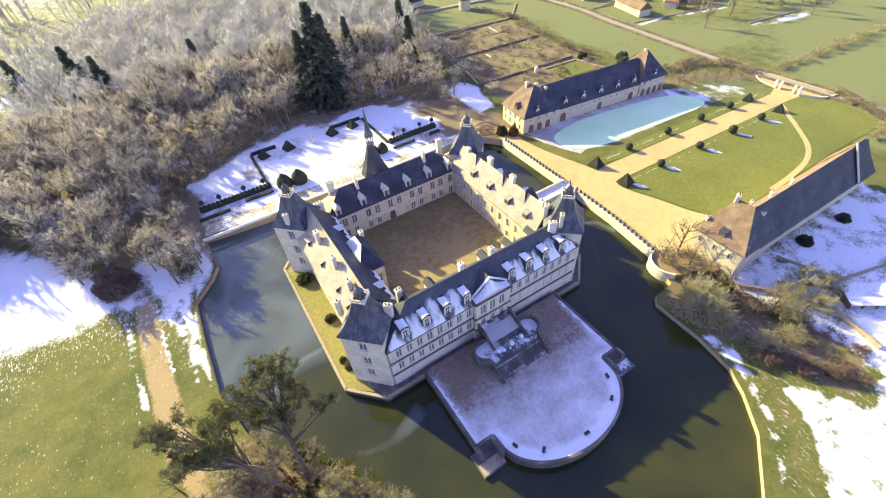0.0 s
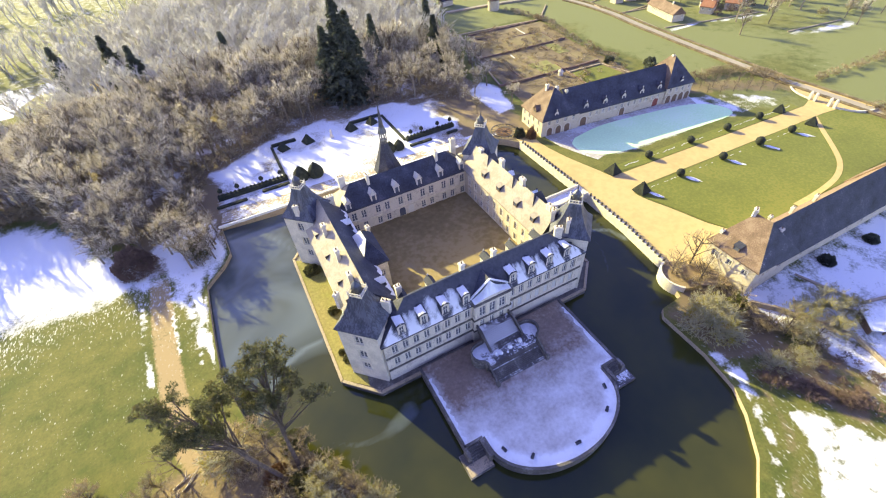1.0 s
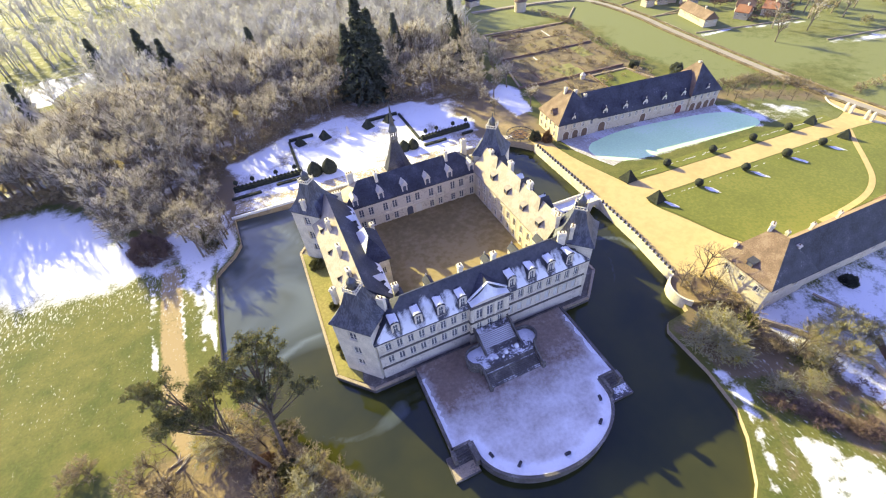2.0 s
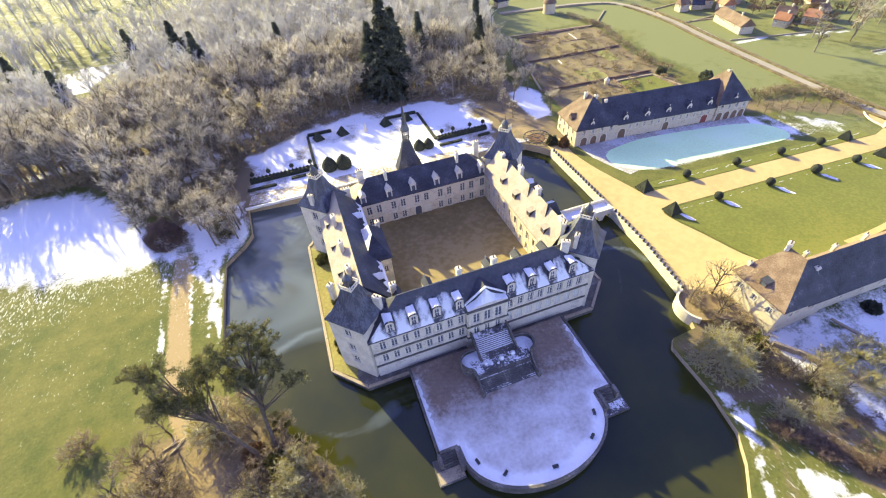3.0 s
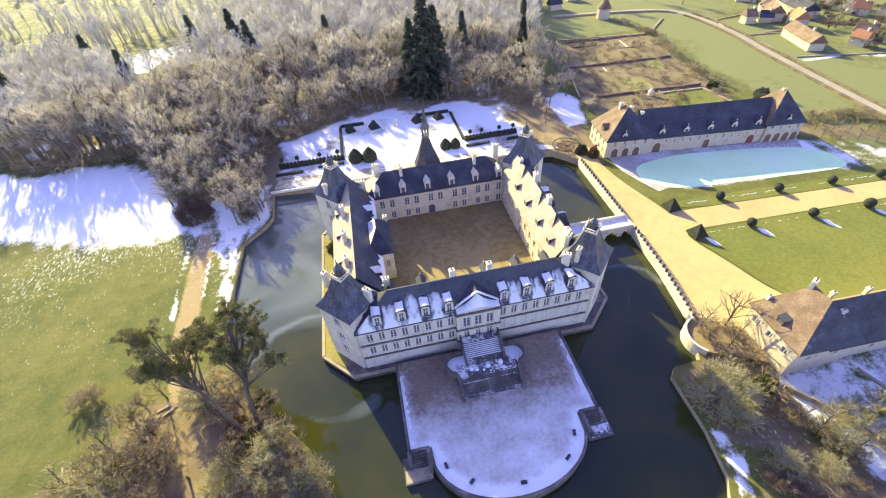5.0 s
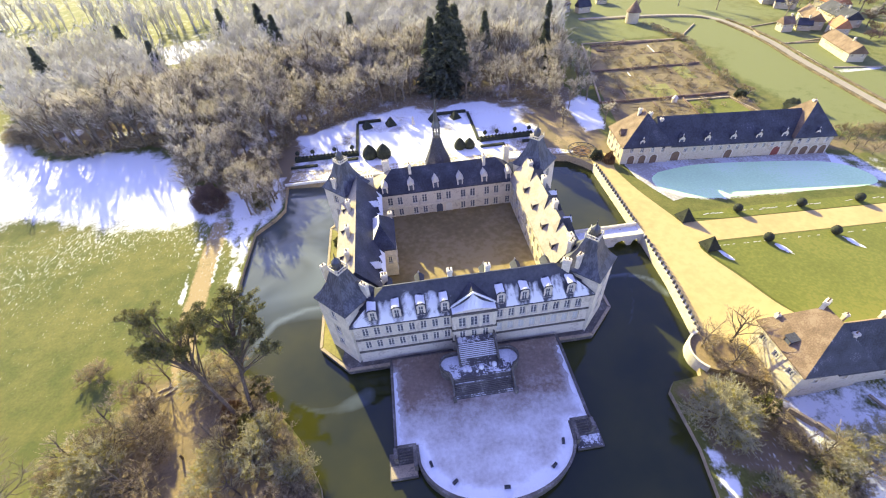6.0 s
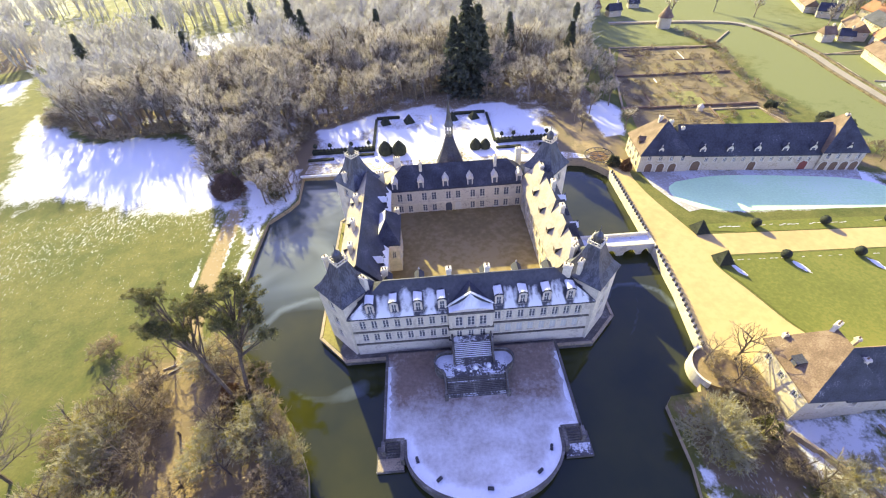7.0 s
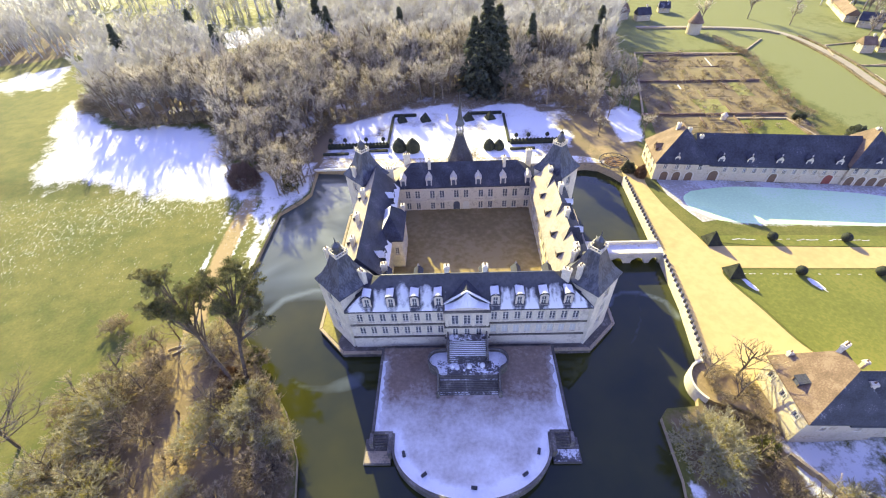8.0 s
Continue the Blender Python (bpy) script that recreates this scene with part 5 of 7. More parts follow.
# ---- topiary ----
def leafy(geo, n, size, seed, flat=1.0):
    """Small leaf tufts over the faces of a clipped shrub."""
    rnd = random.Random(seed)
    faces = [f for f in geo.f]
    for _ in range(n):
        f = rnd.choice(faces)
        w = [rnd.random() + 0.01 for _ in f]
        s = sum(w)
        p = Vector((0, 0, 0))
        for k, i in zip(w, f):
            p += Vector(geo.v[i]) * (k / s)
        d = Vector((rnd.uniform(-1, 1), rnd.uniform(-1, 1), rnd.uniform(-1, 1))).normalized() * size
        e = d.orthogonal().normalized() * size * 0.6
        geo.v += [tuple(p - e), tuple(p + e), tuple(p + d)]
        k = len(geo.v)
        geo.f.append((k - 3, k - 2, k - 1))
        geo.m.append(0)
    return geo


def ball_geo(r, seed):
    g = Geo()
    rows = [(r * 0.25 + 0.1, 0.05)] + [(r * math.sin(math.pi * k / 9), r * (1.05 - math.cos(math.pi * k / 9)) * 0.98) for k in range(1, 9)] + [(0.02, 2 * r)]
    g.lathe(0, 0, rows, 14)
    rnd = random.Random(seed)
    g.v = [(x * (1 + rnd.uniform(-0.05, 0.05)), y * (1 + rnd.uniform(-0.05, 0.05)), z) for x, y, z in g.v]
    return leafy(g, 260, 0.22, seed)


def pyramid_geo(w, h, seed):
    g = Geo()
    rows = [[(*p, z) for p in g.ring(0, 0, r * 0.7071, 4, math.pi / 4)] for r, z in ((w * 0.93, 0.0), (w, 0.35), (w * 0.55, h * 0.5), (0.12, h))]
    g.solid([p for r in rows for p in r], [(k * 4 + i, k * 4 + (i + 1) % 4, k * 4 + 4 + (i + 1) % 4, k * 4 + 4 + i) for k in range(3) for i in range(4)])
    return leafy(g, 320, 0.22, seed)


def beehive_geo(r, h, seed):
    g = Geo()
    g.lathe(0, 0, [(r * 0.85, 0), (r, h * 0.16), (r * 0.97, h * 0.38), (r * 0.7, h * 0.66), (r * 0.3, h * 0.88), (0.03, h)], 14)
    return leafy(g, 360, 0.24, seed)


balls = [ball_geo(1.75, s).mesh("topiary_ball", [hedge_mat]) for s in (1, 2)]
pyramid = pyramid_geo(4.8, 4.3, 3).mesh("topiary_pyramid", [hedge_mat])
hive = beehive_geo(2.7, 5.2, 4).mesh("topiary_cone", [hedge_mat])


def plant(name, me, x, y, label, category, group, s=1.0, turn=0.0, z=None):
    ob = new(name, me)
    ob.matrix_basis = Matrix.LocRotScale((x, y, (height(x, y) if z is None else z) - 0.03), Euler((0, 0, turn)), (s, s, s))
    return tagged(ob, label, category, group)


for row, (y0, fall) in enumerate(((16.6, 0.045), (29.6, 0.062))):
    for k, x in enumerate((84.6, 103.6, 121.2, 137.6)):
        s = 0.74 if (row, k) != (0, 2) else 0.86
        plant("topiary_ball", balls[k % 2], x, y0 - fall * (x - 84.6), "dark clipped evergreen ball along the gravel alley", "topiary", "alley topiary balls", s, k * 1.3, 2.58)
    plant("topiary_pyramid", pyramid, 68.6, 17.3 if row == 0 else 29.6, "dark clipped evergreen pyramid at the start of the alley", "topiary", "alley topiary pyramids", 0.86, 0.05, 2.58)
    plant("topiary_pyramid", pyramid, 148.6, y0 - fall * 64, "dark clipped evergreen pyramid at the end of the alley", "topiary", "alley topiary pyramids", 0.74, 0.3, 2.58)
for x in (68.8, 84.9, 103.9, 121.5, 137.9):
    g = Geo()
    r = random.Random(int(x))
    pts = []
    for k in range(14):
        a = 2 * math.pi * k / 14
        u, v = 2.6 * math.cos(a) * r.uniform(0.6, 1.2), 0.85 * math.sin(a) * r.uniform(0.5, 1.35)
        pts.append((x + 1.9 + 0.38 * u - 0.925 * v * -1, 17.3 - 0.05 * (x - 69) - 3.6 - 0.925 * u + 0.38 * v))
    g.prism(pts[::-1] if sum(a[0] * b[1] - b[0] * a[1] for a, b in zip(pts, pts[1:] + pts[:1])) < 0 else pts, 2.4, 2.62)
    tagged(new("snow_patch", g.mesh("snow_patch", [snow_dirty])), "patch of old snow lying in the shade of clipped topiary", "snow", "lawn snow patches")
for x, y, s in ((-22.3, 84.6, 1.0), (-17.2, 84.0, 1.02), (11.3, 83.8, 0.8), (14.9, 83.6, 0.75)):
    plant("topiary_cone", hive, x, y, "dark beehive-shaped yew cone on snow", "topiary", "garden yew cones", s, x)
for x, y, s in ((-23.2, 108.5, 0.8), (-13.4, 108.6, 0.85), (4.5, 108.3, 0.85), (13.5, 108.5, 0.8)):
    plant("topiary_pyramid", pyramid, x, y, "dark clipped yew pyramid at the back of the garden", "topiary", "garden yew pyramids", s, 0.3)


def hedge(name, x0, x1, y, h, w, knobs=(), teeth=True):
    ob = thing(name, ((x0 + x1) / 2, y, 2.5), "long dark clipped hedge with ball finials on snow", "hedge", "garden hedges")
    g = Geo()
    g.box(x0, y - w / 2, 2.4, x1, y + w / 2, 2.5 + h)
    n = int((x1 - x0) / 1.3)
    if teeth:
        for i in range(n):
            x = x0 + (x1 - x0) * (i + 0.5) / n
            g.lathe(x, y, [(0.5, 2.5 + h), (0.42, 2.5 + h + 0.35), (0.05, 2.5 + h + 0.75)], 7)
    part("hedge_body", leafy(g, 400, 0.2, 9), hedge_mat, ob)
    for x in knobs:
        g = Geo()
        g.limb((x, y, 2.5 + h), (x, y, 2.5 + h + 1.6), 0.14, 0.14)
        g.lathe(x, y, [(0.2, 2.5 + h + 1.2), (0.75, 2.5 + h + 1.6), (0.8, 2.5 + h + 2.1), (0.4, 2.5 + h + 2.7), (0.05, 2.5 + h + 2.8)], 9)
        part("finial", leafy(g, 80, 0.2, 5), hedge_mat, ob)


hedge("hedge", -50, -26.5, 87.3, 1.5, 1.5, (-48.5, -43, -35, -28.5))
hedge("hedge", 19.5, 40, 87.0, 1.5, 1.5, (21.5, 26, 33, 38.5))
for x0, x1, y in ((-51, -41.5, 82.6), (-36, -26.8, 84.2), (19, 28, 82.6), (35, 39.5, 83.0)):
    hedge("low_hedge", x0, x1, y, 0.75, 1.0, (), False)
hedge("low_hedge", -27, -17.5, 112.6, 1.1, 1.0, (), False)
hedge("low_hedge", 5.5, 18.5, 112.6, 1.1, 1.0, (), False)
for x, y0, y1 in ((-27.2, 88, 112), (19.2, 88, 112)):
    g = Geo()
    g.box(x - 0.5, y0, 2.3, x + 0.5, y1, 3.1)
    tagged(new("border_hedge", leafy(g, 300, 0.18, 6).mesh("border_hedge", [hedge_mat])), "low dark box hedge dusted with snow", "hedge", "garden border hedges")
g = Geo()
g.box(-52, 71.9, 2.2, 34, 72.5, 3.05)
structure("garden_parapet", g, snow_dirty, "low stone parapet of the garden under snow", "parapet")
statue = thing("garden_statue", (-4.3, 106.8, 2.5), "small stone garden statue on a pedestal in snow", "statue")
g = Geo()
g.box(-4.9, 106.2, 2.4, -3.7, 107.4, 3.6)
g.lathe(-4.3, 106.8, [(0.5, 3.6), (0.4, 4.6), (0.55, 5.1), (0.25, 5.5), (0.28, 5.8), (0.05, 6.1)], 8)
part("figure", g, stone_pale, statue)
# the half-round viewing bed by the moat's corner
rail = thing("round_railing", (54, 71.8, 2.5), "low round iron railing about a flower bed", "railing")
g = Geo()
rp = g.ring(54, 71.8, 5.0, 24)
for k, (a, b) in enumerate(zip(rp, rp[1:] + rp[:1])):
    g.limb((*a, 3.2), (*b, 3.2), 0.13, 0.13)
    g.limb((*a, 2.4), (*a, 3.2), 0.09, 0.09)
    if k % 3 == 0:
        g.limb((54, 71.8, 2.9), (*a, 3.15), 0.09, 0.09)
    c = [(54 + (p[0] - 54) * 0.55, 71.8 + (p[1] - 71.8) * 0.55) for p in (a, b)]
    g.limb((*c[0], 3.02), (*c[1], 3.02), 0.09, 0.09)
part("rail", g, black_metal, rail)
g = Geo()
g.prism(g.ring(54, 71.8, 3.0, 20), 2.3, 2.66)
part("bed", leafy(g, 400, 0.3, 8), dead_leaf, rail, "brown winter bed")

# ---- stables ----
STW = Matrix.Translation((63, 60.6, 2.5)) @ Matrix.Rotation(-0.112, 4, "Z")
stable = thing("stable_block", (63, 60.6, 2.5), "long cream stable block with a snow-dusted slate roof", "stable")


def W2(m, x, y):
    p = m @ Vector((x, y, 0))
    return (p.x, p.y)


def arched_geo(w, h, mat_in):
    """A wide arched doorway leaf: local -y outside."""
    g = Geo()
    n = 10
    pts = [(-w / 2, 0), (w / 2, 0)] + [(w / 2 * math.cos(math.pi * k / n), h - w / 2 + w / 2 * math.sin(math.pi * k / n)) for k in range(n + 1)]
    front, back = [(x, -0.05, z) for x, z in pts], [(x, 0.08, z) for x, z in pts]
    g.face(front, 0)
    for a, b in zip(range(len(pts)), list(range(1, len(pts))) + [0]):
        g.face([front[a], back[a], back[b], front[b]], 1)
    for k in range(n):
        a, b = [(math.cos(math.pi * t / n), math.sin(math.pi * t / n)) for t in (k, k + 1)]
        r0, r1, cz = w / 2, w / 2 + 0.3, h - w / 2
        g.face([(r0 * a[0], -0.14, cz + r0 * a[1]), (r1 * a[0], -0.14, cz + r1 * a[1]), (r1 * b[0], -0.14, cz + r1 * b[1]), (r0 * b[0], -0.14, cz + r0 * b[1])][::-1], 1)
    for s in (-1, 1):
        g.box(s * w / 2 - (0.3 if s < 0 else 0), -0.14, 0, s * w / 2 + (0.3 if s > 0 else 0), 0.02, h - w / 2, 1)
    return g.mesh("archway", [mat_in, stone_pale])


arch_dark, arch_red = arched_geo(2.3, 3.2, door_wood), arched_geo(2.6, 3.3, red_paint)
arch_wood = arched_geo(2.8, 3.6, door_wood)
court_door = arched_geo(1.9, 3.0, wood_frame), arched_geo(1.9, 3.0, glass)


def in_group(parent, m, me, name, x, y, way, z):
    p, d = m @ Vector((x, y, 0)), m.to_3x3() @ Vector((*way, 0))
    return part(name, me, None, parent, "", Matrix.Translation(-parent.location) @ facing(p, d, p.z + z))


def roofed(parent, m, name, x0, y0, x1, y1, ze, zr, hips, along, mats, slots):
    g = Geo()
    g.hip(x0, y0, x1, y1, ze, zr, hips, along, slots)
    g.moved(m)
    return part(name, g, mats, parent)


def dormer_in(parent, m, x, y, way, z, w, h, d, mats):
    p, dr = m @ Vector((x, y, 0)), m.to_3x3() @ Vector((*way, 0))
    return put_dormer(parent, p, dr, p.z + z, w, h, d, mats, 1)


for k, x in enumerate((1.3, -1.5)):
    in_group(chateau, Matrix.Translation((0, 0, COURT)), court_door[k], "court_door", x, 42.93, (0, -1), 0.0)
BZ = 2.5
g = Geo()
SD = 14.5
facade(stable, g, W2(STW, 16, 0.6), W2(STW, 56.5, 0.6), BZ - 0.5, BZ + 5.6, [(spaced(5.5, 37.5, 12), BZ + 3.2, 1.0, 1.5)], 0.5)
facade(stable, g, W2(STW, 0, 0), W2(STW, 16, 0), BZ - 0.5, BZ + 6.4, [(spaced(3, 13.5, 4), BZ + 4.1, 1.1, 1.8)], 0.5)
facade(stable, g, W2(STW, 56.5, 0), W2(STW, 69.5, 0), BZ - 0.5, BZ + 6.6, [(spaced(2, 11.2, 4), BZ + 4.2, 1.1, 1.8)], 0.5)
facade(stable, g, W2(STW, 0, SD), W2(STW, 0, 0), BZ - 0.5, BZ + 6.4, [(spaced(2, 12, 4), BZ + 4.0, 1.1, 1.7), (spaced(2, 12, 4), BZ + 1.0, 1.1, 1.9)], 0.5)
facade(stable, g, W2(STW, 69.5, 0), W2(STW, 69.5, SD), BZ - 0.5, BZ + 6.6, [(spaced(3, 11, 3), BZ + 4.0, 1.1, 1.7)], 0.5)
facade(stable, g, W2(STW, 69.5, SD), W2(STW, 0, SD), BZ - 0.5, BZ + 5.6, [(spaced(4, 66, 16), BZ + 2.4, 1.1, 1.9)], 0.5)
g.wall(W2(STW, 16, 0), W2(STW, 16, 0.7), BZ - 0.5, BZ + 6.4, 0.4)
g.wall(W2(STW, 56.5, 0.7), W2(STW, 56.5, 0), BZ - 0.5, BZ + 6.4, 0.4)
part("wall", g, plaster, stable)
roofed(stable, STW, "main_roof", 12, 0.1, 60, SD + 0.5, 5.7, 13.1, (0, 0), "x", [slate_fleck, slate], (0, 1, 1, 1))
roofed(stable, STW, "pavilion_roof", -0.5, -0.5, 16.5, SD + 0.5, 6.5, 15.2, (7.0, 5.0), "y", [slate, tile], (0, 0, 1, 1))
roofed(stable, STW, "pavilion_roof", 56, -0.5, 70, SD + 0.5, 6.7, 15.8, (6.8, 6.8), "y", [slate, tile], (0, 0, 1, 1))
for x in spaced(19.5, 53.5, 5):
    dormer_in(stable, STW, x, 1.1, (0, -1), 5.9, 1.9, 1.9, 2.4, (stone_pale, slate))
for x in (6, 63.5):
    dormer_in(stable, STW, x, 0.3, (0, -1), 6.6, 1.5, 1.6, 2.2, (stone_pale, slate))
dormer_in(stable, STW, 0.4, 6.5, (-1, 0), 6.7, 1.9, 1.7, 2.2, (door_wood, tile))
for x in (3.4, 7.2, 11.0):
    in_group(stable, STW, arch_dark, "archway", x, -0.02, (0, -1), 0)
for x in (58.4, 61.6, 64.8, 67.8):
    in_group(stable, STW, arch_dark, "archway", x, -0.02, (0, -1), 0)
in_group(stable, STW, arch_wood, "archway", 18.6, 0.58, (0, -1), 0)
in_group(stable, STW, arch_red, "red_door", 52.5, 0.58, (0, -1), 0)
in_group(stable, STW, arch_dark, "archway", 36.5, 0.58, (0, -1), 0)
for x, y, z, h in ((6.5, 9, 12.4, 4.2), (9.2, 6.8, 12.5, 3.6), (13.4, 6.6, 9.8, 4.0), (63, 7.5, 13.2, 3.6)):
    p = STW @ Vector((x, y, z))
    put_chimney(stable, p.x, p.y, p.z, 1.0, 0.8, h - 0.9, stone, -0.11)

# ---- barn ----
BNW = Matrix.Translation((58.6, -24.5, 1.6)) @ Matrix.Rotation(-0.02, 4, "Z")
barn = thing("barn", (58.6, -24.5, 1.6), "long cream farm barn with brown tile and dark slate roofs", "barn")
g = Geo()
z0, z1 = 1.0, 9.6
facade(barn, g, W2(BNW, 0, 12.6), W2(BNW, 0, 0), z0, z1, [(spaced(2.2, 10.2, 3), 6.2, 1.3, 1.7)], 0.5)
facade(barn, g, W2(BNW, 0, 0), W2(BNW, 13.5, 0), z0, z1, [([3.5, 9.5], 6.2, 1.0, 1.3)], 0.5)
facade(barn, g, W2(BNW, 13.5, 0.5), W2(BNW, 61, 0.5), z0, 8.2, [(spaced(6, 38, 6), 4.6, 0.9, 1.2)], 0.5)
facade(barn, g, W2(BNW, 61, 0.5), W2(BNW, 61, 10.3), z0, 8.2, [], 0.5)
facade(barn, g, W2(BNW, 61, 10.3), W2(BNW, 13.5, 10.3), z0, 8.2, [(spaced(5, 38, 6), 4.6, 1.0, 1.4)], 0.5)
facade(barn, g, W2(BNW, 13.5, 12.6), W2(BNW, 0, 12.6), z0, z1, [([3, 7, 11], 6.2, 1.0, 1.4)], 0.5)
part("wall", g, plaster, barn)
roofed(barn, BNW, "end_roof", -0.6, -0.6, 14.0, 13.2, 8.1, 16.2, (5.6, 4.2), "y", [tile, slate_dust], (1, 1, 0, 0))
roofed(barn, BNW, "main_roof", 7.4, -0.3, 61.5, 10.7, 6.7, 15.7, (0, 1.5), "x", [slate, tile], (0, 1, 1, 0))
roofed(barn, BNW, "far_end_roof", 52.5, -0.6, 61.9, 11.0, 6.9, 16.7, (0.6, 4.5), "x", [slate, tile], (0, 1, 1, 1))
coping = Geo()
coping.solid([(52.2, -0.5, 6.8), (52.8, -0.5, 6.8), (52.8, 5.2, 16.7), (52.2, 5.2, 16.7), (52.2, -0.5, 7.4), (52.8, -0.5, 7.4), (52.8, 5.2, 17.3), (52.2, 5.2, 17.3)],
             [(0, 3, 2, 1), (4, 5, 6, 7), (0, 1, 5, 4), (1, 2, 6, 5), (2, 3, 7, 6), (3, 0, 4, 7)])
part("coping", coping.moved(BNW), stone, barn, "pale stone coping across the slate")
p = BNW @ Vector((6.6, 9.4, 14.8))
put_chimney(barn, p.x, p.y, p.z, 1.5, 0.7, 2.6, stone, 0.5)
p = BNW @ Vector((9.2, 3.7, 12.6))
put_chimney(barn, p.x, p.y, p.z, 1.1, 0.7, 1.8, stone, 0.0)
p, q = BNW @ Vector((0.3, 6.6, 0)), BNW.to_3x3() @ Vector((-1, 0, 0))
put_shed_dormer(barn, p, q, 10.3, 1.6, 1.6, 1.7, door_wood, slate)
for x, y, z in ((9.6, 7.2, 13.6), (17, 6.6, 13.6), (26, 6.6, 13.6), (1.6, 11.8, 9.4)):
    p = BNW @ Vector((x, y, z))
    put_chimney(barn, p.x, p.y, p.z, 0.7, 0.6, 2.0, stone)
g = Geo()
for a, b in (((60.4, -30.4), (65.1, -39.1)), ((65.1, -39.1), (67.6, -44.5)), ((67.6, -44.5), (65, -54)), ((74, -27), (78, -40)), ((78, -40), (100, -46)), ((60, -30.5), (57.5, -27))):
    d = Vector((b[0] - a[0], b[1] - a[1])).normalized()
    o = Vector((-d.y, d.x)) * 0.3
    g.prism([(a[0] - o.x, a[1] - o.y), (b[0] - o.x, b[1] - o.y), (b[0] + o.x, b[1] + o.y), (a[0] + o.x, a[1] + o.y)], 0.5, 2.5)
structure("farm_wall", g, wall_stone, "low farmyard wall with snow beside it", "wall")
SHW = Matrix.Translation((70.5, -45.2, 1.6)) @ Matrix.Rotation(-0.62, 4, "Z")
shed = thing("farm_shed", (70.5, -45.2, 1.6), "low open farm shed with a snowy roof", "shed")
g = Geo()
for x in (0, 3, 6, 9, 12):
    g.box(x - 0.15, -0.15, 0, x + 0.15, 0.15, 2.3)
g.box(-0.2, 4.6, 0, 12.2, 4.9, 3.0)
g.box(-0.2, 0, 0, 0.1, 4.6, 2.6)
g.box(11.9, 0, 0, 12.2, 4.6, 2.6)
part("frame", g.moved(SHW), door_wood, shed)
g = Geo()
g.solid([(-0.6, -0.7, 2.3), (12.6, -0.7, 2.3), (12.6, 5.3, 3.1), (-0.6, 5.3, 3.1), (-0.6, -0.7, 2.55), (12.6, -0.7, 2.55), (12.6, 5.3, 3.35), (-0.6, 5.3, 3.35)],
        [(0, 3, 2, 1), (4, 5, 6, 7), (0, 1, 5, 4), (1, 2, 6, 5), (2, 3, 7, 6), (3, 0, 4, 7)])
part("roof", g.moved(SHW), snow_dirty, shed, "snowy sheet roof")

# ---- kitchen garden, fields, road, village ----
def on_ground(outline, z=0.06):
    g = Geo()
    g.prism(outline, 2.2, 2.5 + z)
    return g


structure("kitchen_garden", on_ground(KITCHEN, 0.02), garden_mat, "brown winter kitchen garden soil", "garden")
plots, hedges = Geo(), Geo()
U, V = Vector((0.994, -0.11)), Vector((0.13, 0.99))
rnd = random.Random(5)


def furrow(a, b, half, z, slot):
    """A low rounded ridge of soil from a to b."""
    d = (b - a).normalized()
    n = Vector((-d.y, d.x)) * half
    p = [a - n, b - n, b + n, a + n]
    plots.solid([(*q, 2.45) for q in p] + [(*(a - n * 0.3), z), (*(b - n * 0.3), z), (*(b + n * 0.3), z), (*(a + n * 0.3), z)],
                [(4, 5, 6, 7), (0, 1, 5, 4), (1, 2, 6, 5), (2, 3, 7, 6), (3, 0, 4, 7)], slot)


for y0, y1 in ((85.5, 103.5), (105.5, 120), (121.5, 137), (139.5, 155), (156.5, 171)):
    x = 74.5
    while x < 148:
        wide = rnd.uniform(5, 13)
        deep = (y1 - y0) * rnd.choice((1.0, 1.0, 0.55))
        for oy in ((y0,) if deep > 0.8 * (y1 - y0) else (y0, y0 + (y1 - y0) * 0.55)):
            o = Vector((x, oy + 0.1 * (110 - x) * 0.5))
            dv = deep if oy == y0 else (y1 - y0) * 0.42
            c = [o, o + U * wide, o + U * wide + V * dv, o + V * dv]
            if not all(inside(p.x, p.y, KITCHEN) and edge_distance(p.x, p.y, KITCHEN) > 0.8 for p in c):
                continue
            if inside(c[0].x + 2, c[0].y + 2, [(107, 84), (131, 83), (130, 101), (108, 102)]):
                continue
            kind, cross = rnd.random(), rnd.random() < 0.5
            slot = 0 if kind < 0.4 else (1 if kind < 0.72 else 3)
            if slot == 3 or rnd.random() < 0.35:
                p = [q + (Vector((x + wide / 2, oy + dv / 2)) - q) * 0.08 for q in c]
                plots.prism([tuple(q) for q in p], 2.4, 2.6 + rnd.uniform(0, 0.02), slot)
            else:
                span, gap = (wide, 1.15) if cross else (dv, 1.35)
                for k in range(int(span / gap)):
                    if rnd.random() < 0.7:
                        a = o + (U if cross else V) * (0.6 + k * gap)
                        b = a + (V * dv if cross else U * wide) * rnd.uniform(0.7, 0.95)
                        furrow(a, b, rnd.uniform(0.28, 0.45), 2.62 + 0.002 * k, slot if rnd.random() < 0.95 else (2 if rnd.random() < 0.4 else 3))
            if rnd.random() < 0.45:
                a, b = (c[1], c[2]) if rnd.random() < 0.6 else (c[0], c[1])
                d = (b - a).normalized()
                n = Vector((-d.y, d.x)) * rnd.uniform(0.12, 0.3)
                hedges.prism([tuple(a - n), tuple(b - n), tuple(b + n), tuple(a + n)], 2.4, 2.5 + rnd.uniform(0.2, 0.5))
        x += wide + rnd.uniform(0.6, 1.6)
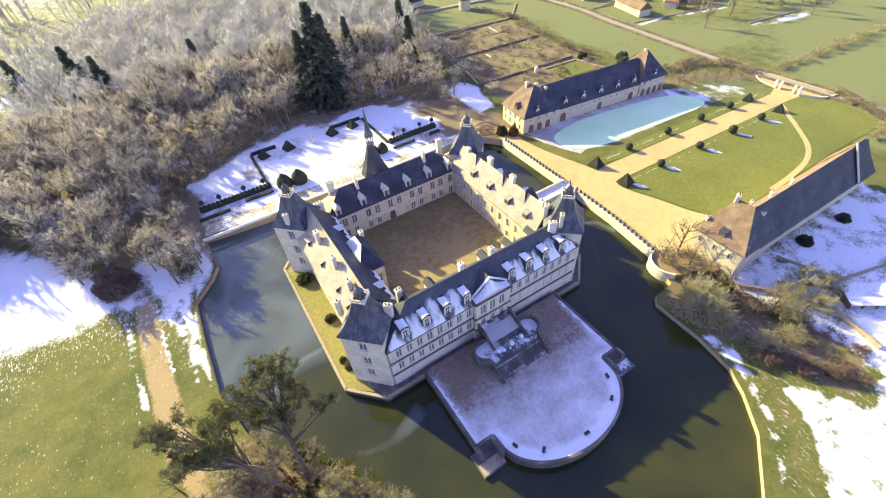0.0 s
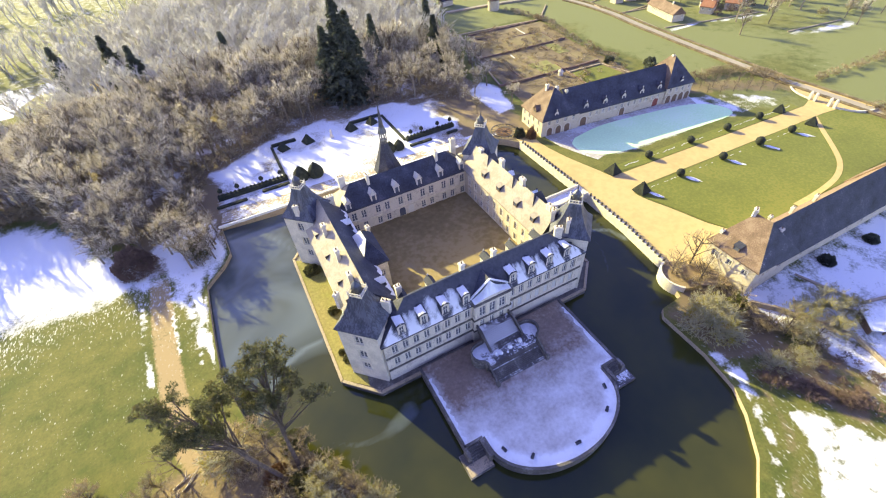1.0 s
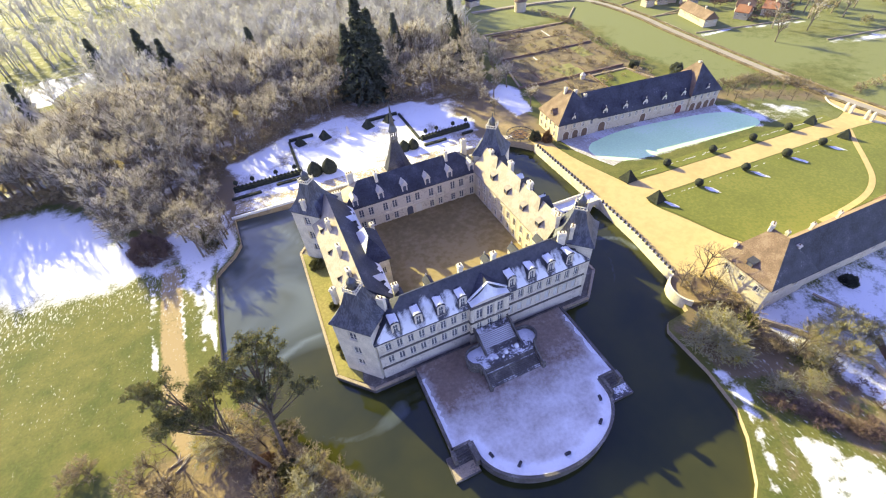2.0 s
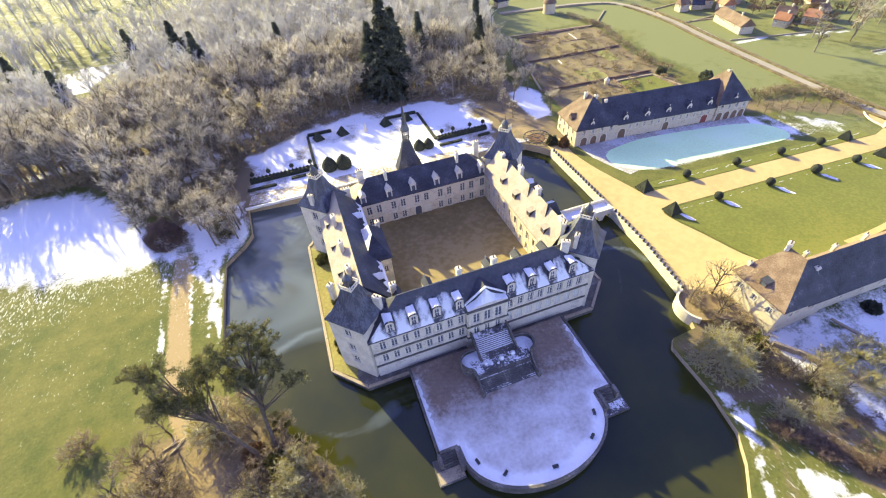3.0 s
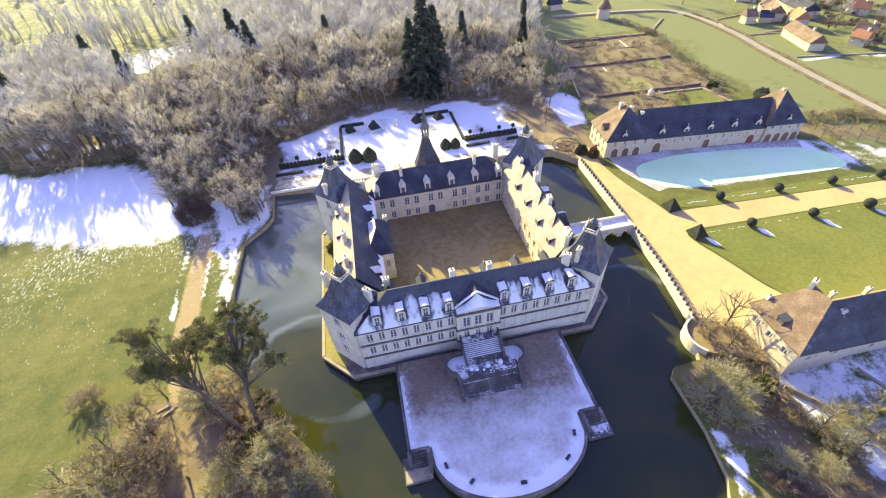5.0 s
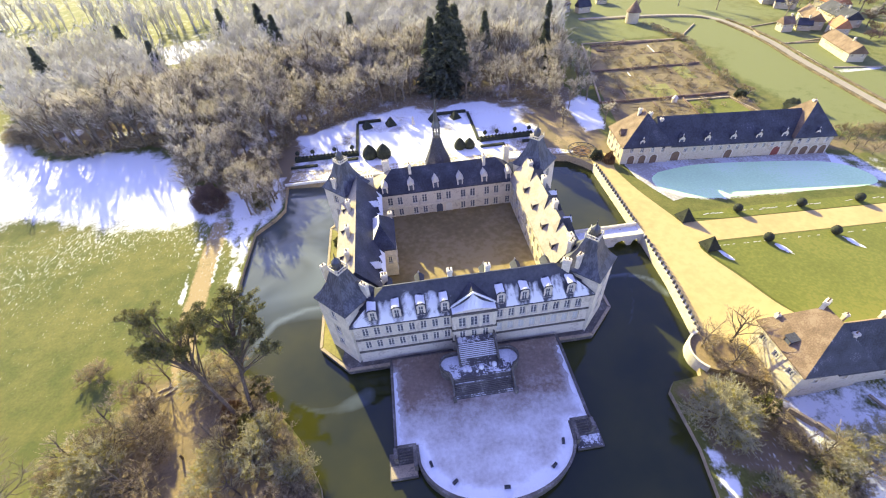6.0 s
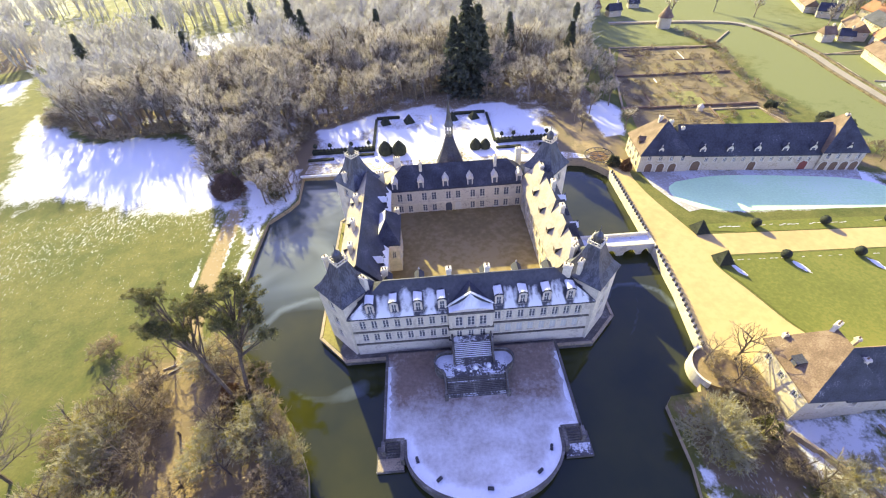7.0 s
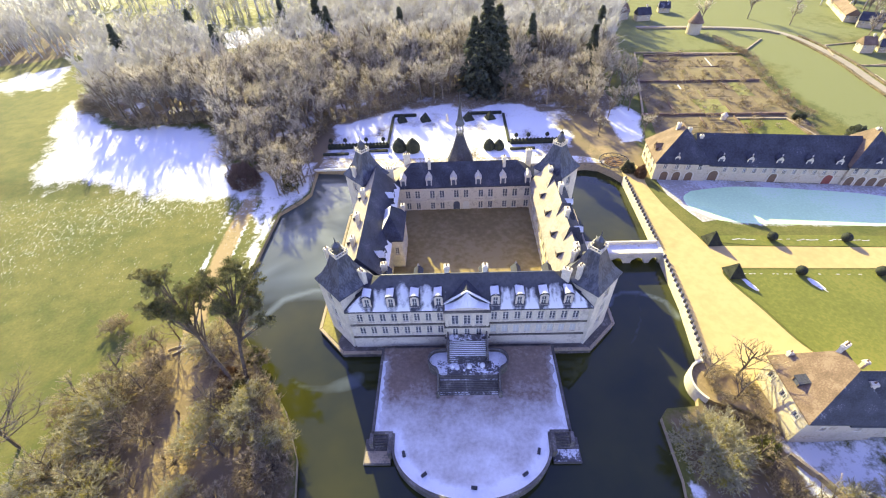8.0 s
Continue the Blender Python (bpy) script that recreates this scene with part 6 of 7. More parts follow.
for xa, xb, y in ((75, 130, 104.3), (84, 138, 138.2), (98, 144, 172.5)):
    n = 9
    for k in range(n):
        a, b = (Vector((xa + (xb - xa) * t / n, y + 0.06 * (110 - xa - (xb - xa) * t / n) + rnd.uniform(-0.2, 0.2))) for t in (k, k + 0.94))
        d = Vector((0, 0.35))
        hedges.prism([tuple(a - d), tuple(b - d), tuple(b + d), tuple(a + d)], 2.4, 3.1 + rnd.uniform(0, 0.3))
tagged(new("vegetable_beds", plots.mesh("vegetable_beds", [garden_mat, garden_mat2, snow_dirty, field_grass])), "rows of bare vegetable beds, some snowy", "garden beds", "", "stuff")
tagged(new("garden_edging", leafy(hedges, 2600, 0.38, 12).mesh("garden_edging", [twig_dark])), "brown low hedges between garden beds", "hedge", "", "stuff")
structure("frosted_lawn", on_ground(smooth_line([(73, 53.4), (69.5, 50.6), (68.8, 46.5), (70.5, 42.4), (75, 38.6), (84, 36.6)], 6) + smooth_line([(128, 33.4), (134, 34.2), (136, 38), (133.5, 44), (126, 48.6), (110, 52.0), (88, 55.0), (73, 53.4)], 6)[:-1], 0.07), frost_mat, "pale frosted lawn in the shade of the stables", "lawn")
structure("stable_path", on_ground([(64.5, 60.2), (64.8, 52), (67.5, 44), (70, 38), (80, 40), (126, 40), (133, 53.2), (122, 54.4)], 0.045), thin_snow, "snowy gravel path along the stable front", "path")
structure("garden_lawn", on_ground([(109, 87), (128.8, 85.5), (128, 98.5), (111, 99.8)], 0.16), lawn_mat, "small mown square in the kitchen garden", "lawn")
g = Geo()
for a, b in (((110, 100.4), (128.4, 99.2)), ((128.4, 99.2), (131, 84)), ((76, 108), (95, 178)), ((95, 178), (147, 171)), ((147, 171), (168, 192))):
    d = Vector((b[0] - a[0], b[1] - a[1])).normalized()
    o = Vector((-d.y, d.x)) * 0.35
    g.prism([(a[0] - o.x, a[1] - o.y), (b[0] - o.x, b[1] - o.y), (b[0] + o.x, b[1] + o.y), (a[0] + o.x, a[1] + o.y)], 2.0, 3.1)
structure("garden_wall", g, wall_stone, "old stone wall round the kitchen garden", "wall")
well = thing("garden_well", (104.9, 100.5, 2.5), "small round stone well house among garden beds", "well")
g = Geo()
g.lathe(104.9, 100.5, [(1.1, 2.4), (1.1, 4.2), (1.4, 4.3), (0.1, 5.6)], 10)
part("drum", g, stone_pale, well)


def ribbon(line, half, z0, z1, offset=0.0):
    g = Geo()
    for a, b in zip(line, line[1:]):
        d = Vector((b[0] - a[0], b[1] - a[1])).normalized()
        n = Vector((-d.y, d.x))
        p, q = n * (offset - half), n * (offset + half)
        g.prism([(a[0] + p.x, a[1] + p.y), (b[0] + p.x, b[1] + p.y), (b[0] + q.x, b[1] + q.y), (a[0] + q.x, a[1] + q.y)], z0, z1)
    return g


ROAD = smooth_line([(176, -40), (176.5, 10), (176.5, 55), (183, 122), (188, 160), (184, 200), (160, 214), (110, 222)], 5)
structure("road", ribbon(ROAD, 1.8, 2.2, 2.68), material("worn_asphalt", (0.30, 0.265, 0.215), 0.9, 0.1, 0.12, 20, 0.2), "pale worn country road", "road")
structure("road_wall", ribbon(ROAD[25:], 0.3, 2.0, 3.4, 3.4), wall_stone, "dark stone wall beside the road", "wall")
structure("garden_roadside_wall", ribbon([(189.5, 138), (186.2, 117.5)], 0.25, 2.0, 3.2), plaster, "low pale wall along the country road", "wall")
for k, line in enumerate(([(190, 116), (219, 109), (250, 102)], [(190, 150), (214, 146)], [(231, 74.5), (267, 69)], [(193, 149), (221, 151)], [(188, 163), (193, 178), (212, 181)])):
    structure("field_wall", ribbon(line, 0.25, 2.0, 3.0), wall_stone, "dark wall between two green fields", "wall")
MEADOW_LINES = [[(137, 100), (139, 130), (148, 165), (146, 176), (142, 200)], [(134, 68), (150, 63), (160, 61), (168, 57), (174, 48), (172, 37)], [(178, 8), (175, 0), (171, -8), (163, -15), (150, -16)], [(186, 33), (212, 31), (237, 30.5), (268, 29)]]
for side in (-1, 1):
    hedge_line = ribbon(ROAD[4:25], 0.6, 2.2, 3.2, side * 3.4)
    structure("road_hedge", leafy(hedge_line, 2600, 0.45, 40 + side), hedge_brown, "low brown hedge along the country road", "hedge")


def house(x, y, w, d, h, rise, turn, roof_mat, wall_mat=plaster):
    w, d, h, rise = w * 0.74, d * 0.78, h * 0.78, rise * 0.78
    m = Matrix.Translation((x, y, 2.4)) @ Matrix.Rotation(turn, 4, "Z")
    ob = thing("village_house", (x, y, 2.4), "cream village house with a clay tile roof", "house", "village houses")
    g = Geo()
    n = max(2, int(w / 3))
    for a, b, k in (((0, 0), (w, 0), n), ((w, 0), (w, d), 2), ((w, d), (0, d), n), ((0, d), (0, 0), 2)):
        L = math.dist(a, b)
        facade(ob, g, W2(m, *a), W2(m, *b), 2.0, 2.4 + h, [(spaced(L * 0.2, L * 0.8, k), 2.4 + h * 0.55, 1.0, 1.3)], 0.4)
    part("wall", g, wall_mat, ob)
    g = Geo()
    g.hip(-0.4, -0.4, w + 0.4, d + 0.4, h, h + rise, (0.3, 0.3), "x", (0, 0, 0, 0))
    part("roof", g.moved(m), roof_mat, ob)
    p = m @ Vector((w * 0.7, d * 0.5, h + rise - 0.8))
    put_chimney(ob, p.x, p.y, p.z, 0.8, 0.6, 2.0, stone_pale)
    return ob


for spec in ((206.2, 144, 33, 9.5, 5.2, 4.4, -1.835, tile), (202, 165.5, 8, 7, 5.5, 4, -0.1, tile), (224, 122, 9, 7, 5, 4, -1.2, tile_red), (232, 128, 12, 8, 5, 4.4, -0.9, tile),
             (240, 118, 10, 7, 5, 4, -1.1, tile_red), (252, 116, 10, 8, 5, 4.5, 0.2, tile), (262, 132, 10, 8, 6, 4.5, -0.4, tile), (224, 183, 26, 10, 6, 5, -2.01, tile), (222, 159, 11, 9, 6, 5, -1.9, tile_red),
             (244, 257, 60, 9, 5, 4, -1.955, tile), (240, 187, 34, 12, 5.5, 5, -1.8, slate), (252, 204, 22, 12, 5.5, 5, -1.6, tile_red), (228, 206, 15, 9, 5, 4.6, -0.6, slate), (211, 166, 9, 7, 4, 3.6, -0.5, slate),
             (104, 236, 9, 8, 6, 5.5, 0.4, tile), (114, 233, 11, 7, 5, 4.5, 0.1, slate), (133, 250, 9, 7, 4, 4, -0.2, slate_snow), (262, 160, 13, 8, 5, 4, -0.8, tile_red), (280, 150, 12, 8, 5, 4, 0.3, tile)):
    house(*spec)
dove = thing("dovecote", (137, 206.5, 2.4), "round cream dovecote with a conical brown roof", "dovecote")
g = Geo()
g.lathe(137, 206.5, [(3.8, 2), (3.7, 8.5)], 16)
part("tower_wall", g, plaster, dove)
g = Geo()
g.lathe(137, 206.5, [(4.3, 8.4), (4.2, 8.7), (1.6, 12.2), (0.9, 13.2), (0.05, 14.6)], 16)
part("roof", g, tile, dove)
g = Geo()
g.prism([(-146, 211), (-126, 213), (-110, 219), (-106, 236), (-118, 254), (-140, 254), (-156, 240), (-154, 222)], 2.0, 2.62)
structure("pond", g, pond_mat, "small pond glinting among the trees", "water")
gate = thing("entrance_gate", (167, 20.8, 2.5), "white stone gate piers at the end of the alley", "gate")
for y in (16.2, 18.2, 23.4, 25.4):
    g = Geo()
    g.box(166.5, y - 0.45, 2.4, 167.4, y + 0.45, 5.0)
    g.lathe(166.95, y, [(0.6, 5.0), (0.6, 5.2), (0.35, 5.7), (0.05, 6.0)], 8)
    part("pier", g, stone_pale, gate)
g = Geo()
fore = smooth_line([(167, 25.8), (168, 31), (172, 36), (177, 36.5)], 5)
for a, b in zip(fore, fore[1:]):
    g.prism([(a[0], a[1]), (a[0] + 0.6, a[1]), (b[0] + 0.6, b[1]), (b[0], b[1])], 2.2, 2.95)
fore = smooth_line([(167, 15.8), (169, 11), (173, 8), (178, 7)], 5)
for a, b in zip(fore, fore[1:]):
    g.prism([(a[0], a[1] - 0.3), (b[0], b[1] - 0.3), (b[0], b[1] + 0.3), (a[0], a[1] + 0.3)], 2.2, 3.2)
structure("forecourt_wall", g, stone_pale, "curved pale wall of the entrance forecourt", "wall")
structure("forecourt", on_ground([(167.6, 15), (170, 11), (174, 8.5), (179, 8), (182, 20), (179, 34), (173, 35), (169, 31), (167.6, 26)], 0.16), gravel, "pale gravel forecourt", "road")

# ---- trees ----
def bare_tree_geo(h, seed, spread=0.5, counts=(9, 5, 4, 4), width=1.0, twig_w=0.05, lean=0.0, low=0.3):
    """A leafless tree: wood in one mesh, twigs in another."""
    rnd = random.Random(seed)
    wood, fine = Geo(), Geo()

    def wander(d, amount):
        return (d + Vector((rnd.uniform(-1, 1), rnd.uniform(-1, 1), rnd.uniform(-0.6, 0.9))) * amount).normalized()

    def grow(p, d, length, r, level):
        mid = p + d * length * 0.5
        d2 = wander(d, 0.25)
        end = mid + d2 * length * 0.5
        if level < 3:
            wood.limb(p, mid, r, r * 0.75, 4 if level < 2 else 3)
            wood.limb(mid, end, r * 0.75, r * 0.4, 4 if level < 2 else 3)
        else:
            side = d.orthogonal().normalized() * max(r, twig_w)
            kf = len(fine.v)
            fine.v += [tuple(p - side), tuple(p + side), tuple(end + side * 0.4), tuple(end - side * 0.4)]
            fine.f.append((kf, kf + 1, kf + 2, kf + 3))
            fine.m.append(0)
        if level > len(counts) - 1:
            return
        for k in range(counts[level]):
            t = rnd.uniform(0.35 if level else low, 1.0)
            q = p + d * length * t if t < 0.5 else mid + d2 * length * (t - 0.5)
            dd = wander(d2, 0.85 if level else spread + 0.35)
            if level == 0:
                a = 2 * math.pi * (k / counts[0] + rnd.random() * 0.1)
                dd = Vector((math.cos(a), math.sin(a), rnd.uniform(0.25, 1.1) / max(spread, 0.2) * 0.6)).normalized()
            ll = length * (rnd.uniform(0.42, 0.62) if level else rnd.uniform(0.38, 0.6) * (1.25 - 0.6 * t)) * (width if level == 0 else 1)
            if level < len(counts) - 1:
                grow(q, dd, ll, r * (0.42 if level == 0 else 0.5), level + 1)
            else:
                e = q + dd * ll * 1.1
                s = dd.orthogonal().normalized() * twig_w
                kf = len(fine.v)
                fine.v += [tuple(q - s), tuple(q + s), tuple(e)]
                fine.f.append((kf, kf + 1, kf + 2))
                fine.m.append(0)

    d = Vector((lean * rnd.uniform(-1, 1), lean * rnd.uniform(-1, 1), 1)).normalized()
    grow(Vector((0, 0, -0.2)), d, h * 0.72, h * 0.022, 0)
    return wood, fine


def tree_meshes(name, wood_mat, twig_mat, *args, **kw):
    w, f = bare_tree_geo(*args, **kw)
    return w.mesh(name + "_wood", [wood_mat]), f.mesh(name + "_twigs", [twig_mat])


def put_tree(meshes, x, y, label, category, group="", s=1.0, turn=0.0, name="bare_tree", parts=("trunk", "crown"), z=None):
    ob = thing(name, (0, 0, 0), label, category, group)
    ob.matrix_basis = Matrix.LocRotScale((x, y, height(x, y) if z is None else z), Euler((0, 0, turn)), (s, s, s * random.uniform(0.92, 1.08)))
    for nm, me in zip(parts, meshes):
        part(nm, me, None, ob, "", Matrix())
    return ob


def round_tree_geo(h, r, seed, limbs=44, boughs=8, twigs=7, twig_w=0.03, low=0.12, twig_len=0.9):
    """A broad leafless crown: limbs that fan out from a short stem to an uneven dome, boughs and twigs crowding its shell."""
    rnd = random.Random(seed)
    wood, fine = Geo(), Geo()
    fork = Vector((0, 0, h * 0.2))
    wood.limb((0, 0, -0.3), fork, h * 0.03, h * 0.022, 7)
    for k in range(limbs):
        a = 2.4 * k + rnd.uniform(-0.3, 0.3)
        up = rnd.uniform(low, 1.0)
        lump = 0.78 + 0.3 * noise.noise((math.cos(a) * 1.3 + seed, math.sin(a) * 1.3, up * 2.0))
        out = math.sqrt(max(0.0, 1 - (max(0.0, up - 0.2) / 0.85) ** 2))
        tip = Vector((math.cos(a) * r * out * lump, math.sin(a) * r * out * lump, h * (0.12 + 0.88 * up * lump)))
        knee = fork.lerp(tip, 0.5) + Vector((rnd.uniform(-1, 1), rnd.uniform(-1, 1), rnd.uniform(0, 1.2))) * r * 0.1
        wood.limb(fork, knee, h * 0.010, h * 0.006, 4)
        wood.limb(knee, tip, h * 0.006, h * 0.002, 3)
        for j in range(boughs):
            t = rnd.uniform(0.1, 1.0)
            q = knee.lerp(tip, t)
            d = ((tip - fork).normalized() * 0.6 + Vector((rnd.uniform(-1, 1), rnd.uniform(-1, 1), rnd.uniform(-0.4, 1.0)))).normalized()
            e = q + d * r * rnd.uniform(0.14, 0.32)
            wood.limb(q, e, h * 0.0028, h * 0.0012, 3)
            for i in range(twigs):
                p = q.lerp(e, rnd.uniform(0.25, 1.0))
                w = (d + Vector((rnd.uniform(-1, 1), rnd.uniform(-1, 1), rnd.uniform(-0.6, 1.0)))).normalized()
                side = w.cross(Vector((rnd.uniform(-1, 1), rnd.uniform(-1, 1), rnd.uniform(-1, 1)))).normalized() * twig_w
                end = p + w * twig_len * rnd.uniform(0.5, 1.1)
                o = len(fine.v)
                fine.v += [tuple(p - side), tuple(p + side), tuple(end)]
                fine.f.append((o, o + 1, o + 2))
                fine.m.append(0)
    return wood, fine


def round_meshes(name, wood_mat, twig_mat, *args, **kw):
    w, f = round_tree_geo(*args, **kw)
    return w.mesh(name + "_wood", [wood_mat]), f.mesh(name + "_twigs", [twig_mat])


grey_bark = material("grey_bark", (0.30, 0.265, 0.20), 0.95, 1.5, 0.3, 5, 0.5, random=0.2)
forest_bark = material("forest_bark", (0.20, 0.165, 0.12), 0.95, 1.5, 0.3, 5, 0.5, random=0.2)
forest_kinds = [tree_meshes("forest_tree", forest_bark, twig, 23 + s, 20 + s, 0.24, (13, 6, 5, 5), 0.72, 0.026, 0.05, 0.28) for s in range(5)]
shrub_kinds = [round_meshes("shrub", bark, twig_scrub, 5.0, 3.4, 40 + s, 30, 6, 6, 0.042, 0.1, 0.8) for s in range(3)]
small_kinds = [round_meshes("small_shrub", grey_bark, twig_scrub, 4.6, 3.4, 45 + s, 16, 5, 6, 0.06, 0.1, 1.0) for s in range(3)]
dark_kinds = [round_meshes("dark_shrub", bark, twig_dark, 4.2, 3.0, 50 + s, 30, 6, 7, 0.04, 0.1, 0.7) for s in range(2)]
lichen_kinds = [round_meshes("lichen_tree", twig_lichen, twig_lichen, 10.0, 6.4, 60 + s, 60, 9, 9, 0.05, 0.1, 0.8) for s in range(2)]
thin_kinds = [tree_meshes("thin_tree", bark, twig_scrub, 12.0, 80 + s, 0.4, (10, 4, 4, 3), 1.0, 0.03, 0.1, 0.2) for s in range(2)]

rnd = random.Random(11)
spots = []
for i in range(12000):
    x, y = rnd.uniform(-330, 112), rnd.uniform(66, 330)
    if not inside(x, y, WOODS) or edge_distance(x, y, WOODS) < 1.0:
        continue
    if any((x - a) ** 2 + (y - b) ** 2 < 17 for a, b in spots):
        continue
    if -60 < x < 62 and 105 < y < 150 and rnd.random() < 0.35:
        continue
    if (strip([(-131, 232), (-116, 196)], x, y, 19, 0.5) > 0.5 or y < 205 and strip([(-116, 196), (-106, 172)], x, y, 12, 0.5) > 0.5 and rnd.random() < 0.6):
        continue
    if math.hypot(x - 14, y - 133) < 9:
        continue
    spots.append((x, y))
spots.sort(key=lambda p: math.hypot(p[0] + 20, p[1] + 20))
for k, (x, y) in enumerate(spots[:270]):
    put_tree(forest_kinds[k % 5], x, y, "bare brown winter woodland tree", "tree", "woodland trees", rnd.uniform(0.85, 1.1) * (0.72 if y < 100 and x < -50 or -60 < x < 62 and y < 150 else 1), rnd.uniform(0, 6.3))
for k, (x, y) in enumerate(((-60, 67), (-57.5, 62), (-63, 72), (-56.5, 69), (-61.5, 59.5), (-66, 75), (-59, 75), (-54.5, 64))):
    put_tree(thin_kinds[k % 2] if k % 2 else forest_kinds[k % 5], x, y, "slim bare tree beside the moat corner", "tree", "moat corner trees", (0.85 if k % 2 else 0.55) + 0.04 * (k % 3), 1.7 * k)
for k, (x, y) in enumerate(((-58.5, 59), (-60.5, 63), (-56, 66))):
    put_tree(small_kinds[k % 3], x, y, "low brown brush beside the moat corner", "shrub", "moat corner brush", 0.75, k, "edge_shrub", ("stem", "brush"))
edge_line = [(-176, 134), (-168, 126), (-150, 117), (-132, 108), (-115, 112), (-99, 109), (-88, 86), (-66, 80), (-58, 92), (-54, 106), (-26, 122), (0, 132), (34, 121), (52, 110)]
edge_line = smooth_line(edge_line, 8)
for k, (x, y) in enumerate(edge_line):
    put_tree(small_kinds[k % 3], x + rnd.uniform(-2, 2), y + rnd.uniform(0.5, 5), "low bare brush at the edge of the wood", "shrub", "woodland edge brush", rnd.uniform(0.9, 1.5), rnd.uniform(0, 6.3), "edge_shrub", ("stem", "brush"))
far = Geo()
far_src = [bare_tree_geo(23, 90 + s, 0.24, (9, 5, 5), 0.72, 0.08, 0.05, 0.28) for s in range(3)]
for k, (x, y) in enumerate(spots[270:1250]):
    s, a, z = rnd.uniform(0.85, 1.1), rnd.uniform(0, 6.3), height(x, y)
    ca, sa = math.cos(a) * s, math.sin(a) * s
    for src in far_src[k % 3]:
        o = len(far.v)
        far.v += [(x + vx * ca - vy * sa, y + vx * sa + vy * ca, z + vz * s) for vx, vy, vz in src.v]
        far.f += [tuple(o + i for i in f) for f in src.f]
for cx, cy, rx, ry, n in ((-260, 330, 90, 22, 90), (-120, 420, 120, 24, 110), (60, 380, 90, 30, 110), (-380, 260, 60, 50, 70), (-300, 480, 140, 30, 90), (170, 330, 60, 26, 60), (0, 560, 200, 30, 90), (300, 260, 70, 20, 60), (-290, 232, 62, 36, 260), (-330, 300, 60, 50, 120), (-150, 290, 46, 16, 60), (-96, 300, 34, 24, 50), (-176, 262, 14, 22, 24), (250, 330, 80, 30, 70)):
    for k in range(int(n * 0.7)):
        a, q = rnd.uniform(0, 6.3), math.sqrt(rnd.random())
        x, y = cx + rx * q * math.cos(a), cy + ry * q * math.sin(a)
        s, z = rnd.uniform(0.6, 1.0), height(x, y)
        ca, sa = math.cos(a * 7) * s, math.sin(a * 7) * s
        for src in far_src[k % 3]:
            o = len(far.v)
            far.v += [(x + vx * ca - vy * sa, y + vx * sa + vy * ca, z + vz * s) for vx, vy, vz in src.v]
            far.f += [tuple(o + i for i in f) for f in src.f]
far.m = [0] * len(far.f)
tagged(new("far_woods", far.mesh("far_woods", [twig_far])), "distant bare brown winter woods", "woods", "", "stuff")


# conifers
def spruce_geo(h, r, seed, n=34, tufts=30):
    rnd = random.Random(seed)
    wood, leaf = Geo(), Geo()
    wood.limb((0, 0, -0.3), (0, 0, h * 0.97), h * 0.016, 0.04, 6)
    for k in range(n):
        z = h * (0.1 + 0.88 * k / n)
        reach = r * (1 - k / n) ** 0.9 + 0.12
        for j in range(9):
            a = rnd.uniform(0, 6.3)
            L = reach * rnd.uniform(0.6, 1.0) * (0.8 + 0.45 * noise.noise((math.cos(a) * 1.2, math.sin(a) * 1.2, z * 0.22 + seed)))
            tip = Vector((math.cos(a) * L, math.sin(a) * L, z - L * 0.28 + rnd.uniform(-0.3, 0.3)))
            root = Vector((0, 0, z))
            for q in range(tufts):
                t = rnd.uniform(0.02, 1) ** 0.6
                p = root.lerp(tip, t)
                d = Vector((rnd.uniform(-1, 1), rnd.uniform(-1, 1), rnd.uniform(-0.9, 0.25))).normalized() * rnd.uniform(0.5, 1.0) * (0.5 + r * 0.09)
                s = d.cross(Vector((rnd.uniform(-1, 1), rnd.uniform(-1, 1), rnd.uniform(-1, 1)))).normalized() * 0.24 * (0.6 + r * 0.1)
                kf = len(leaf.v)
                leaf.v += [tuple(p - s), tuple(p + s), tuple(p + d)]
                leaf.f.append((kf, kf + 1, kf + 2))
                leaf.m.append(0)
    return wood, leaf


def conifer(x, y, h, r, seed, label="tall dark evergreen conifer among bare trees"):
    w, f = spruce_geo(h, r, seed)
    put_tree((w.mesh("trunk", [bark]), f.mesh("foliage", [needle_dark])), x, y, label, "conifer", "conifers", 1.0, 0.0, "conifer", ("trunk", "foliage"))


conifer(13.5, 134, 40, 17.0, 1)
conifer(18.5, 137, 35, 14.0, 9)
conifer(8.5, 139, 33, 13.0, 10)
conifer(61, 142, 26, 9.0, 2)
conifer(-77, 205, 30, 11.0, 3)
conifer(-99, 212, 29, 10.0, 4)
conifer(-147, 200, 28, 10.0, 5)
conifer(36, 158, 28, 9.0, 6)
conifer(-120, 168, 27, 9.0, 7)
conifer(-66, 184, 28, 9.5, 8)
conifer(-28, 182, 28, 9.5, 11)
conifer(72, 172, 27, 9.0, 12)
conifer(-170, 168, 27, 9.0, 13)


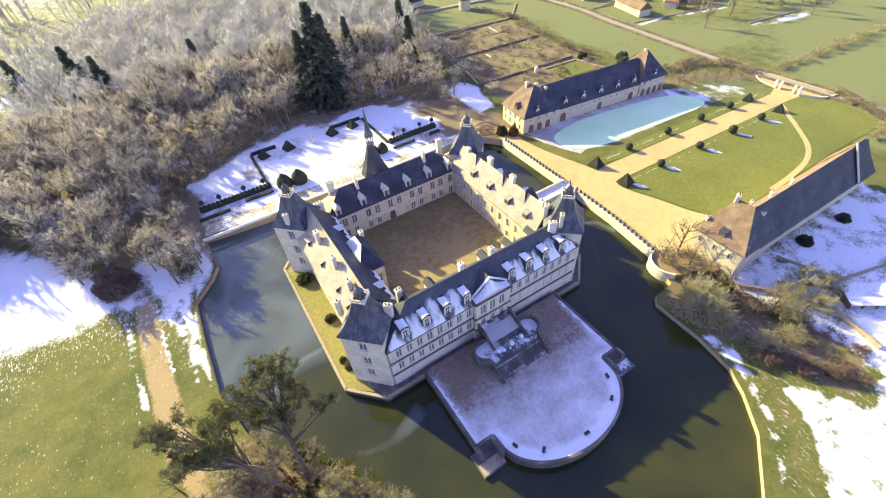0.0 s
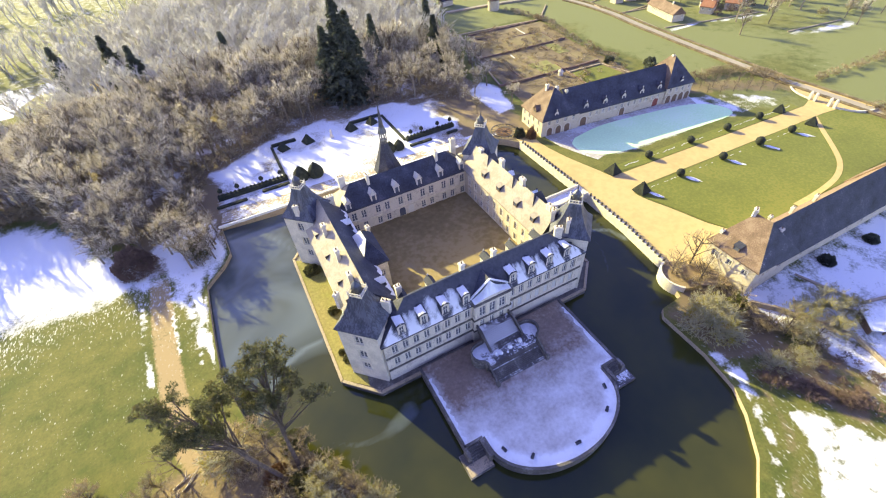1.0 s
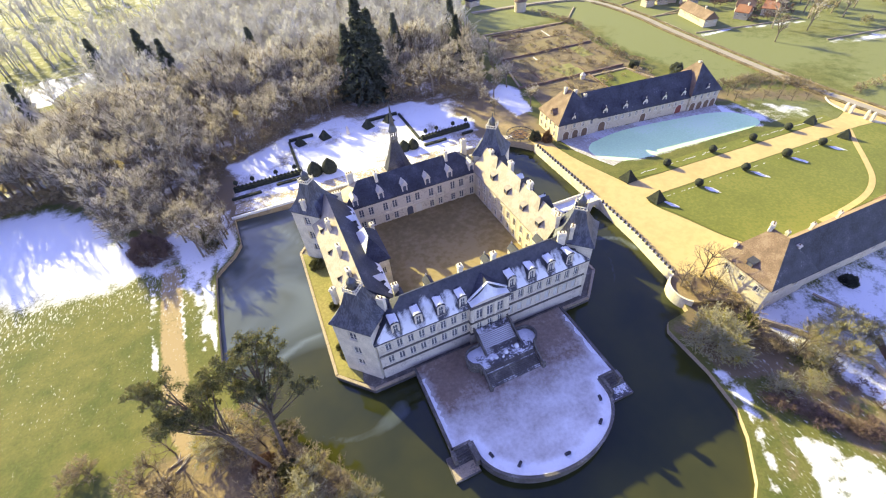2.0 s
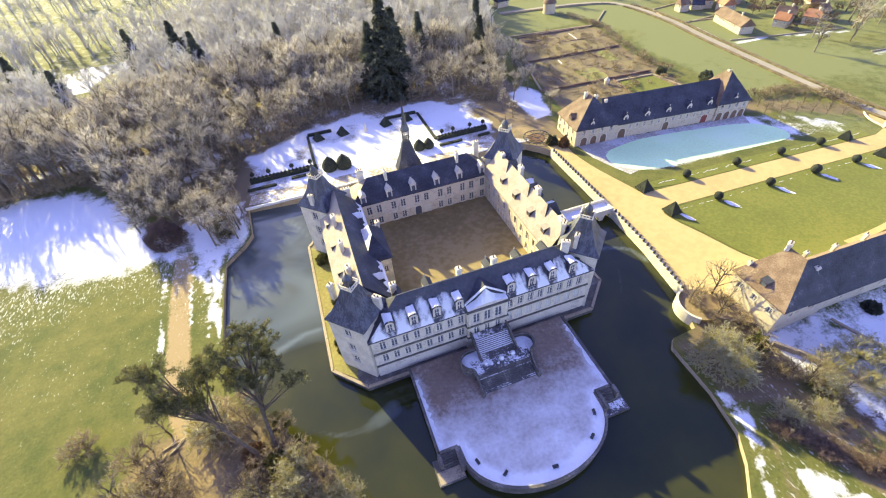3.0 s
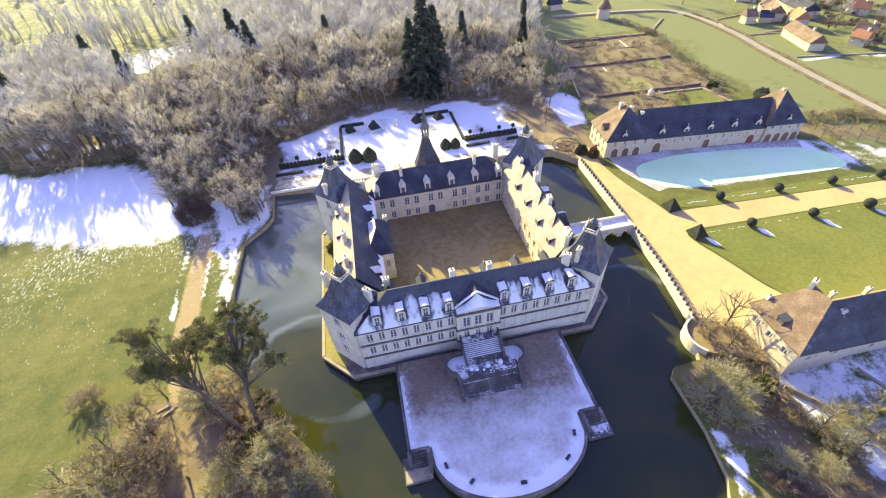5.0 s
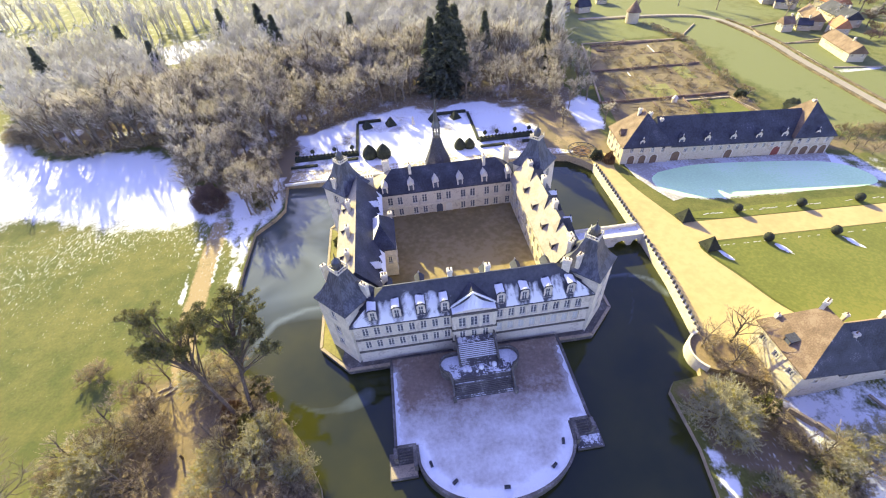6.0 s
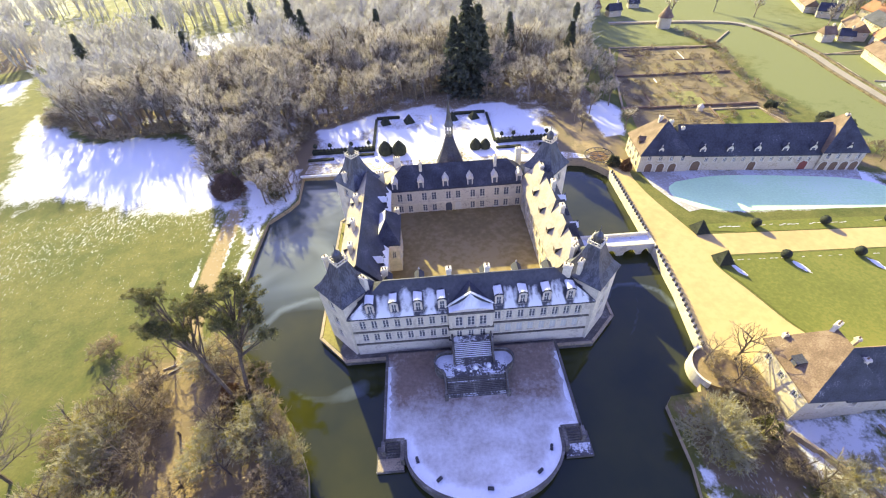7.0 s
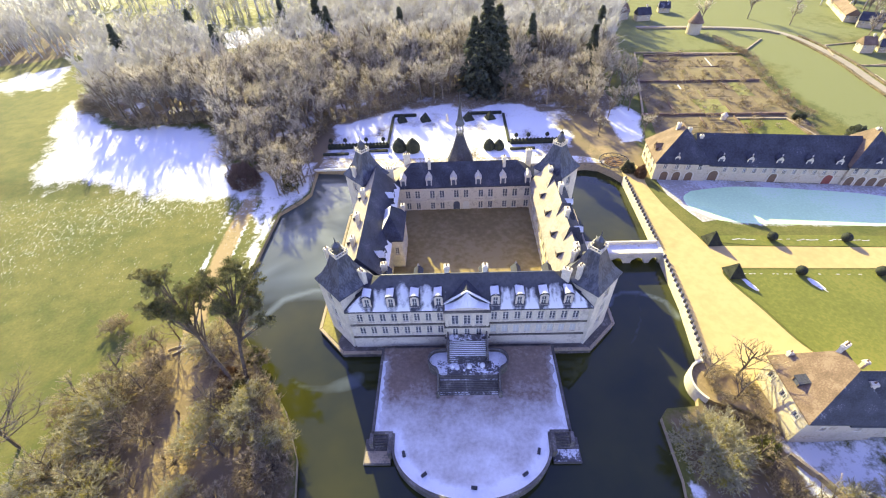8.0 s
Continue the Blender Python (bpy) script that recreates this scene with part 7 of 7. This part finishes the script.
# the two leaning pines
def pine(x, y, crown, radii, seed, label, outliers=()):
    """A tall pine: a leaning stem that forks into long boughs, their ends hung with flat needle clumps."""
    rnd = random.Random(seed)
    base, crown = Vector((x, y, height(x, y) - 0.3)), Vector(crown)
    ob = thing("pine_tree", base, label, "pine tree", "leaning pines")
    wood, leaf = Geo(), Geo()
    top = crown + Vector((0, 0, radii[2] * 0.4))
    pts = [base.lerp(top, t) + Vector((0.45 * math.sin(4 * t + seed), 0.45 * math.cos(3.6 * t + seed), 0)) * t for t in (0, 0.15, 0.3, 0.45, 0.6, 0.75, 0.9, 1.0)]
    for k, (a, b) in enumerate(zip(pts, pts[1:])):
        wood.limb(a, b, 0.46 - 0.052 * k, 0.408 - 0.052 * k, 8)

    def clump(c, r, n):
        for _ in range(n):
            d = Vector((rnd.gauss(0, 1), rnd.gauss(0, 1), rnd.gauss(0, 1))).normalized() * r * rnd.uniform(0.2, 1.0)
            p = c + Vector((d.x, d.y, d.z * 0.5))
            e = (d.normalized() + Vector((rnd.uniform(-1, 1), rnd.uniform(-1, 1), rnd.uniform(-0.2, 1.1)))).normalized() * rnd.uniform(0.28, 0.5)
            q = e.cross(Vector((rnd.uniform(-1, 1), rnd.uniform(-1, 1), rnd.uniform(-1, 1)))).normalized() * 0.085
            o = len(leaf.v)
            leaf.v += [tuple(p - q), tuple(p + q), tuple(p + e)]
            leaf.f.append((o, o + 1, o + 2))
            leaf.m.append(0)

    ends = []
    for k in range(30):
        a = 2.4 * k + rnd.uniform(-0.4, 0.4)
        up = rnd.uniform(-0.9, 1.0)
        out = math.sqrt(1 - up * up * 0.85) * rnd.uniform(0.55, 1.0)
        ends.append(crown + Vector((math.cos(a) * out * radii[0], math.sin(a) * out * radii[1], up * radii[2])))
    for k, end in enumerate(ends + [Vector(p) for p in outliers]):
        t = min(0.97, rnd.uniform(0.42, 0.62) + max(0.0, (end.z - crown.z) / radii[2]) * 0.3)
        root = pts[0].lerp(pts[-1], t)
        knee = root.lerp(end, 0.55) + Vector((rnd.uniform(-0.6, 0.6), rnd.uniform(-0.6, 0.6), rnd.uniform(-0.8, 0.5)))
        wood.limb(root, knee, 0.17, 0.11, 5)
        wood.limb(knee, end, 0.11, 0.04, 4)
        for j in range(6):
            c = knee.lerp(end, rnd.uniform(0.45, 1.08)) + Vector((rnd.uniform(-1, 1), rnd.uniform(-1, 1), rnd.uniform(-0.3, 0.7))) * 1.1
            wood.limb(knee.lerp(end, 0.6), c, 0.05, 0.02, 3)
            clump(c, rnd.uniform(0.55, 1.15), 95)
    for k in range(22):
        t = rnd.uniform(0.25, 0.62)
        root = pts[0].lerp(pts[-1], t)
        a = rnd.uniform(0, 6.3)
        e = root + Vector((math.cos(a), math.sin(a), rnd.uniform(-0.1, 0.6))) * rnd.uniform(2.0, 5.0)
        wood.limb(root, e, 0.085, 0.025, 3)
        for j in range(5):
            q = root.lerp(e, rnd.uniform(0.4, 1))
            wood.limb(q, q + Vector((rnd.uniform(-1, 1), rnd.uniform(-1, 1), rnd.uniform(-0.4, 0.9))) * 1.4, 0.035, 0.012, 3)
    part("trunk", wood, bark, ob)
    part("foliage", leaf, needle, ob, "dark green needle clumps")


pine(-49.6, -12.0, (-58.8, -3.6, 23.2), (6.9, 5.4, 4.4), 21, "tall pine leaning over the track with dark needle clumps")
pine(-47.6, -11.6, (-46.2, -2.6, 23.0), (6.8, 5.6, 5.2), 22, "tall upright pine beside the moat with dark needle clumps", [(-38.6, -8.4, 19.5), (-39.8, -7.6, 20.0)])

# undergrowth round the pines and on the banks
rnd = random.Random(31)
for k in range(106):
    for _ in range(50):
        x, y = rnd.uniform(-88, -28), rnd.uniform(-56, 2)
        if inside(x, y, UNDER_PINES) and not inside(x, y, MOAT) and strip([(-68.5, 12), (-65.5, 1), (-62, -14), (-58.3, -27.4), (-55, -42)], x, y, 2.4 if y > -12 else 1.6, 0.8) < 0.2:
            break
    else:
        continue
    kinds = (shrub_kinds, thin_kinds, lichen_kinds)[0 if rnd.random() < 0.6 else (1 if rnd.random() < 0.5 else 2)]
    big = kinds is not shrub_kinds
    put_tree(kinds[k % 2], x, y, "bare tangled shrub in brown undergrowth" if not big else "small bare tree in brown undergrowth", "shrub" if not big else "tree", "undergrowth", rnd.uniform(0.8, 1.35) * (0.75 if big else 1), rnd.uniform(0, 6.3), "shrub" if not big else "small_tree", ("stem", "brush") if not big else ("trunk", "crown"))
for x, y, s in ((-47, -11, 1.1), (-43.5, -14, 1.2), (-40, -19, 1.25), (-37.5, -23, 1.2), (-36, -29, 1.2), (-52, -13, 1.0)):
    put_tree(shrub_kinds[int(-x) % 3], x, y, "dense bare shrub at the water's edge", "shrub", "waterside shrubs", s, x, "shrub", ("stem", "brush"))


def evergreen_bush(x, y, r, h, seed, mat, label, name="evergreen_bush", z=None):
    rnd = random.Random(seed)
    leaf = Geo()
    for k in range(int(2600 * max(1.0, (r / 3.2) ** 2))):
        d = Vector((rnd.gauss(0, 1), rnd.gauss(0, 1), abs(rnd.gauss(0, 1)))).normalized()
        q = 0.75 + 0.25 * noise.noise(d * 2.2 + Vector((seed, 0, 0)))
        p = Vector((d.x * r, d.y * r, d.z * h)) * q * rnd.uniform(0.75, 1.05)
        e = (d + Vector((rnd.uniform(-1, 1), rnd.uniform(-1, 1), rnd.uniform(-0.5, 1)))).normalized() * 0.42
        s = e.cross(Vector((rnd.uniform(-1, 1), rnd.uniform(-1, 1), rnd.uniform(-1, 1)))).normalized() * 0.15
        kf = len(leaf.v)
        leaf.v += [tuple(p - s), tuple(p + s), tuple(p + e)]
        leaf.f.append((kf, kf + 1, kf + 2))
        leaf.m.append(0)
    ob = thing(name, (x, y, height(x, y) if z is None else z), label, "bush", "evergreen bushes")
    wood = Geo()
    for k in range(6):
        wood.limb((0, 0, -0.2), (r * 0.5 * math.cos(k), r * 0.5 * math.sin(k), h * 0.6), 0.12, 0.04, 4)
    part("stem", wood, bark, ob, "", Matrix())
    part("foliage", leaf, mat, ob, "", Matrix())


evergreen_bush(-47.5, -5.5, 3.0, 4.5, 1, leaf_yellow, "yellow-green evergreen bush beside the moat")
evergreen_bush(-52, -10, 3.2, 4.0, 2, dead_leaf, "rust-brown bush holding dead leaves under pines")
evergreen_bush(-48, -13, 3.0, 4.0, 3, needle, "dark green bush under the pines")
evergreen_bush(-75.5, 66.5, 6.6, 9.5, 4, twig_dark, "round dense brown bush beside the snowy track", "round_bush")
evergreen_bush(-58.5, 64.0, 3.4, 7.5, 5, needle, "dark green holly on the snowy promontory")
evergreen_bush(53.2, -26.2, 3.0, 5.6, 6, leaf_yellow, "yellow-green ivy bush beside the barn gable")
evergreen_bush(57, 66, 2.6, 4.2, 7, needle_dark, "dark clipped bush at the corner of the stables")
evergreen_bush(60, 62.5, 2.2, 5.0, 8, dead_leaf, "brown bush against the stable wall")
for x, y in ((-62, 64), (-58, 70), (-56, 62), (-63, 72), (-54, 66), (-66, 68), (-72, 70), (-60, 60), (-65, 75), (-57, 76), (-70, 78), (-76, 74), (-80, 70), (-54, 80), (-60, 82), (-55, 60), (-74, 82), (-53, 71), (-84, 74)):
    put_tree(forest_kinds[int(-x) % 5], x, y, "bare tree on the snowy promontory", "tree", "promontory trees", rnd.uniform(0.4, 0.6), x, "promontory_tree")
for x, y, r, h in ((-31.6, 39.4, 2.6, 2.6), (-30.6, 22.8, 1.5, 1.8), (-31.8, 7.7, 1.3, 1.7), (-32.6, 10.2, 0.8, 1.0)):
    evergreen_bush(x, y, r, h, int(y), needle, "dark rounded bush at the foot of the castle wall", "wall_bush", 1.4)
# right bank
big_lichen = round_meshes("big_lichen_tree", twig_lichen, twig_lichen, 11.0, 8.6, 71, 110, 11, 11, 0.068, 0.0, 0.8)
put_tree(big_lichen, 43.4, -26.8, "broad bare tree with grey lichen and yellow tufts", "tree", "lichen trees", 0.88, 0.4, "lichen_tree")
for x, y, s in ((45.8, -40.2, 0.58), (68.5, -36.5, 0.85), (62.5, -35.5, 0.7), (57.5, -38.5, 0.62), (72, -40, 0.6), (52.5, -42, 0.5), (65.5, -41.5, 0.55)):
    put_tree(lichen_kinds[int(x) % 2], x, y, "bare lichen-grey tree on the snowy bank", "tree", "lichen trees", s, x, "lichen_tree")
for k in range(18):
    t = k / 17
    x, y = 50.5 + 9 * t + rnd.uniform(-1.6, 1.6), -28 - 14 * t + rnd.uniform(-1.5, 1.5)
    put_tree(shrub_kinds[k % 3] if k % 3 else thin_kinds[k % 2], x, y, "dried brown scrub between the bank path and the farm wall", "shrub", "farm scrub", rnd.uniform(0.5, 0.8), rnd.uniform(0, 6), "shrub", ("stem", "brush"))
for k in range(30):
    t = k / 29
    x, y = 42.2 + 9.5 * t + rnd.uniform(-0.6, 2.2), -42.5 - 13.5 * t + rnd.uniform(0.2, 3.0)
    put_tree(dark_kinds[k % 2], x, y, "dark bare tangled shrub on the snowy bank", "shrub", "bank shrubs", rnd.uniform(0.42, 0.72), rnd.uniform(0, 6), "shrub", ("stem", "brush"))
for k in range(16):
    x, y = rnd.uniform(53, 66), rnd.uniform(-54, -45)
    put_tree(dark_kinds[k % 2], x, y, "low dark bramble in the snow", "shrub", "bank brambles", rnd.uniform(0.25, 0.5), rnd.uniform(0, 6), "bramble", ("stem", "brush"))
for x, y, s in ((55.5, -11.5, 1.1), (48.8, -11.5, 0.8), (52.5, -16.5, 0.9)):
    put_tree(thin_kinds[int(x) % 2], x, y, "slender bare tree on the round bastion", "tree", "bastion trees", s, x)
for k in range(9):
    a = 2 * math.pi * k / 9
    put_tree(shrub_kinds[k % 3], 51.4 + 3.4 * math.cos(a) + 1.2, -13.6 + 3.2 * math.sin(a), "dried brown shrub on the round bastion", "shrub", "bastion shrubs", 0.45, a, "shrub", ("stem", "brush"), 2.5)
for x, y, q in ((55.5, -16.5, 0.6), (56.6, -19.5, 0.7), (54.0, -20.5, 0.65), (51.5, -20.5, 0.6), (56.4, -22.6, 0.55), (49.5, -18.4, 0.5), (57.0, -14.5, 0.5), (47.8, -21.6, 0.6)):
    put_tree(shrub_kinds[int(x) % 3], x, y, "dried brown shrub between the bastion and the barn", "shrub", "bastion shrubs", q, x, "shrub", ("stem", "brush"))
# hedgerows and single trees of the fields
for line, n in ((MEADOW_LINES[0], 44), (MEADOW_LINES[1], 40), (MEADOW_LINES[2], 30), (MEADOW_LINES[3], 26)):
    pts = smooth_line(line, 12)
    for k in range(n):
        x, y = pts[int(k * (len(pts) - 1) / n)]
        put_tree(small_kinds[k % 3], x + rnd.uniform(-1.5, 1.5), y + rnd.uniform(-1.5, 1.5), "bare brown hedgerow shrub", "shrub", "hedgerow", rnd.uniform(0.5, 0.85), rnd.uniform(0, 6), "hedgerow_shrub", ("stem", "brush"))
for x, y, r, s in ((133, 99, 3.0, 1), (146, 86, 3.4, 2), (141, 81, 3.6, 3), (150, 80, 3.2, 4), (145, 78, 3.0, 5)):
    evergreen_bush(x, y, r, r * 1.2, 20 + s, needle_dark, "dark evergreen bush behind the stables")
for x, y, s in ((210, 86, 0.85), (226, 100, 0.9), (244, 92, 0.9), (254, 100, 1.0), (236, 88, 0.8), (262, 108, 0.9), (220, 186, 0.9), (196, 214, 0.9), (60, 118, 0.95), (56, 112, 0.9), (64, 126, 1.0), (54, 106, 0.7), (70, 136, 0.9), (180, 230, 1.0), (150, 226, 1.0), (276, 120, 1.0), (270, 92, 1.0), (284, 104, 1.1)):
    put_tree(forest_kinds[int(x) % 5], x, y, "bare tree at the edge of a field", "tree", "field trees", s * 0.8, x)
for i, (x, y) in enumerate([(164 - 4.6 * k, 38 + 2.6 * k) for k in range(6)] + [(166 - 4.6 * k, 44 + 2.4 * k) for k in range(6)] + [(167 - 4.6 * k, 50 + 2.0 * k) for k in range(6)]):
    put_tree(thin_kinds[i % 2], x, y, "small trained bare fruit tree in rows", "tree", "orchard trees", 0.5, i, "fruit_tree")
for k in range(230):
    x, y = rnd.uniform(76, 148), rnd.uniform(84, 176)
    if inside(x, y, KITCHEN):
        put_tree(small_kinds[k % 3], x, y, "small bare fruit bush among garden beds", "shrub", "kitchen garden bushes", rnd.uniform(0.3, 0.6), x, "fruit_bush", ("stem", "brush"), 2.5)
for k in range(120):
    x, y = rnd.uniform(215, 340), rnd.uniform(60, 270)
    if (y < 0.28 * x + 30 and (y > 86 or x > 262)) or (x > 236 + 0.1 * (y - 140) and y > 128):
        put_tree(forest_kinds[k % 5] if k % 3 else lichen_kinds[k % 2], x, y, "bare tree in the wooded edge of the village", "tree", "village trees", rnd.uniform(0.5, 0.8), x, "village_tree")
for k in range(26):
    x, y = rnd.uniform(50, 80), rnd.uniform(84, 165)
    x += 0.12 * (y - 84)
    if strip([(58, 70), (63, 84), (66, 100), (64, 130), (60, 150)], x, y, 3.5, 1.0) < 0.2 and not inside(x, y, KITCHEN):
        put_tree(forest_kinds[k % 5], x, y, "bare tree between the wood and the kitchen garden", "tree", "garden edge trees", rnd.uniform(0.4, 0.7), x)
for k in range(46):
    x, y = rnd.uniform(206, 290), rnd.uniform(96, 200)
    if strip([(205, 178), (214, 128), (250, 100), (290, 92)], x, y, 9, 4) > 0.3 or x > 232:
        put_tree(dark_kinds[k % 2], x, y, "dark bare garden shrub among village houses", "shrub", "village shrubs", rnd.uniform(0.6, 1.5), x, "garden_shrub", ("stem", "brush"))
evergreen_bush(84.5, -28.4, 2.2, 2.6, 31, needle_dark, "dark ivy-covered bush against the barn wall")
evergreen_bush(102, -29.6, 2.0, 2.2, 32, needle_dark, "dark ivy-covered bush against the barn wall")
# felled logs by the track
log_wood = material("pale_log_wood", (0.42, 0.36, 0.28), 0.9, 1.5, 0.25, 5, 0.4)
for x, y in ((-58.6, -26.6), (-60.2, -17.5)):
    g = Geo()
    g.limb((x, y, 1.0), (x + 0.1, y, 2.9), 0.24, 0.2, 7)
    g.face([(x + 0.1 + 0.2 * math.cos(t), y + 0.2 * math.sin(t), 2.9) for t in [math.pi * i / 3.5 for i in range(7)]])
    tagged(new("wooden_post", g.mesh("wooden_post", [bark])), "dark wooden post standing in the sandy track", "post", "track posts")
for k, (x, y) in enumerate(((-85.5, 5.6), (-83.8, 3.8), (-87, 3.6))):
    put_tree(shrub_kinds[k], x, y, "grey-brown bare bush at the edge of the meadow", "shrub", "meadow shrubs", 0.85, k, "shrub", ("stem", "brush"))
oak = tree_meshes("bare_oak", bark, twig_scrub, 17.0, 95, 0.9, (12, 6, 4, 3), 1.25, 0.03, 0.15, 0.25)
put_tree(oak, -89.4, -24.0, "large dark bare oak at the edge of the undergrowth", "tree", "", 1.0, 0.7, "oak_tree")
brush_rnd = random.Random(64)
for cx, cy, turn, n in ((-71.4, -4.2, 0.55, 9), (-67.6, -1.6, 0.7, 5), (-83.0, -11.4, -0.9, 11), (-80.5, -13.6, -1.2, 6)):
    for k in range(n):
        g = Geo()
        half, thick = brush_rnd.uniform(1.0, 2.2), brush_rnd.uniform(0.08, 0.16)
        g.limb((-half, 0, thick), (half * 0.2, brush_rnd.uniform(-0.2, 0.2), thick + 0.1), thick, thick * 0.8, 6)
        g.limb((half * 0.2, 0, thick + 0.1), (half, brush_rnd.uniform(-0.3, 0.3), thick + brush_rnd.uniform(0, 0.4)), thick * 0.8, thick * 0.4, 6)
        log = tagged(new("log", g.mesh("log", [log_wood])), "cut branch lying in a pile beside the track", "log", "felled logs")
        x, y = cx + brush_rnd.uniform(-1.6, 1.6), cy + brush_rnd.uniform(-1.2, 1.2)
        log.matrix_basis = Matrix.Translation((x, y, height(x, y) - 0.03)) @ Matrix.Rotation(turn + brush_rnd.uniform(-0.5, 0.5), 4, "Z")
